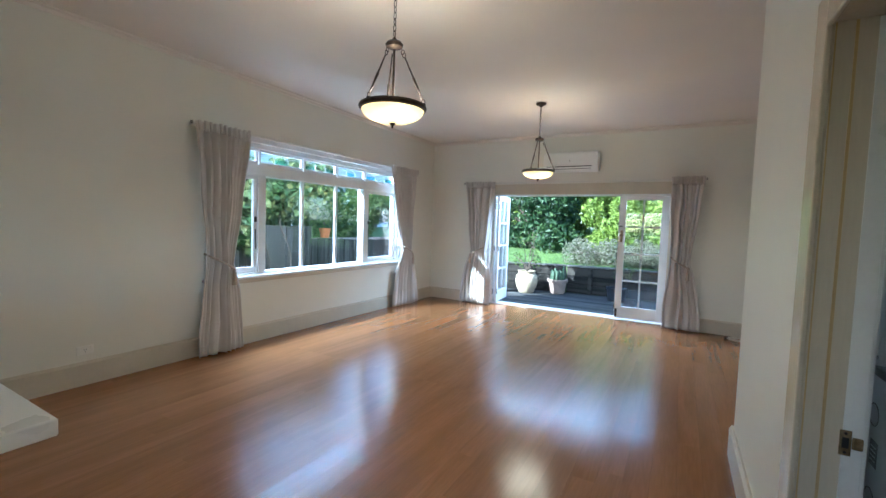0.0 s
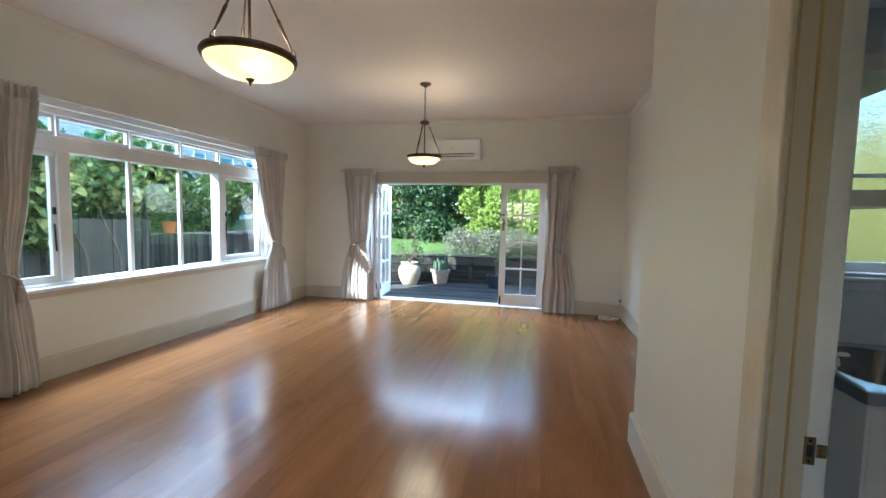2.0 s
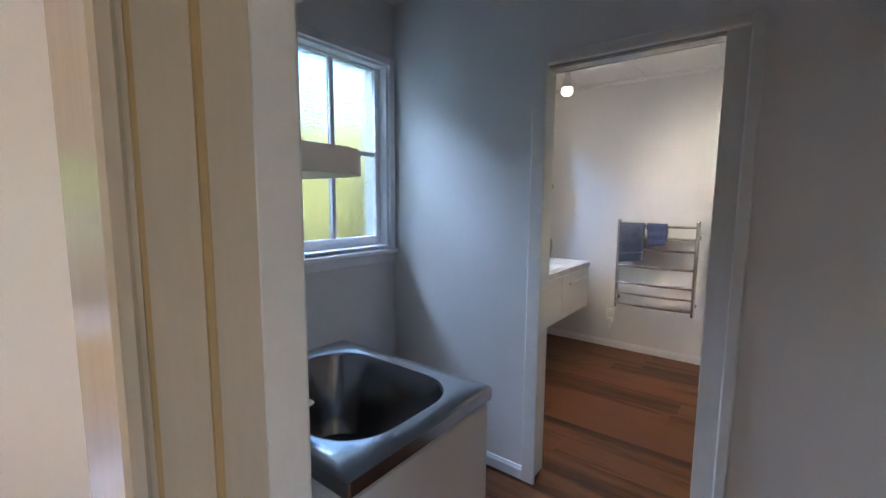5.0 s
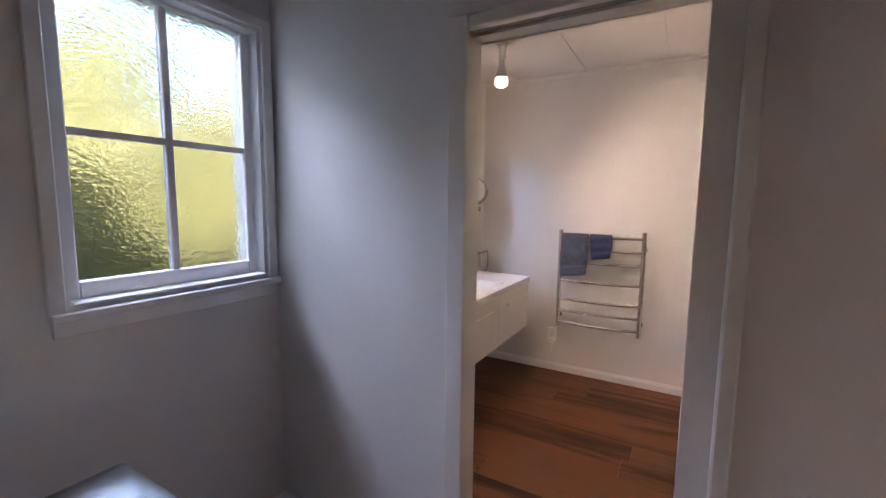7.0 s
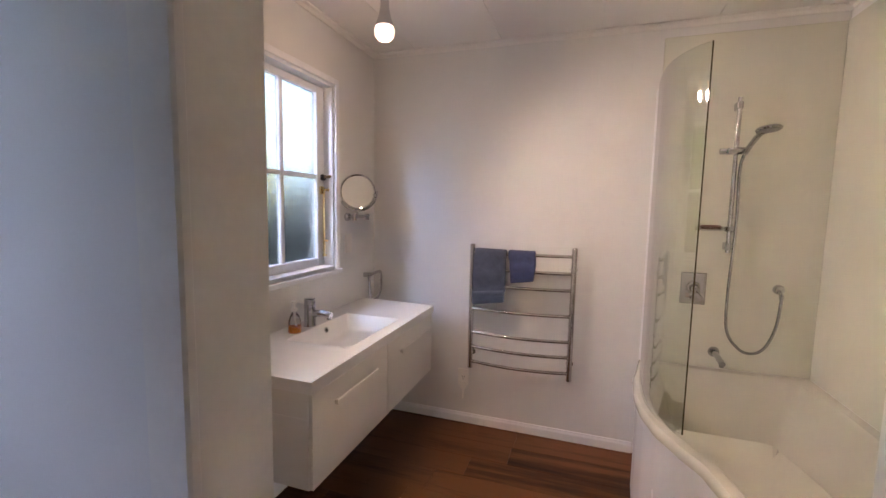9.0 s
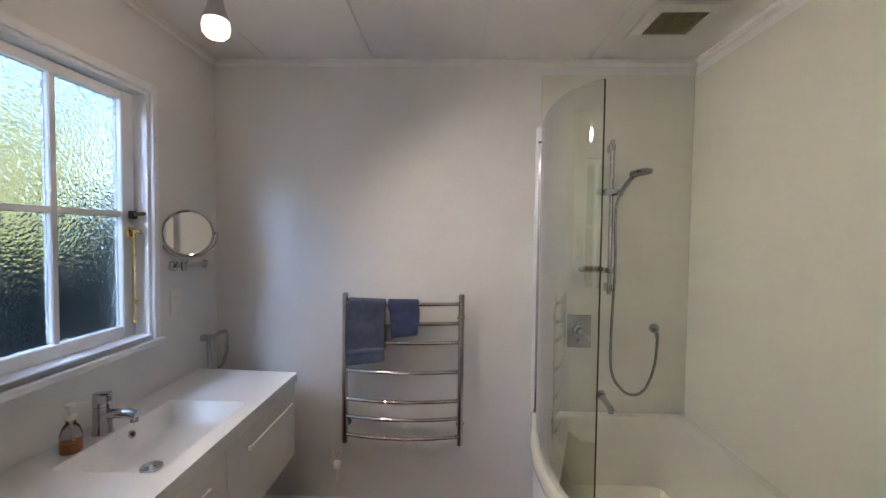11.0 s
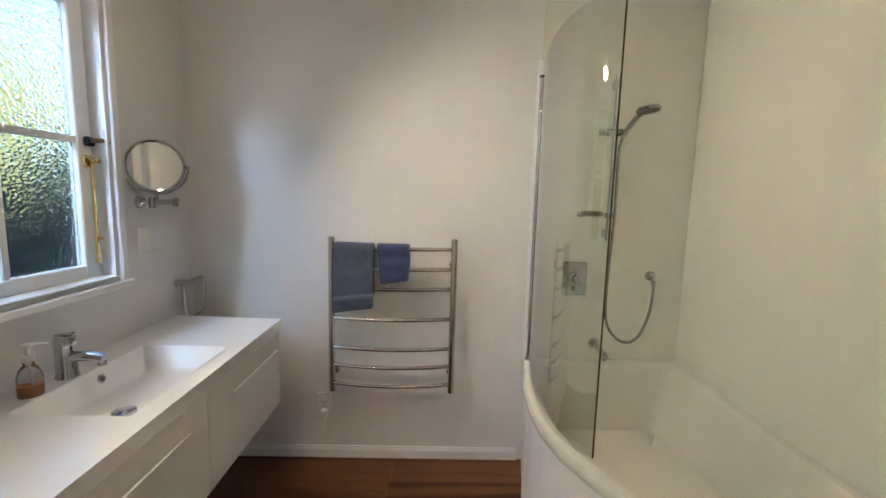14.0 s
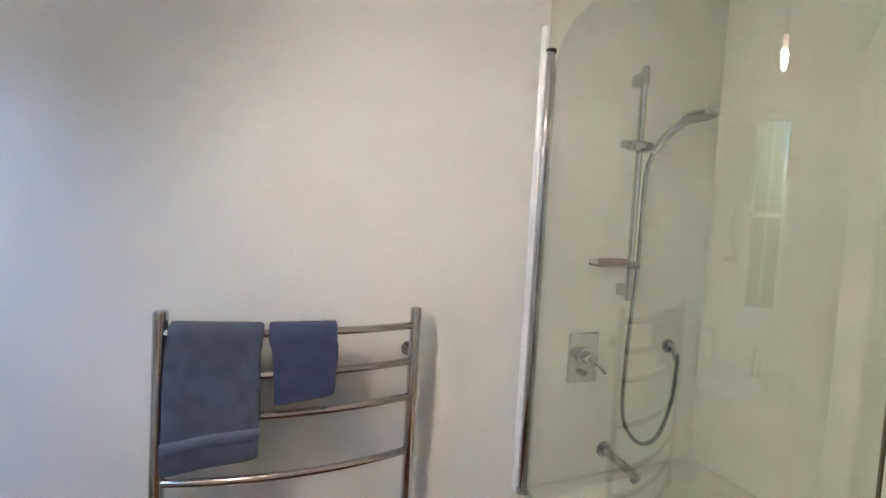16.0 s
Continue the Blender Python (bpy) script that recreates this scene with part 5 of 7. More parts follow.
def vanity_top():
    t = thing("moulded_washbasin", ((VX0 + VX1) / 2, YN, 0.803), "white solid-surface vanity top with a moulded basin", "washbasin")
    ox, oy, oz = (VX0 + VX1) / 2, YN, 0.803
    bx0, bx1, by0, by1 = 3.422 - ox, 3.962 - ox, 2.865 - oy, 3.20 - oy
    x0, x1, y0 = VX0 - ox, VX1 - ox, VY0 - oy
    h = VZ - oz
    bm = bmesh.new()
    outer = [(x0, y0), (x1, y0), (x1 + 0.03, -0.001), (x0, -0.001)]

    def rr(a0, a1, b0, b1, r, n=5):
        pts = []
        for cx, cy, s in ((a0 + r, b0 + r, 180), (a1 - r, b0 + r, 270), (a1 - r, b1 - r, 0), (a0 + r, b1 - r, 90)):
            pts += [(cx + r * math.cos(radians(s + 90 * k / n)), cy + r * math.sin(radians(s + 90 * k / n))) for k in range(n + 1)]
        return pts
    loops = [(rr(bx0, bx1, by0, by1, 0.012), h), (rr(bx0 + 0.004, bx1 - 0.004, by0 + 0.004, by1 - 0.004, 0.012), h - 0.005),
             (rr(bx0 + 0.03, bx1 - 0.03, by0 + 0.02, by1 - 0.03, 0.02), h - 0.075), (rr(bx0 + 0.05, bx1 - 0.05, by0 + 0.04, by1 - 0.05, 0.03), h - 0.092), (rr(bx0 + 0.20, bx1 - 0.28, by0 + 0.14, by1 - 0.12, 0.02), h - 0.10)]
    vs = [[bm.verts.new((x, y, z)) for x, y in pts] for pts, z in loops]
    for a, b in zip(vs, vs[1:]):
        for i in range(len(a)):
            j = (i + 1) % len(a)
            bm.faces.new((a[i], a[j], b[j], b[i]))
    bm.faces.new(vs[-1])
    part("basin", bm, VANITY_TOP, t, "moulded rectangular basin", smooth=True)
    bm = bmesh.new()
    up = [bm.verts.new((x, y, h)) for x, y in outer]
    dn = [bm.verts.new((x, y, 0)) for x, y in outer]
    ring = [bm.verts.new((x, y, h)) for x, y in loops[0][0]]
    n = len(ring) // 4
    for q in range(4):
        seg = ring[q * n:(q + 1) * n]
        for a, b in zip(seg, seg[1:]):
            bm.faces.new((up[q], b, a))
        nxt = ring[((q + 1) * n) % len(ring)]
        bm.faces.new((up[q], up[(q + 1) % 4], nxt, seg[-1]))
    for q in range(4):
        bm.faces.new((dn[q], dn[(q + 1) % 4], up[(q + 1) % 4], up[q]))
    part("slab", bm, VANITY_TOP, t)
    w = (3.610 - ox, 3.025 - oy)
    part("plug", lathe(bmesh.new(), [(0, h - 0.078), (0.02, h - 0.080), (0.034, h - 0.086), (0.036, h - 0.094), (0.02, h - 0.1)], (*w, 0), 24), CHROME, t, "domed chrome plug", smooth=True)
    part("overflow", ring_tube(bmesh.new(), (3.725 - ox, by1 - 0.0175, h - 0.035), (1, 0, 0), (0, 0.25, 1), 0.012, 0.012, 0.004, 20, 8), CHROME, t, "chrome overflow ring")
    # Dark disc paints the shade inside the overflow.
    part("overflow_hole", lathe(bmesh.new(), [(0, 0.003), (0.011, 0.002), (0.011, 0)], (3.725 - ox, by1 - 0.0165, h - 0.035), 16, (0, -1, 0.25)), GAP_SHADE, t)
    return t


vanity_top()


def basin_tap():
    t = thing("basin_tap", (3.660, 3.238, VZ), "chrome single-lever basin tap beside the basin", "tap")
    part("body", lathe(bmesh.new(), [(0, 0.001), (0.033, 0.001), (0.033, 0.006), (0.0295, 0.011), (0.0285, 0.100), (0.0, 0.100)], sides=32), CHROME, t, smooth=True)
    cap = part("cap", lathe(bmesh.new(), [(0.0, 0.1012), (0.0285, 0.1012), (0.0295, 0.106), (0.0288, 0.134), (0.024, 0.141), (0, 0.144)], sides=32), CHROME, t, smooth=True)
    bm = boxes((-0.011, 0.011, -0.050, 0.010, 0.1385, 0.1465), bevel=0.003)
    bm.transform(Matrix.Rotation(radians(-8), 4, "X"))
    part("lever", bm, CHROME, cap)
    spout = part("spout", tube(bmesh.new(), curve_pts([(0, -0.012, 0.066), (0, -0.06, 0.073), (0, -0.100, 0.072), (0, -0.128, 0.066)], 5), 0.0175, 16), CHROME, t, smooth=True)
    part("aerator", lathe(bmesh.new(), [(0, 0.0), (0.0125, 0.0), (0.0125, 0.012), (0, 0.012)], (0, -0.116, 0.044), 16), STEEL, spout)
    return t


basin_tap()


def soap_bottle():
    s = thing("soap_dispenser", (3.53, 3.232, VZ), "clear pump bottle with amber soap on the vanity", "soap dispenser")
    part("bottle", lathe(bmesh.new(), [(0, 0.001), (0.028, 0.001), (0.031, 0.006), (0.030, 0.06), (0.022, 0.085), (0.013, 0.097), (0.013, 0.108), (0, 0.108)], sides=24), BOTTLE, s, smooth=True)
    part("soap", lathe(bmesh.new(), [(0, 0.003), (0.027, 0.004), (0.0285, 0.008), (0.0283, 0.036), (0, 0.036)], sides=24), AMBER, s, "amber liquid soap", smooth=True)
    pump = part("pump", lathe(bmesh.new(), [(0, 0.1085), (0.016, 0.1085), (0.016, 0.122), (0.006, 0.124), (0.006, 0.145), (0.014, 0.148), (0.014, 0.158), (0, 0.16)], sides=18), PLASTIC, s, "white pump head", smooth=True)
    part("nozzle", tube(bmesh.new(), [(0, 0, 0.152), (0.02, -0.02, 0.154), (0.032, -0.032, 0.148)], 0.005, 8), PLASTIC, pump)
    part("straw", tube(bmesh.new(), [(0, 0, 0.10), (0.004, 0.0, 0.05), (0.01, 0, 0.01)], 0.003, 6), PLASTIC, s)
    return s


soap_bottle()


def shaving_mirror():
    m = thing("shaving_mirror", (4.17, YN, 1.41), "round chrome swing-arm shaving mirror on the wall", "mirror")
    part("wall_plate", lathe(bmesh.new(), [(0, 0.022), (0.022, 0.022), (0.026, 0.016), (0.026, 0.0005)], (0, 0, 0), 22, (0, -1, 0)), CHROME, m, smooth=True)
    arm = part("arm", tube(bmesh.new(), [(0, -0.02, 0), (0, -0.060, 0)], 0.010, 12), CHROME, m, smooth=True)
    part("knuckle", tube(bmesh.new(), [(0, -0.060, -0.022), (0, -0.060, 0.022)], 0.013, 12), CHROME, arm)
    part("second_arm", boxes((0.0, 0.160, -0.068, -0.052, -0.010, 0.004), bevel=0.003), CHROME, m)
    part("end_knuckle", tube(bmesh.new(), [(0.160, -0.060, -0.020), (0.160, -0.060, 0.020)], 0.012, 12), CHROME, m)
    part("return_arm", boxes((-0.008, 0.158, -0.084, -0.0685, 0.0045, 0.014), bevel=0.003), CHROME, m)
    c = Vector((0.006, -0.078, 0.157))
    n = Vector((-0.78, -0.62, -0.02)).normalized()
    side = n.cross(Vector((0, 0, 1))).normalized()
    stem = part("stem", tube(bmesh.new(), [(0.0, -0.078, 0.01), (c.x, c.y, c.z - 0.115)], 0.007, 10), CHROME, m)
    yoke = [c + side * 0.122 * math.cos(a) + Vector((0, 0, 1)) * 0.118 * math.sin(a) for a in [math.pi + math.pi * k / 18 for k in range(19)]]
    part("yoke", tube(bmesh.new(), yoke, 0.0055, 8), CHROME, m, smooth=True)
    for s in (-1, 1):
        part("pivot_knob", lathe(bmesh.new(), [(0, 0.016), (0.008, 0.014), (0.008, 0)], c + side * 0.112 * s, 12, side * s), CHROME, m)
    rim = part("rim", lathe(bmesh.new(), [(0.100, 0.006), (0.106, 0.009), (0.111, 0.004), (0.111, -0.008), (0.100, -0.014), (0, -0.016)], c, 48, n), CHROME, m, smooth=True)
    part("mirror_glass", lathe(bmesh.new(), [(0, 0.0062), (0.099, 0.0062), (0.100, 0.002)], c, 48, n), MIRROR, rim, "round mirror glass")
    return m


shaving_mirror()
switch_plate("light_switch", (4.185, YN, 1.24), (0, -1), 0.074, 0.118, [(0, 0.015)], "white light switch beside the window", "switch")
switch_plate("rail_switch", (XRW, 2.637, 0.322), (-1, 0), 0.074, 0.118, [(0.0, 0.025)], "white power outlet under the heated towel rail", sockets=1)
cord = thing("power_plug", (XRW, 2.63, 0.272), "white power plug with a short cord in the outlet", "plug")
part("plug_body", boxes((-0.045, -0.0135, -0.018, 0.018, -0.018, 0.022), bevel=0.006), PLASTIC, cord)
part("flex", tube(bmesh.new(), curve_pts([(-0.03, 0.0, -0.02), (-0.032, 0.004, -0.06), (-0.012, 0.008, -0.10), (-0.008, 0.0, -0.05), (-0.008, -0.03, 0.14)], 5), 0.0035, 6), PLASTIC, cord)


def towel_ring():
    r = thing("towel_ring", (4.40, YN, 1.008), "squared chrome towel ring above the vanity", "towel ring")
    part("mount", boxes((-0.02, 0.02, -0.05, -0.0005, -0.016, 0.016), bevel=0.004), CHROME, r)
    pts = curve_pts([(-0.035, -0.055, 0.0), (0.10, -0.060, 0.012), (0.125, -0.062, -0.01), (0.128, -0.062, -0.10), (0.09, -0.062, -0.165), (0.02, -0.062, -0.178), (-0.025, -0.060, -0.15), (-0.035, -0.058, -0.06), (-0.035, -0.055, 0.0)], 5)
    part("ring", tube(bmesh.new(), pts, 0.010, 12), CHROME, r, smooth=True)
    return r


towel_ring()


def towel_rail():
    y0, y1, xr, z0, z1 = 1.945, 2.578, 4.475, 0.423, 1.245
    t = thing("towel_rail", (xr, (y0 + y1) / 2, z0), "stainless heated towel rail ladder fixed to the wall", "towel rail")
    h = (y1 - y0) / 2
    for s in (-1, 1):
        post = part("post", tube(bmesh.new(), [(0, s * h, 0), (0, s * h, z1 - z0)], 0.0165, 16), RAIL_STEEL, t, smooth=True)
        part("post_cap", lathe(bmesh.new(), [(0, 0.008), (0.014, 0.006), (0.0165, 0)], (0, s * h, z1 - z0), 16), RAIL_STEEL, post, smooth=True)
        for z in (0.09, 0.69):
            part("wall_bracket", tube(bmesh.new(), [(0.012, s * (h - 0.0), z), (XRW - xr - 0.0005, s * h, z)], 0.011, 12), RAIL_STEEL, t)
            part("bracket_flange", lathe(bmesh.new(), [(0.022, 0.0), (0.022, 0.005), (0.0, 0.006)], (XRW - xr - 0.0005, s * h, z), 16, (-1, 0, 0)), RAIL_STEEL, t)
    for z in (1.199, 1.094, 0.990, 0.829, 0.669, 0.571, 0.469):
        pts = [(-0.045 * (1 - (2 * k / 16 - 1) ** 2), -h + 2 * h * k / 16, z - z0) for k in range(17)]
        part("rung", tube(bmesh.new(), pts, 0.0105, 12), RAIL_STEEL, t, smooth=True)
    return t


towel_rail()


def hung_towel(y0, y1, z_front, z_back, m, band, label, seed, tilt, drift0, drift1):
    """A folded towel hung over the top rung."""
    zr, xr, rr = 1.199, 4.475, 0.0135
    t = thing("towel", (xr, (y0 + y1) / 2, zr), label, "towel", group="towels on the rail")
    yc = (y0 + y1) / 2

    def sheet(off, thick, path, na=10):
        bm = bmesh.new()
        rows = []
        for i in range(na + 1):
            y = y0 + (y1 - y0) * i / na
            bow = 0.045 * (1 - ((y - 2.2615) / 0.3165) ** 2)
            f = i / na
            rows.append([bm.verts.new((x - bow + 0.006 * math.sin(9 * y * 3 + z * 11 + seed) * min(1, max(0, -z) * 6), y - yc + (0.008 * math.sin(z * 7 + seed) if abs(z) > 0.03 else 0) + (drift0 * (1 - f) + drift1 * f) * min(1, max(0, z / lo)), z * (1 + tilt * (f - 0.5)) if z < 0 else z)) for x, z in path])
        for a, b in zip(rows, rows[1:]):
            for k in range(len(path) - 1):
                bm.faces.new((a[k], a[k + 1], b[k + 1], b[k]))
        return bm
    r = rr + 0.009
    lo, bk = z_front - zr, z_back - zr
    arc = [(-r * math.cos(a), r * math.sin(a)) for a in [math.pi * k / 8 for k in range(9)]]
    nf = 14
    front = [(-r - 0.004 * math.sin(k), lo + (0 - lo) * k / nf) for k in range(nf)]
    back = [(r, bk * k / 6) for k in range(1, 7)]
    o = part("cloth", sheet(0, 0.012, front + arc + back), m, t, smooth=True)
    q = o.modifiers.new("pile", "SOLIDIFY")
    q.thickness, q.offset = 0.014, 0
    q = o.modifiers.new("soft", "SUBSURF")
    q.levels = q.render_levels = 1
    if band:
        b = part("woven_band", sheet(0, 0, [(-r - 0.0095, lo + 0.05), (-r - 0.0105, lo + 0.07), (-r - 0.0095, lo + 0.085)]), TOWEL_BAND, t, "flat woven band", smooth=True)
        q = b.modifiers.new("pile", "SOLIDIFY")
        q.thickness = 0.002
    return t


hung_towel(2.348, 2.558, 0.875, 0.93, TOWEL_A, True, "folded slate blue bath towel over the rail", 1, 0.13, 0.010, 0.018)
hung_towel(2.172, 2.338, 1.03, 1.06, TOWEL_B, False, "small folded navy hand towel over the rail", 4, 0.14, 0.0, -0.022)


# ---- bath and shower ----
def bath_front(x):
    """Depth of the bath's front edge along the wall."""
    ks = [(2.342, 1.430), (3.15, 1.430), (3.30, 1.438), (3.44, 1.468), (3.57, 1.535), (3.70, 1.592), (3.85, 1.624), (4.0, 1.632), (4.2, 1.617), (4.4, 1.578), (4.54, 1.552)]
    for (a, p), (b, q) in zip(ks, ks[1:]):
        if x <= b:
            f = max(0, (x - a) / (b - a))
            f = f * f * (3 - 2 * f) * 0.4 + f * 0.6
            return p + (q - p) * f
    return ks[-1][1]


BX0, BX1 = 2.36, XRW - 0.012


def bath():
    ox, oy = 3.45, 1.1
    b = thing("bathtub", (ox, oy, 0), "white p-shaped shower bath with a curved front panel", "bathtub")
    xs = [BX0 + (BX1 - BX0) * k / 60 for k in range(61)]
    outer = [Vector((x, bath_front(x), 0)) for x in xs] + [Vector((BX1, YS + 0.012 + (bath_front(BX1) - YS - 0.012) * k / 12, 0)) for k in range(11, -1, -1)]
    outer += [Vector((BX1 + (BX0 - BX1) * k / 40, YS + 0.012, 0)) for k in range(1, 41)] + [Vector((BX0, YS + 0.012 + (bath_front(BX0) - YS - 0.012) * k / 12, 0)) for k in range(1, 12)]
    n = len(outer)

    def inset(d_front, d_back, soften):
        pts = []
        cx, cy = 3.45, 1.07
        for p in outer:
            fx = (p.x - cx) / ((BX1 - BX0) / 2)
            top = bath_front(p.x)
            fy = 2 * (p.y - YS) / (top - YS) - 1
            x = p.x - fx ** 3 * d_back
            d = d_front if fy > 0 else d_back
            y = p.y - fy ** 3 * d
            corner = max(0, abs(fx) * abs(fy) - 0.55)
            x -= math.copysign(corner * soften, fx)
            y -= math.copysign(corner * soften, fy)
            pts.append((x - ox, y - oy))
        return pts
    ZR = 0.60
    loops = [(inset(0.004, 0.0, 0), ZR - 0.045), (inset(0.0, 0.0, 0), ZR - 0.030), (inset(0.002, 0.0, 0), ZR - 0.010), (inset(0.012, 0.0, 0), ZR), (inset(0.055, 0.05, 0.03), ZR - 0.001), (inset(0.068, 0.062, 0.05), ZR - 0.012),
             (inset(0.085, 0.08, 0.10), ZR - 0.12), (inset(0.115, 0.12, 0.16), ZR - 0.34), (inset(0.18, 0.22, 0.20), ZR - 0.40)]
    bm = bmesh.new()
    vs = [[bm.verts.new((x, y, z)) for x, y in pts] for pts, z in loops]
    for a, c in zip(vs, vs[1:]):
        for i in range(n):
            j = (i + 1) % n
            bm.faces.new((a[i], a[j], c[j], c[i]))
    bm.faces.new(vs[-1])
    part("tub", bm, BATH_WHITE, b, "glossy cream-white tub", smooth=True)

    def strip(d, z0, z1, t):
        bm = bmesh.new()
        q = []
        for x in xs:
            y = bath_front(x) - d
            q.append([bm.verts.new((x - ox, y - oy, z0)), bm.verts.new((x - ox, y - oy, z1)), bm.verts.new((x - ox, y - t - oy, z1)), bm.verts.new((x - ox, y - t - oy, z0))])
        for a, c in zip(q, q[1:]):
            for i in range(4):
                bm.faces.new((a[i], c[i], c[(i + 1) % 4], a[(i + 1) % 4]))
        bm.faces.new(q[0])
        bm.faces.new(q[-1][::-1])
        return bm
    part("front_panel", strip(0.022, 0.001, 0.5545, 0.012), PANEL_WHITE, b, "curved white bath panel", smooth=True)
    part("panel_lip", strip(0.010, 0.5250, 0.5540, 0.011), PANEL_WHITE, b, smooth=True)
    return b


bath()
liner = thing("shower_liner", (XRW, YS, 0), "glossy cream acrylic wall lining round the bath", "wall lining", kind="structure")
part("end_sheet", boxes((-0.010, -0.0005, 0.0105, 0.825, 0.601, 2.44), bevel=0.003), ACRYLIC, liner)
part("side_sheet", boxes((-2.199, -0.0005, 0.0005, 0.010, 0.601, 2.44)), ACRYLIC, liner)
part("edge_bead", boxes((-0.026, -0.0005, 0.8255, 0.85, 0.60, 2.16), bevel=0.006), WHITE_WOOD, liner, "white edge bead")


def shower_screen():
    s = thing("shower_screen", (4.5, 1.525, 0.6), "curved frameless glass screen standing on the bath rim", "shower screen")
    plan = curve_pts([(4.495, 1.522, 0), (4.35, 1.556, 0), (4.15, 1.588, 0), (3.95, 1.597, 0), (3.80, 1.580, 0), (3.70, 1.537, 0), (3.645, 1.495, 0)], 8)
    bm = bmesh.new()
    cols = []
    acc = 0.0
    for i, p in enumerate(plan):
        if i:
            acc += (p - plan[i - 1]).length
        d = (plan[min(i + 1, len(plan) - 1)] - plan[max(i - 1, 0)]).normalized()
        nrm = Vector((-d.y, d.x, 0)) * 0.003
        top = 1.50 - 0.10 * max(0, 1 - acc / 0.16) ** 2.2
        cols.append([bm.verts.new((q.x - 4.5, q.y - 1.525, z)) for q, z in ((p + nrm, 0.004), (p + nrm, top), (p - nrm, top), (p - nrm, 0.004))])
    for a, c in zip(cols, cols[1:]):
        for i in range(4):
            bm.faces.new((a[i], a[(i + 1) % 4], c[(i + 1) % 4], c[i]))
    bm.faces.new(cols[0])
    bm.faces.new(cols[-1][::-1])
    g = part("glass_panel", bm, SCREEN_GLASS, s, "curved clear glass", smooth=True)
    g.visible_shadow = False
    e = plan[-1]
    part("edge_seal", boxes((e.x - 4.5 - 0.003, e.x - 4.5 + 0.001, e.y - 1.525 - 0.0035, e.y - 1.525 + 0.001, 0.004, 1.499)), GLASS_EDGE, s, "dark glass edge")
    post = part("hinge_post", tube(bmesh.new(), [(0.010, 0.0, 0.002), (0.010, 0.0, 1.47)], 0.014, 14), CHROME, s, smooth=True)
    part("post_cap", lathe(bmesh.new(), [(0, 0.012), (0.017, 0.010), (0.017, 0)], (0.010, 0, 1.47), 14), BLACK_IRON, post)
    part("post_foot", lathe(bmesh.new(), [(0, 0.02), (0.018, 0.018), (0.018, 0)], (0.010, 0, 0.001), 14), CHROME, post)
    part("wall_channel", boxes((0.022, 0.0285, -0.02, 0.02, 0.002, 1.47)), CHROME, s)
    return s


shower_screen()


def shower_set():
    xw = XRW - 0.011
    s = thing("shower_set", (xw, 1.157, 0), "chrome hand shower on a slide rail with hose", "shower")
    part("slide_rail", tube(bmesh.new(), [(-0.05, 0, 1.265), (-0.05, 0, 2.085)], 0.0115, 16), CHROME, s, smooth=True)
    for z in (1.30, 2.045):
        part("rail_bracket", boxes((-0.062, -0.0005, -0.014, 0.014, z - 0.022, z + 0.022), bevel=0.005), CHROME, s)
    sl = part("slider", boxes((-0.078, -0.032, -0.045, 0.05, 1.79, 1.825), bevel=0.01), CHROME, s)
    part("slider_knob", lathe(bmesh.new(), [(0, 0.03), (0.016, 0.026), (0.016, 0)], (-0.055, 0.05, 1.808), 14, (0, 1, 0)), CHROME, sl)
    hs = part("handset", tube(bmesh.new(), curve_pts([(-0.085, -0.03, 1.79), (-0.112, -0.045, 1.832), (-0.145, -0.062, 1.868), (-0.172, -0.074, 1.885)], 5), 0.013, 12, radii=None), CHROME, s, smooth=True)
    hd = part("shower_head", lathe(bmesh.new(), [(0, 0.016), (0.02, 0.015), (0.05, 0.008), (0.056, 0.0), (0.052, -0.008), (0, -0.009)], (-0.205, -0.085, 1.893), 30, (0.12, 0.08, 1)), CHROME, hs, smooth=True)
    part("spray_face", lathe(bmesh.new(), [(0, -0.0098), (0.046, -0.0096), (0.047, -0.006)], (-0.205, -0.085, 1.893), 30, (0.12, 0.08, 1)), GREY_PLASTIC, hd)
    dish = part("soap_dish", boxes((-0.115, -0.02, 0.02, 0.155, 1.385, 1.392), (-0.115, -0.111, 0.02, 0.155, 1.3925, 1.408), (-0.024, -0.02, 0.02, 0.155, 1.3925, 1.408)), BOTTLE, s, "clear soap dish")
    part("dish_clip", boxes((-0.07, -0.03, -0.02, 0.0195, 1.38, 1.41), bevel=0.006), CHROME, dish)
    part("soap_bar", boxes((-0.10, -0.04, 0.045, 0.145, 1.3925, 1.415), bevel=0.009, ), mat("brown_soap", (0.16, 0.085, 0.05), 0.5, var=0.1, bump=0.05), dish, "brown soap bar")
    hose = curve_pts([(-0.083, -0.028, 1.785), (-0.07, -0.018, 1.70), (-0.055, -0.028, 1.40), (-0.045, -0.02, 1.05), (-0.04, -0.03, 0.84), (-0.045, -0.085, 0.745), (-0.05, -0.15, 0.72), (-0.05, -0.21, 0.76), (-0.055, -0.25, 0.88), (-0.055, -0.262, 1.02), (-0.05, -0.265, 1.055)], 8)
    part("hose", tube(bmesh.new(), hose, 0.0075, 10), STEEL, s, "metal shower hose", smooth=True)
    el = part("hose_outlet", lathe(bmesh.new(), [(0, 0.026), (0.02, 0.024), (0.027, 0.012), (0.027, 0.0005)], (0, -0.265, 1.075), 20, (-1, 0, 0)), CHROME, s, smooth=True)
    part("outlet_nut", tube(bmesh.new(), [(-0.03, -0.265, 1.07), (-0.05, -0.265, 1.03)], 0.011, 12), CHROME, el)
    return s


shower_set()


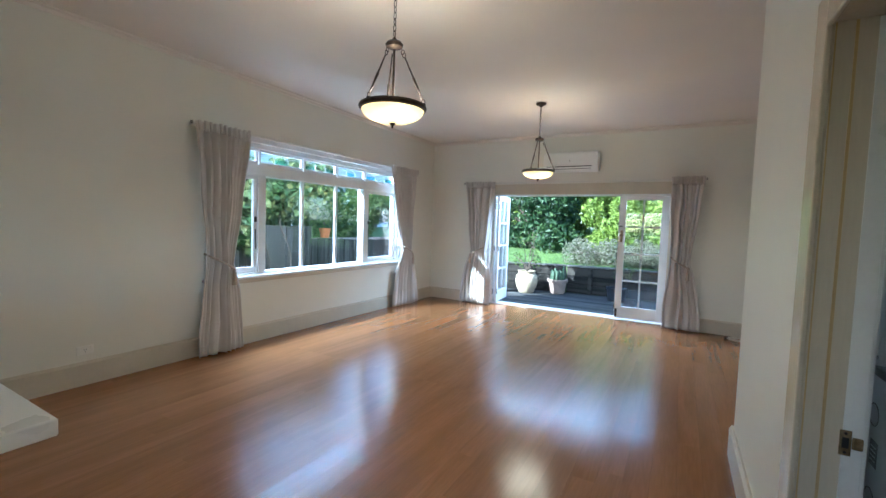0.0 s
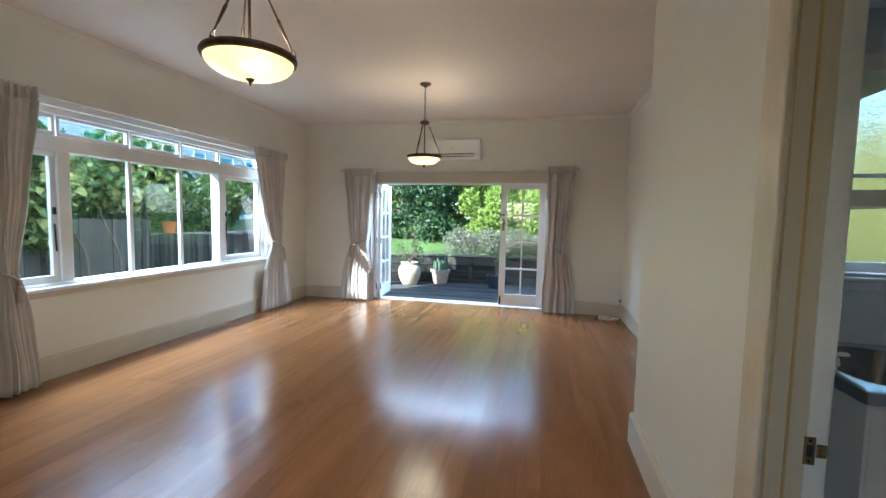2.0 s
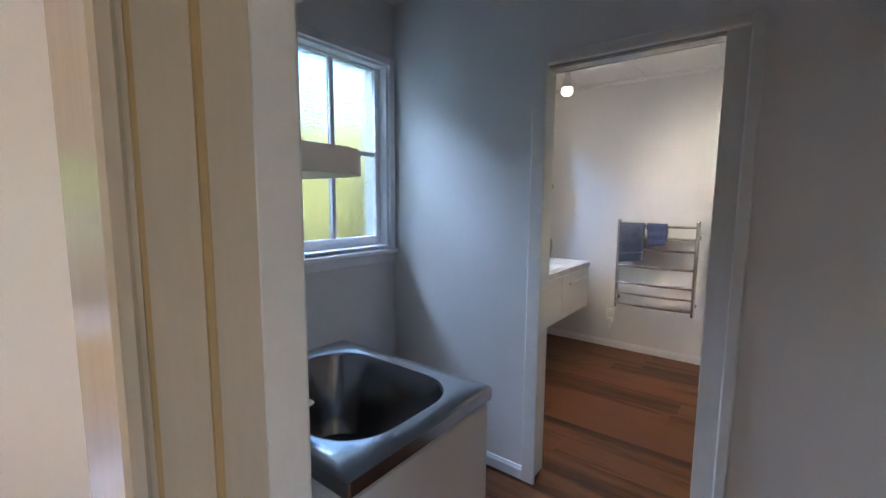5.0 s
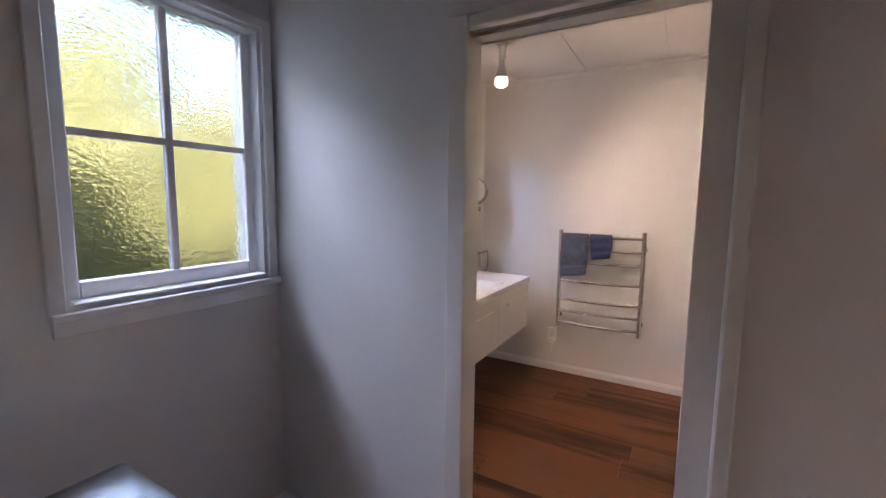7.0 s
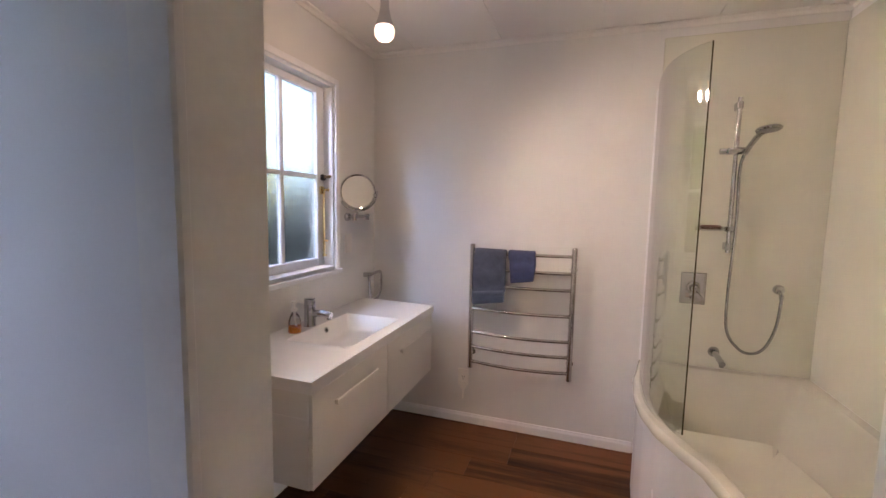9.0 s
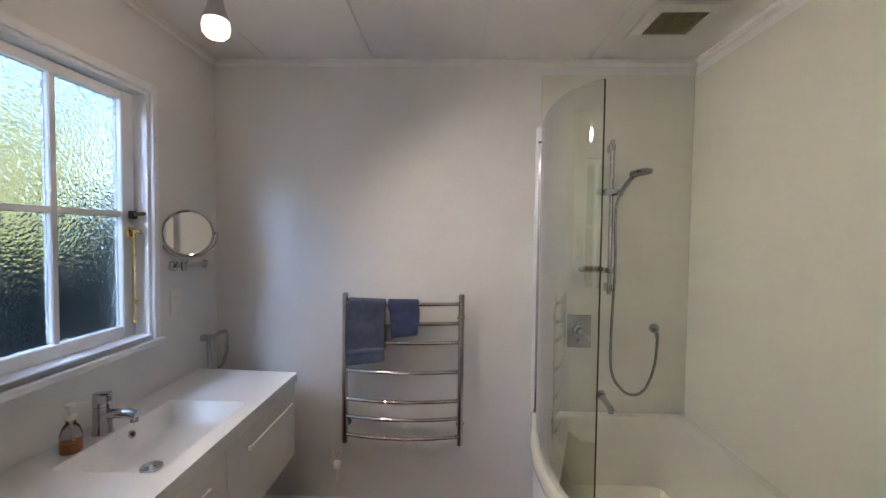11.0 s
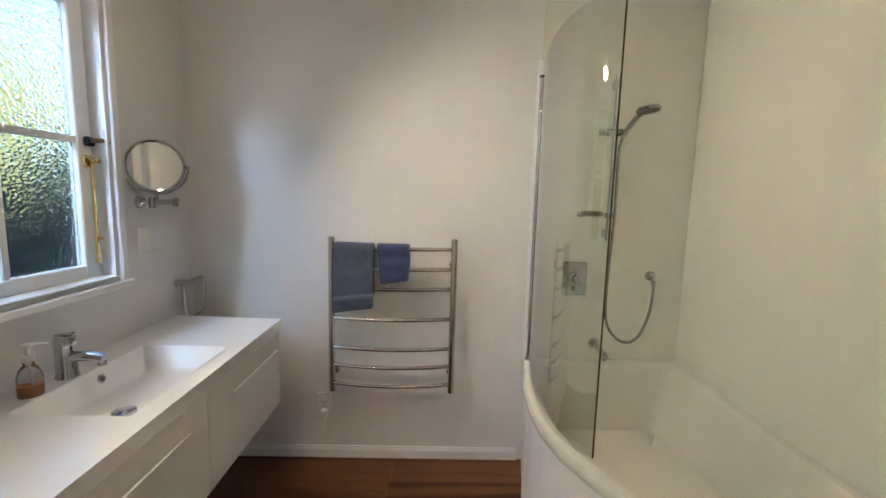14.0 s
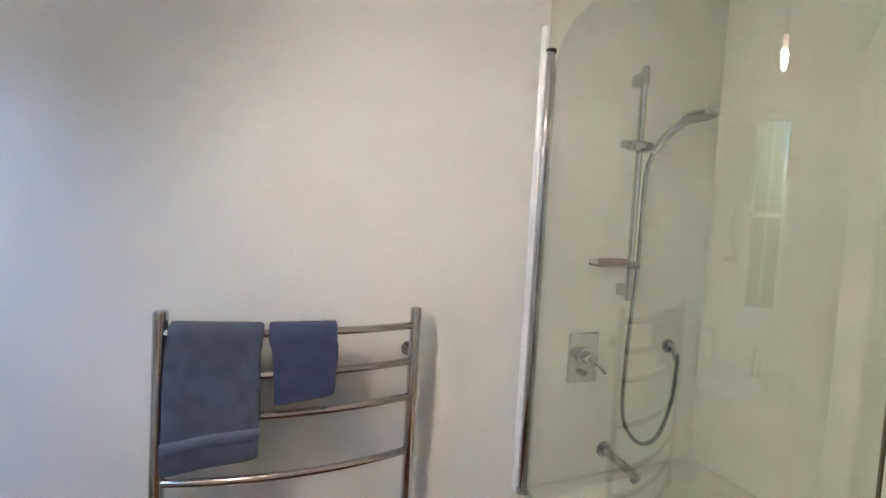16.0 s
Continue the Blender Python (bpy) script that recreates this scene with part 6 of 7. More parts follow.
def shower_mixer():
    xw = XRW - 0.011
    m = thing("shower_mixer", (xw, 1.297, 1.052), "square chrome shower mixer plate on the wall", "mixer")
    part("plate", boxes((-0.012, -0.0005, -0.064, 0.064, -0.09, 0.09), bevel=0.003), CHROME, m)
    part("knob", lathe(bmesh.new(), [(0, 0.055), (0.020, 0.053), (0.023, 0.045), (0.023, 0.012), (0.034, 0.010), (0.036, 0.0)], (-0.012, 0, 0.005), 24, (-1, 0, 0)), CHROME, m, smooth=True)
    part("lever", tube(bmesh.new(), [(-0.06, 0, 0.01), (-0.075, -0.02, -0.015), (-0.085, -0.035, -0.035)], 0.007, 10), CHROME, m)
    part("diverter", lathe(bmesh.new(), [(0, 0.03), (0.011, 0.028), (0.012, 0)], (-0.012, 0, -0.055), 16, (-1, 0, 0)), CHROME, m)
    return m


shower_mixer()


def bath_spout():
    s = thing("bath_spout", (XRW - 0.011, 1.168, 0.695), "chrome wall spout over the bath", "tap")
    part("flange", lathe(bmesh.new(), [(0, 0.012), (0.026, 0.010), (0.030, 0.0005)], (0, 0, 0), 22, (-1, 0, 0)), CHROME, s, smooth=True)
    part("spout", tube(bmesh.new(), [(-0.005, 0, 0), (-0.10, 0, -0.006), (-0.165, 0, -0.016)], 0.0155, 14), CHROME, s, smooth=True)
    part("aerator", lathe(bmesh.new(), [(0, 0), (0.011, 0), (0.011, 0.008), (0, 0.008)], (-0.152, 0, -0.036), 12), STEEL, s)
    return s


bath_spout()


def grab_rail():
    g = thing("grab_rail", (3.235, YS + 0.0105, 1.06), "white vertical grab rail on the bath wall", "grab rail")
    pts = curve_pts([(0, 0.01, 0.0), (0, 0.05, 0.004), (0, 0.065, 0.04), (0, 0.065, 0.30), (0, 0.065, 0.56), (0, 0.05, 0.596), (0, 0.01, 0.60)], 6)
    part("bar", tube(bmesh.new(), pts, 0.017, 14), PLASTIC, g, smooth=True)
    for z in (0, 0.6):
        f = part("flange", lathe(bmesh.new(), [(0, 0.012), (0.03, 0.010), (0.038, 0.0005)], (0, 0, z), 22, (0, 1, 0)), PLASTIC, g, smooth=True)
        part("screw_cap", lathe(bmesh.new(), [(0, 0.004), (0.006, 0.003), (0.006, 0)], (0.024, 0.010, z), 10, (0, 1, 0)), GREY_PLASTIC, f)
    return g


grab_rail()


def batten_bulb():
    b = thing("ceiling_bulb", (3.66, 2.815, ZB), "glowing reflector bulb in a batten holder on the ceiling", "ceiling lamp")
    part("batten_holder", lathe(bmesh.new(), [(0, 0), (0.042, 0), (0.042, -0.012), (0.03, -0.022), (0.022, -0.07), (0.025, -0.105), (0, -0.105)], sides=24), PLASTIC, b, smooth=True)
    part("bulb_neck", lathe(bmesh.new(), [(0.02, -0.1055), (0.021, -0.14), (0.030, -0.18), (0.041, -0.21), (0.042, -0.22)], sides=24), CHROME, b, smooth=True)
    part("bulb", lathe(bmesh.new(), [(0.0415, -0.2205), (0.046, -0.24), (0.043, -0.263), (0.03, -0.278), (0, -0.284)], sides=24), BULB_GLASS, b, "glowing bulb face", smooth=True)
    return b


batten_bulb()
spot_bulb("bath_bulb_light", (3.66, 2.815, ZB - 0.295), (3.5, 0.6, 0.55), 19.5, 0.045, (1, 0.74, 0.46), 145)
bulb_light("bath_bulb_glow", (3.66, 2.815, ZB - 0.305), 0.5, 0.04, (1, 0.70, 0.42))


def ceiling_vent():
    v = thing("ceiling_vent", (4.11, 1.04, ZB), "white ceiling extractor vent with a brown grille", "vent")
    part("frame", boxes((-0.16, -0.10, -0.16, 0.16, -0.018, -0.0005), (0.10, 0.16, -0.16, 0.16, -0.018, -0.0005), (-0.0995, 0.0995, -0.16, -0.10, -0.018, -0.0005), (-0.0995, 0.0995, 0.10, 0.16, -0.018, -0.0005), bevel=0.004), PLASTIC, v)
    part("backing", boxes((-0.0995, 0.0995, -0.0995, 0.0995, -0.006, -0.001)), OLD_BRASS, v, "dusty dark backing")
    m = mat("dusty_grille", (0.30, 0.25, 0.15), 0.7, var=0.2, scale=30, bump=0.3)
    for k in range(13):
        y = -0.093 + k * 0.0155
        part("slat", boxes((-0.099, 0.099, y - 0.004, y + 0.003, -0.014, -0.0065)), m, v)
    return v


ceiling_vent()


# ---- garden ----
def leaves(name, material, blobs, count, size, seed, parent=None, label="", flat=0.5, kind="", wide=0.42):
    """Many small leaves scattered over uneven blobs (x, y, z, rx, ry, rz), as one mesh."""
    rng = np.random.default_rng(seed)
    b = np.array(blobs, float)
    vol = b[:, 3] * b[:, 4] + b[:, 4] * b[:, 5] + b[:, 3] * b[:, 5]
    pick = rng.choice(len(b), count, p=vol / vol.sum())
    d = rng.normal(size=(count, 3))
    d /= np.linalg.norm(d, axis=1)[:, None]
    rad = 1 - 0.55 * rng.random(count) ** 2.2
    rad *= 1 + 0.16 * np.sin(d[:, 0] * 7 + pick) * np.sin(d[:, 2] * 9 + pick * 2)
    c = b[pick, :3] + d * b[pick, 3:] * rad[:, None]
    nrm = d * flat + rng.normal(size=(count, 3)) * 0.6 + np.array([0, 0, 0.25])
    nrm /= np.linalg.norm(nrm, axis=1)[:, None]
    u = np.cross(nrm, rng.normal(size=(count, 3)))
    u /= np.linalg.norm(u, axis=1)[:, None]
    v = np.cross(nrm, u)
    s = size * (0.55 + 0.9 * rng.random(count))[:, None]
    bend = nrm * s * 0.18
    if wide > 0.5:                            # broad leaves: blunt at the stalk, pointed at the tip
        p, q = -u * s * 0.45, u * s * 0.25
        rim = [c - u * s * 0.75, c + p - v * s * wide + bend, c + q - v * s * wide * 0.8 + bend, c + u * s, c + q + v * s * wide * 0.8 + bend, c + p + v * s * wide + bend]
    else:
        rim = [c - u * s, c - v * s * wide + bend, c + u * s, c + v * s * wide + bend]
    n = len(rim)
    pts = np.stack(rim, 1).reshape(-1, 3)
    faces = np.arange(count * n).reshape(-1, n)
    tri = np.concatenate([faces[:, [0, k, k + 1]] for k in range(1, n - 1)])
    me = bpy.data.meshes.new(name)
    me.from_pydata(pts.tolist(), [], tri.tolist())
    me.materials.append(material)
    o = new(name, me)
    if parent:
        o.parent = parent
        me.transform(Matrix.Translation(-parent.location))
    if label:
        tagged(o, label)
    return o


def bush(name, at, blobs, count, size, material, label, category, seed, trunk_h=0.4, limbs=6, trunk_r=0.06):
    t = thing(name, at, label, category)
    rnd = random.Random(seed)
    part("trunk", tube(bmesh.new(), curve_pts([(0, 0, 0), (0.03, 0.02, trunk_h * 0.5), (-0.02, 0.03, trunk_h)], 4), trunk_r, 10, radii=[trunk_r * (1.2 - 0.6 * k / 8) for k in range(9)]), BARK, t, smooth=True)
    for k in range(limbs):
        bx, by, bz = [p - q for p, q in zip(blobs[k % len(blobs)][:3], at)]
        j = lambda s: rnd.uniform(-s, s)
        part("limb", tube(bmesh.new(), [(0, 0, trunk_h * 0.75), (bx * 0.4 + j(0.1), by * 0.4 + j(0.1), trunk_h + (bz - trunk_h) * 0.5), (bx + j(0.3), by + j(0.3), bz + j(0.2))], trunk_r, 7, radii=[trunk_r * 0.6, trunk_r * 0.4, trunk_r * 0.12]), BARK, t)
    leaves("crown", material, blobs, count, size, seed, t)
    return t


def G(x, y):
    return ground_height(x, y)


def blob_field(x0, x1, y0, y1, z0, z1, n, r, seed):
    rnd = random.Random(seed)
    return [(rnd.uniform(x0, x1), rnd.uniform(y0, y1), rnd.uniform(z0, z1), r * rnd.uniform(0.7, 1.3), r * rnd.uniform(0.7, 1.3), r * rnd.uniform(0.6, 1.15)) for _ in range(n)]


# a dark camellia behind the lawn, with lime and mixed shrubs beside it
bush("camellia_tree", (-4.4, 14.2, G(-4.4, 14.2)), blob_field(-6.4, -3.0, 13.7, 14.9, 0.95, 4.4, 32, 0.75, 1), 26000, 0.085, LEAF_DARK, "large dark glossy-leaved tree behind the lawn", "tree", 21, 1.0, 9, 0.13)
bush("lime_shrub", (-1.2, 13.7, G(-1.2, 13.7)), blob_field(-2.3, 0.3, 13.3, 14.0, 0.9, 2.1, 26, 0.46, 2), 22000, 0.05, LEAF_LIME, "bright lime-green shrub in full sun", "shrub", 22, 0.5, 8, 0.06)
bush("lavender_hedge", (-0.6, 11.3, G(-0.6, 11.3)), [(-2.3 + 0.2 * k, 11.3 + 0.1 * math.sin(k * 2.3), 0.76 + 0.09 * math.sin(k * 1.7), 0.26, 0.28, 0.34) for k in range(20)], 22000, 0.026, LEAF_GREY, "low silvery flowering hedge along the lawn", "hedge", 23, 0.25, 9, 0.03)
bush("mixed_shrub", (0.6, 15.8, G(0.6, 15.8)), blob_field(-0.8, 2.6, 15.2, 16.6, 1.2, 3.4, 16, 0.7, 4), 10000, 0.07, LEAF_MID, "tall mid-green shrub at the garden's end", "shrub", 24, 0.7, 7, 0.08)
bush("garden_tree", (-1.5, 18.0, G(-1.5, 18)), blob_field(-5.0, 4.0, 17.0, 19.2, 1.2, 5.5, 40, 1.1, 5), 30000, 0.13, LEAF_LIME, "tall sunlit tree at the back of the garden", "tree", 25, 2.0, 10, 0.18)
bush("back_tree", (-8.5, 19.0, G(-8.5, 19)), blob_field(-12.5, -5.0, 17.5, 21.5, 2.0, 7.5, 24, 1.4, 6), 14000, 0.14, LEAF_MID, "tall green tree behind the fence line", "tree", 26, 2.2, 10, 0.18)
bush("side_tree", (6.0, 18.0, G(6, 18)), blob_field(3.0, 10.0, 16.5, 20.0, 1.2, 6.0, 18, 1.4, 7), 9000, 0.15, LEAF_MID, "broad green tree beyond the lawn", "tree", 27, 1.8, 8, 0.16)
# Added pale crown brightens the bathroom's upper panes by its leaf colour.
bush("side_tree_pale", (5.5, 8.6, -0.22), blob_field(2.4, 9.0, 8.0, 9.4, 0.8, 3.8, 26, 0.8, 10), 9000, 0.11, LEAF_SUN_TINT, "pale yellow-green tree beside the house, sun glow put into its colour", "tree", 30, 1.2, 8, 0.1)
# plants added outside the wet rooms' windows to tone their panes
bush("side_hedge", (3.0, 7.8, -0.22), blob_field(1.2, 6.6, 7.4, 8.4, 0.1, 2.0, 46, 0.6, 8), 20000, 0.09, LEAF_SUN_TINT, "yellow-green hedge outside the laundry, sun glow put into its colour", "hedge", 28, 0.6, 8, 0.07)
# Added shrub stands in for the darkness in the bathroom's lower panes.
bush("added_pane_shrub", (5.4, 5.4, -0.22), blob_field(4.2, 7.2, 5.0, 5.9, 0.0, 1.6, 22, 0.5, 9), 9000, 0.09, LEAF_PAINTED_SHADE, "made-up blue-grey shrub that darkens the bathroom's lower panes", "shrub", 29, 0.5, 6, 0.06)


def retaining_wall():
    """Stacked sleepers in two runs, posts in front, at the edge of the paved court."""
    w = thing("retaining_wall", (-1.0, 10.35, -0.12), "weathered timber sleeper retaining wall below the lawn", "retaining wall")
    ox, oy, oz = -1.0, 10.35, -0.12
    for x0, y0, x1, y1 in ((-2.2, 10.33, 3.6, 10.33), (-6.2, 9.06, -2.21, 10.33)):
        L = math.hypot(x1 - x0, y1 - y0)
        a = math.atan2(y1 - y0, x1 - x0)
        for k in range(3):
            cut = L * (0.52 if k % 2 else 0.66)
            for u0, u1 in ((0, cut - 0.004), (cut + 0.004, L)):
                m = Matrix.Translation((x0 - ox, y0 - oy, 0)) @ Matrix.Rotation(a, 4, "Z")
                bm = boxes((u0, u1, 0, 0.09, k * 0.205 + 0.002, k * 0.205 + 0.20), bevel=0.008)
                bm.transform(m)
                part("sleeper", bm, SLEEPER, w)
        bm = boxes((0, L, -0.03, 0.14, 0.618, 0.655), bevel=0.006)
        bm.transform(Matrix.Translation((x0 - ox, y0 - oy, 0)) @ Matrix.Rotation(a, 4, "Z"))
        part("capping", bm, CAPPING, w, "paler grey capping board")
        u = 0.5
        while u < L - 0.2:
            bm = boxes((u, u + 0.09, -0.075, -0.001, 0.001, 0.60), bevel=0.006)
            bm.transform(Matrix.Translation((x0 - ox, y0 - oy, 0)) @ Matrix.Rotation(a, 4, "Z"))
            part("post", bm, SLEEPER, w)
            u += 1.7
    return w


retaining_wall()


def pot(name, at, profile, material, label, soil_r, soil_z):
    p = thing(name, at, label, "plant pot")
    part("pot", lathe(bmesh.new(), profile, sides=32), material, p, smooth=True)
    part("soil", lathe(bmesh.new(), [(0, soil_z + 0.01), (soil_r * 0.6, soil_z + 0.012), (soil_r, soil_z)], sides=20), SOIL, p)
    return p


DZ = -0.12
urn = pot("rose_urn", (-2.95, 9.62, DZ), [(0, 0.002), (0.15, 0.002), (0.17, 0.02), (0.23, 0.16), (0.255, 0.28), (0.235, 0.40), (0.18, 0.455), (0.20, 0.50), (0.205, 0.515), (0.18, 0.51), (0.16, 0.45), (0.0, 0.44)], CREAM_POT, "rounded cream stoneware urn with a leggy rose", 0.165, 0.45)
rnd = random.Random(12)
tips = []
for k in range(9):
    a = rnd.uniform(0, 6.28)
    r1, r2, h = rnd.uniform(0.03, 0.12), rnd.uniform(0.12, 0.42), rnd.uniform(0.75, 1.55)
    part("stem", tube(bmesh.new(), curve_pts([(0, 0, 0.45), (r1 * math.cos(a), r1 * math.sin(a), 0.45 + 0.5 * (h - 0.45)), (r2 * math.cos(a + 0.3), r2 * math.sin(a + 0.3), h)], 4), 0.007, 6), BARK, urn)
    tips.append((-2.95 + r2 * 0.8 * math.cos(a + 0.3), 9.62 + r2 * 0.8 * math.sin(a + 0.3), DZ + h * 0.9, 0.13, 0.13, 0.16))
leaves("foliage", LEAF_MID, tips, 420, 0.03, 31, urn)
tp = pot("cactus_pot", (-2.33, 10.02, DZ), [(0, 0.002), (0.15, 0.002), (0.165, 0.02), (0.205, 0.27), (0.23, 0.275), (0.235, 0.33), (0.205, 0.333), (0.19, 0.29), (0, 0.28)], TERRACOTTA, "faded pink terracotta pot with stubby upright succulents", 0.19, 0.285)
for k in range(15):
    a, r = rnd.uniform(0, 6.28), 0.15 * math.sqrt(rnd.random())
    h = rnd.uniform(0.16, 0.36)
    x, y = r * math.cos(a), r * math.sin(a)
    part("succulent_stem", lathe(bmesh.new(), [(0.03, 0.27), (0.036, 0.30), (0.034, 0.28 + h * 0.8), (0.022, 0.28 + h), (0, 0.285 + h)], (x, y, 0), 9), CACTUS, tp, smooth=True)
bp = pot("black_planter", (-1.02, 9.82, DZ), [(0, 0.002), (0.16, 0.002), (0.17, 0.01), (0.20, 0.26), (0.215, 0.262), (0.215, 0.29), (0.195, 0.29), (0.185, 0.25), (0, 0.245)], BLACK_POT, "black plastic planter with a thin bare plant", 0.185, 0.25)
tw = []
for k in range(8):
    a, h, r = rnd.uniform(0, 6.28), rnd.uniform(0.5, 0.95), rnd.uniform(0.05, 0.28)
    part("stem", tube(bmesh.new(), curve_pts([(0, 0, 0.25), (0.4 * r * math.cos(a), 0.4 * r * math.sin(a), 0.25 + h * 0.4), (r * math.cos(a), r * math.sin(a), h)], 4), 0.005, 6), BARK, bp)
    tw.append((-1.02 + r * math.cos(a), 9.82 + r * math.sin(a), DZ + h * 0.9, 0.07, 0.07, 0.1))
leaves("foliage", LEAF_MID, tw, 160, 0.028, 33, bp)
sb = pot("stone_pot", (-3.50, 9.42, DZ), [(0, 0.002), (0.11, 0.002), (0.13, 0.02), (0.16, 0.22), (0.17, 0.25), (0.15, 0.25), (0.14, 0.21), (0, 0.2)], STONE, "small pale stone pot by the wall", 0.14, 0.21)
leaves("foliage", LEAF_MID, [(-3.50, 9.42, DZ + 0.33, 0.15, 0.15, 0.12)], 180, 0.035, 34, sb)


def fence():
    """A dark paling fence beyond the window, lower past the corner."""
    f = thing("paling_fence", (-6.1, 6.0, -0.22), "dark stained paling fence overgrown with a vine", "fence")
    oy, oz = 6.0, -0.22
    rnd = random.Random(3)
    y = 1.6
    me = {}
    while y < 13.4:
        hi = 1.50 if y < 5.9 else 1.27 - 0.03 * (y - 5.9)
        bm = boxes((0, 0.02, 0, 0.146, 0.0, hi + rnd.uniform(-0.012, 0.012)))
        bm.transform(Matrix.Translation((rnd.uniform(-0.004, 0.004), y - oy, 0)) @ Matrix.Rotation(rnd.uniform(-0.008, 0.008), 4, "X"))
        part("paling", bm, FENCE, f)
        y += 0.152
    for z, y0, y1 in ((0.35, 1.6, 13.4), (0.90, 1.6, 13.4), (1.38, 1.6, 5.9)):
        part("rail", boxes((-0.052, -0.006, y0 - oy, y1 - oy, z, z + 0.09)), FENCE, f)
    y = 1.8
    while y < 13.4:
        part("post", boxes((-0.15, -0.056, y - oy, y - oy + 0.09, 0, 1.46 if y < 5.8 else 1.02)), FENCE, f)
        y += 2.3
    return f


fence()
vine = thing("climbing_vine", (-6.05, 5.0, -0.22), "thick green climbing vine hanging over the fence", "vine")
vb = blob_field(-6.35, -5.98, 2.0, 6.4, 1.66, 2.36, 64, 0.29, 41) + [(-5.97, 4.5, 1.30, 0.14, 0.32, 0.45), (-5.96, 4.62, 0.98, 0.10, 0.16, 0.2), (-5.97, 4.05, 1.35, 0.12, 0.4, 0.35), (-5.97, 5.45, 1.60, 0.12, 0.35, 0.2)]
for k in range(7):
    y0 = -2.4 + k * 0.45
    part("vine_stem", tube(bmesh.new(), curve_pts([(0.03, y0, 0.02), (0.04, y0 + 0.15, 0.9), (0.03, y0 - 0.1, 1.6), (-0.05, y0 + 0.1, 2.2)], 4), 0.012, 6), BARK, vine)
leaves("foliage", LEAF_VINE, vb, 15000, 0.062, 42, vine, flat=0.9, wide=0.75)
bush("fence_shrub", (-8.2, 8.8, -0.22), blob_field(-9.0, -7.7, 5.6, 11.5, 0.9, 2.5, 40, 0.5, 43), 20000, 0.075, LEAF_MID, "sunlit shrubs beyond the fence", "shrub", 44, 0.8, 7, 0.07)


def stone_edge():
    s = thing("stone_edging", (-7.0, 9.0, -0.22), "low wall of pale garden stones past the fence", "stone wall")
    rnd = random.Random(9)
    for row in range(4):
        y = -2.9 + 0.12 * row
        while y < 3.2:
            w = rnd.uniform(0.22, 0.42)
            bm = boxes((-0.14, 0.14, y, y + w - 0.015, 0.55 + row * 0.17, 0.55 + row * 0.17 + 0.155), bevel=0.03)
            for v in bm.verts:
                v.co += Vector((rnd.uniform(-1, 1), rnd.uniform(-1, 1), rnd.uniform(-1, 1))) * 0.012
            part("stone", bm, STONE, s)
            y += w
    part("footing", boxes((-0.15, 0.12, -2.9, 3.3, 0, 0.545)), STONE, s)
    return s


stone_edge()
op = pot("orange_pot", (-7.0, 7.25, 1.0), [(0, 0.002), (0.09, 0.002), (0.13, 0.20), (0.14, 0.22), (0.12, 0.22), (0.11, 0.18), (0, 0.17)], mat("orange_terracotta", (0.55, 0.16, 0.05), 0.7, var=0.1, bump=0.2), "small orange terracotta pot on the stones", 0.11, 0.18)


def house(name, at, sx, sy, h, ridge, wall_mat, label, windows):
    """A neighbouring house: weatherboards, gabled roof and windows on the side that faces the garden."""
    x, y = at
    hs = thing(name, (x, y, -0.22), label, "house")
    part("wall", boxes((-sx / 2, sx / 2, -sy / 2, sy / 2, 0, h)), wall_mat, hs)
    z = 0.1
    bm = bmesh.new()
    while z < h - 0.2:
        box(bm, sx / 2 + 0.001, sx / 2 + 0.022, -sy / 2, sy / 2, z, z + 0.165)
        z += 0.18
    part("weatherboards", bm, wall_mat, hs)
    bm = bmesh.new()
    e = 0.5
    pr = [(-sx / 2 - e, h), (sx / 2 + e, h), (0, h + ridge)]
    a = [bm.verts.new((u, -sy / 2 - e, v)) for u, v in pr]
    b = [bm.verts.new((u, sy / 2 + e, v)) for u, v in pr]
    bm.faces.new(a[::-1])
    bm.faces.new(b)
    for i in range(3):
        j = (i + 1) % 3
        bm.faces.new((a[i], a[j], b[j], b[i]))
    part("roof", bm, ROOF_MAT, hs)
    for wy, wz in windows:
        fr = part("window", boxes((sx / 2 + 0.024, sx / 2 + 0.06, wy - 0.6, wy - 0.52, wz, wz + 1.2), (sx / 2 + 0.024, sx / 2 + 0.06, wy + 0.52, wy + 0.6, wz, wz + 1.2), (sx / 2 + 0.024, sx / 2 + 0.06, wy - 0.519, wy + 0.519, wz, wz + 0.08), (sx / 2 + 0.024, sx / 2 + 0.06, wy - 0.519, wy + 0.519, wz + 1.12, wz + 1.2)), WHITE_WOOD, hs)
        # Near-black pane paints in the unlit room behind the glass.
        part("pane", boxes((sx / 2 + 0.024, sx / 2 + 0.03, wy - 0.519, wy + 0.519, wz + 0.081, wz + 1.119)), GAP_SHADE, fr)
    return hs


# First house is unseen, added to keep sun off most of the window.
house("sun_blocking_house", (-12.0, -7.0), 8.0, 9.4, 6.6, 1.8, OUTER, "tall cream weatherboard house, added unseen to block the sun", [(-2.5, 1.0), (1.5, 1.0), (-2.5, 4.0), (1.5, 4.0)])
house("blue_house", (-17.5, 14.0), 6.0, 11.0, 5.2, 1.6, BOARD_BLUE, "pale blue weatherboard house beyond the fence", [(-4.0, 0.9), (-2.2, 0.9), (0.0, 0.9), (2.0, 0.9), (4.0, 0.9)])

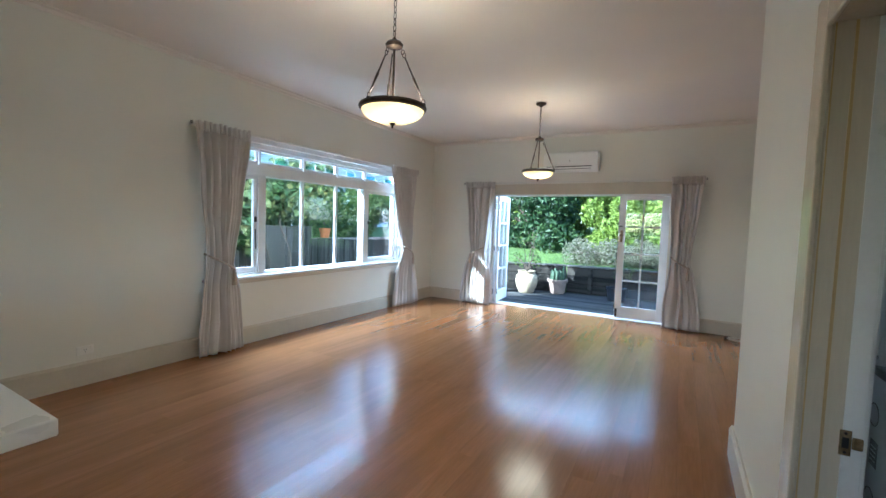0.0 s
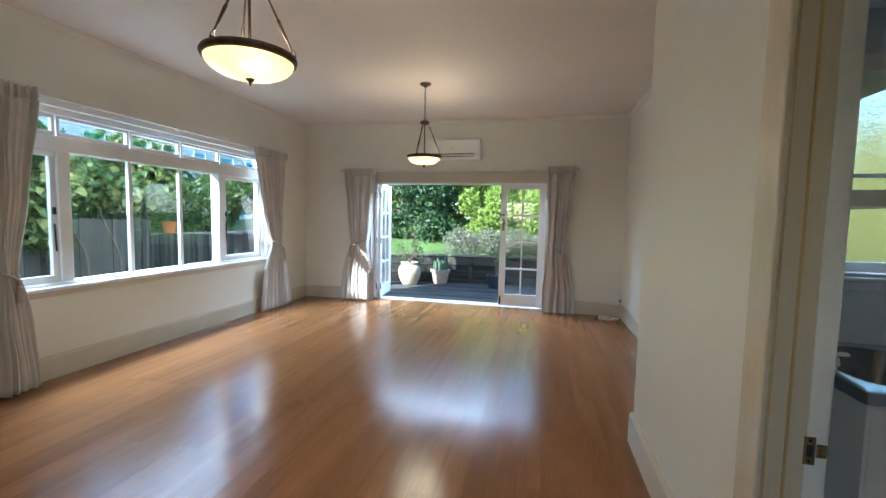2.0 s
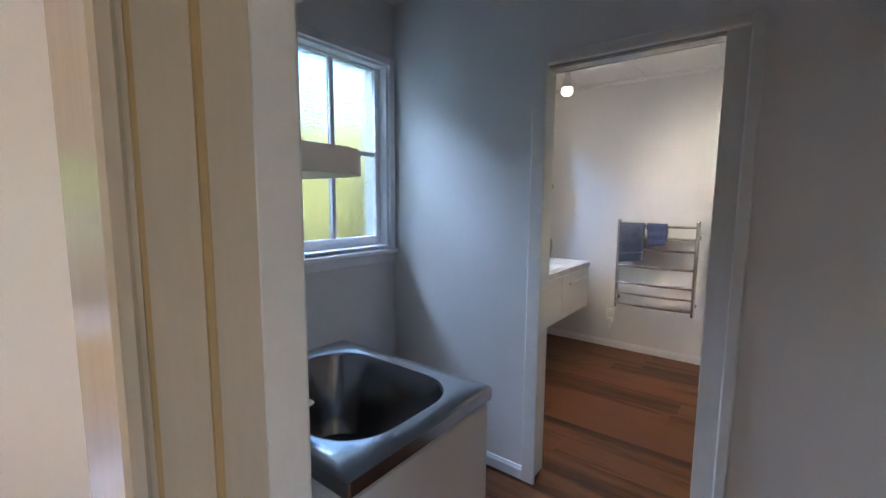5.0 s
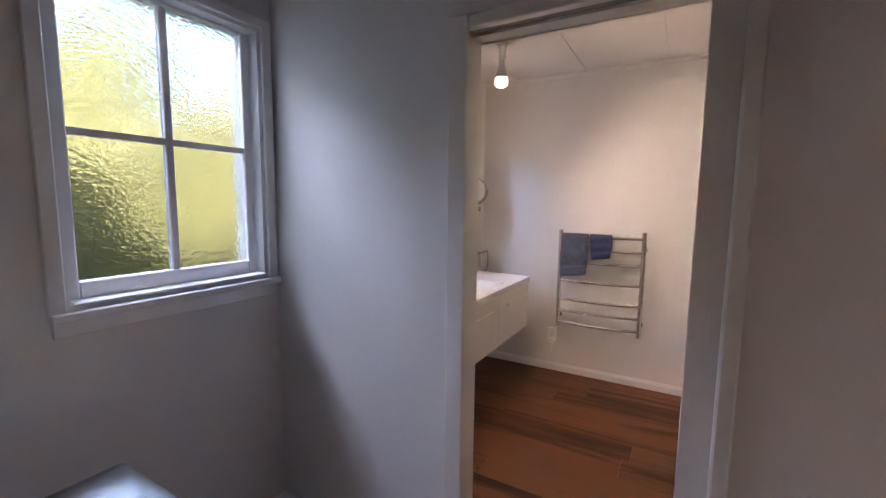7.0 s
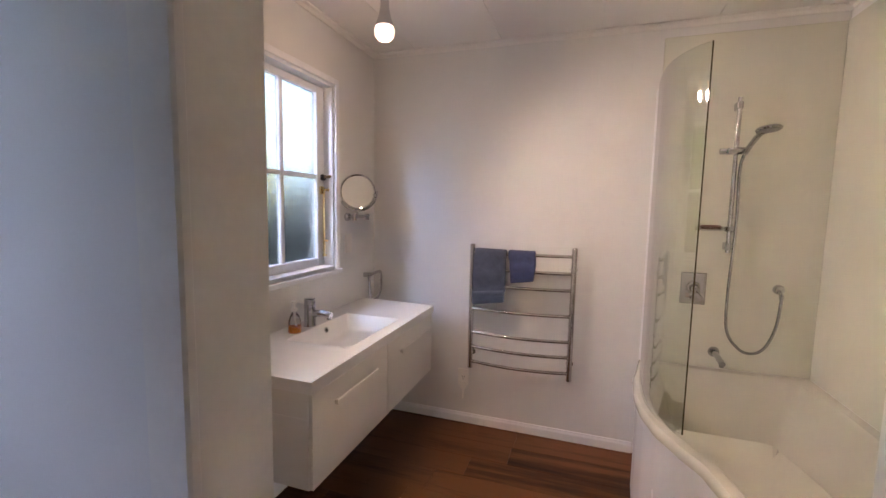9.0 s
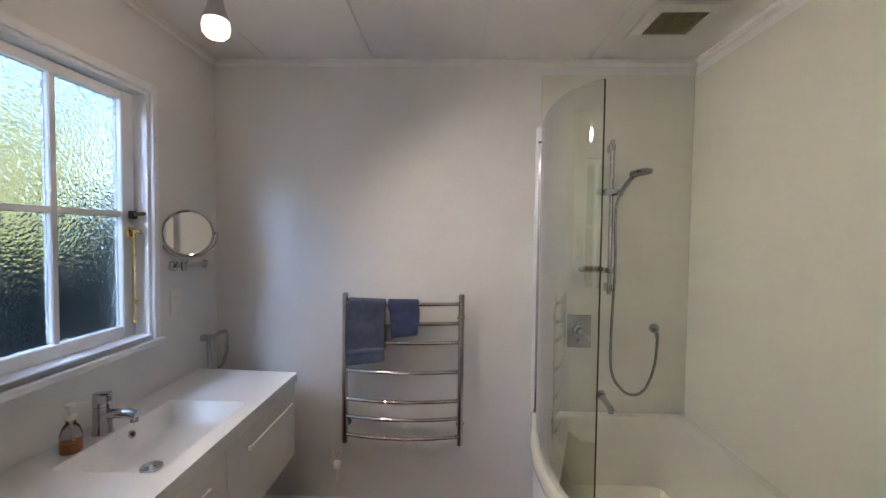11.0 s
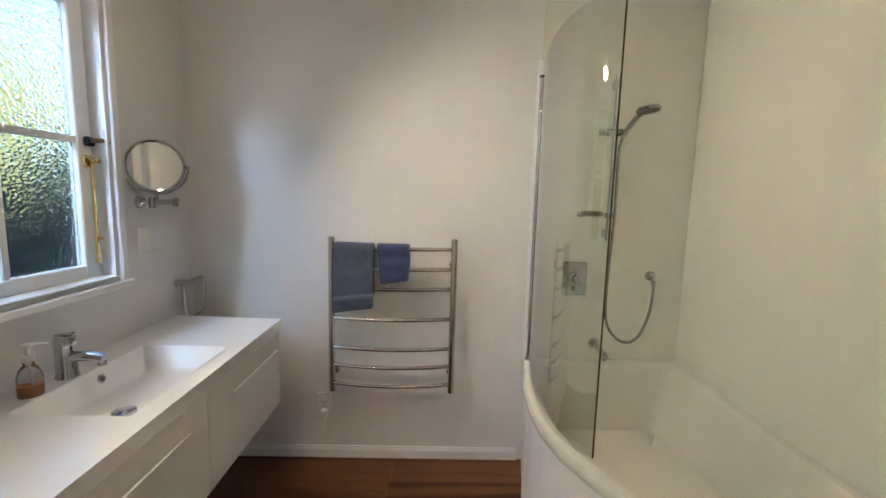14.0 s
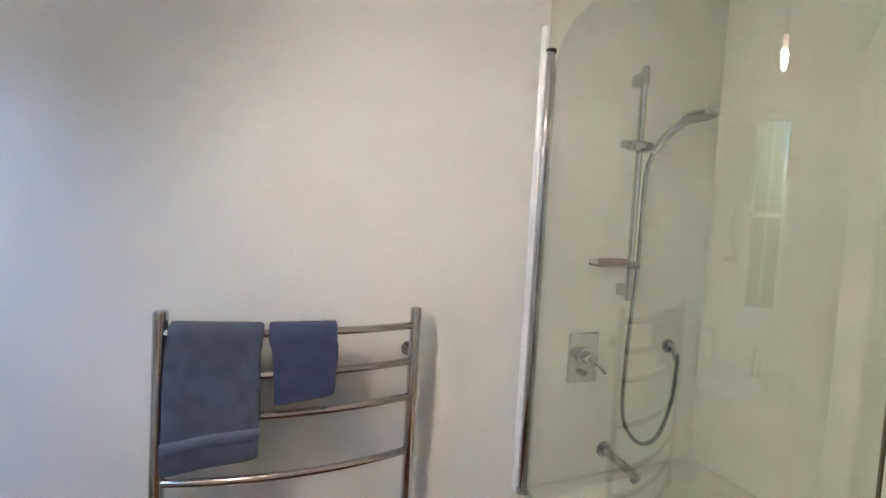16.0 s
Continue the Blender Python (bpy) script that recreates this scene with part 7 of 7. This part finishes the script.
# ---- grass at the lawn's edge ----
def grass_edge():
    rng = np.random.default_rng(77)
    n = 9000
    x = rng.uniform(-6.0, 3.5, n)
    edge = np.where(x > -2.0, 10.47, 10.70 + (x + 2.2) * 0.32)
    y = edge + 0.02 + rng.random(n) ** 1.6 * 3.0
    z = 0.46 + np.minimum(0.9, (y - edge) * 0.055) - 0.02
    h = rng.uniform(0.04, 0.10, n)
    a = rng.uniform(0, 6.28, n)
    w = 0.006
    lean = rng.normal(0, 0.02, (n, 2))
    p0 = np.stack([x - w * np.cos(a), y - w * np.sin(a), z], 1)
    p1 = np.stack([x + w * np.cos(a), y + w * np.sin(a), z], 1)
    p2 = np.stack([x + lean[:, 0], y + lean[:, 1], z + h], 1)
    pts = np.stack([p0, p1, p2], 1).reshape(-1, 3)
    me = bpy.data.meshes.new("grass")
    me.from_pydata(pts.tolist(), [], np.arange(n * 3).reshape(-1, 3).tolist())
    me.materials.append(BLADE)
    return tagged(new("grass", me), "short sunlit grass along the lawn's edge", "grass", kind="stuff")


grass_edge()


# ---- boards ----
def boards(name, label, regions, width, length, thick, gap, along, material, ztop, seed, bevel=0.0015, stagger=None):
    """A floor of separate boards. regions: (x0, x1, y0, y1); boards run along y or x."""
    rnd = random.Random(seed)
    x0, x1 = min(r[0] for r in regions), max(r[1] for r in regions)
    y0, y1 = min(r[2] for r in regions), max(r[3] for r in regions)
    fl = thing(name, ((x0 + x1) / 2, (y0 + y1) / 2, ztop), label, "floor", kind="structure")
    ox, oy = (x0 + x1) / 2, (y0 + y1) / 2
    part("subfloor", boxes(*[(r[0] - ox, r[1] - ox, r[2] - oy, r[3] - oy, -thick - 0.03, -thick - 0.001) for r in regions]), GAP_SHADE, fl)
    cache = {}
    end = gap / 2 if bevel else 0.0
    for rx0, rx1, ry0, ry1 in regions:
        s0, s1, l0, l1 = (rx0, rx1, ry0, ry1) if along == "y" else (ry0, ry1, rx0, rx1)
        s, row = s0, 0
        while s < s1 - 0.004:
            w = min(width, s1 - s)
            u = l0
            first = length * (0.25 + 0.75 * rnd.random())
            while u < l1 - 0.004:
                d = min(first if u == l0 else length, l1 - u)
                key = (round(w, 3), round(d, 3))
                if key not in cache:
                    bm = boxes((-w / 2 + gap / 2, w / 2 - gap / 2, -d / 2 + end, d / 2 - end, -thick, 0) if along == "y" else (-d / 2 + end, d / 2 - end, -w / 2 + gap / 2, w / 2 - gap / 2, -thick, 0), bevel=bevel)
                    cache[key] = mesh_of("board", bm, material)
                o = new("board", cache[key])
                o.parent = fl
                o.location = (s + w / 2 - ox, u + d / 2 - oy, 0) if along == "y" else (u + d / 2 - ox, s + w / 2 - oy, 0)
                u += d
            s += w
    return fl


boards("floor_living", "glossy orange-brown varnished timber floorboards", [(XL, XP + 0.075, YBACK, YP), (XL, XR, YP, YB + 0.16)], 0.132, 3.3, 0.02, 0.0005, "y", WOOD, 0.0, 1, 0.0)
boards("floor_bathroom", "dark oak vinyl plank floor of laundry and bathroom", [(XP + 0.075, XRW, YS, YN)], 0.18, 1.22, 0.008, 0.0008, "y", VINYL, 0.0, 2, 0.0006)
boards("deck", "dark weathered timber deck outside the garden doors", [(-6.0, 3.6, YB + 0.37, 10.33)], 0.14, 3.6, 0.03, 0.006, "x", DECK, -0.12, 3, 0.004)
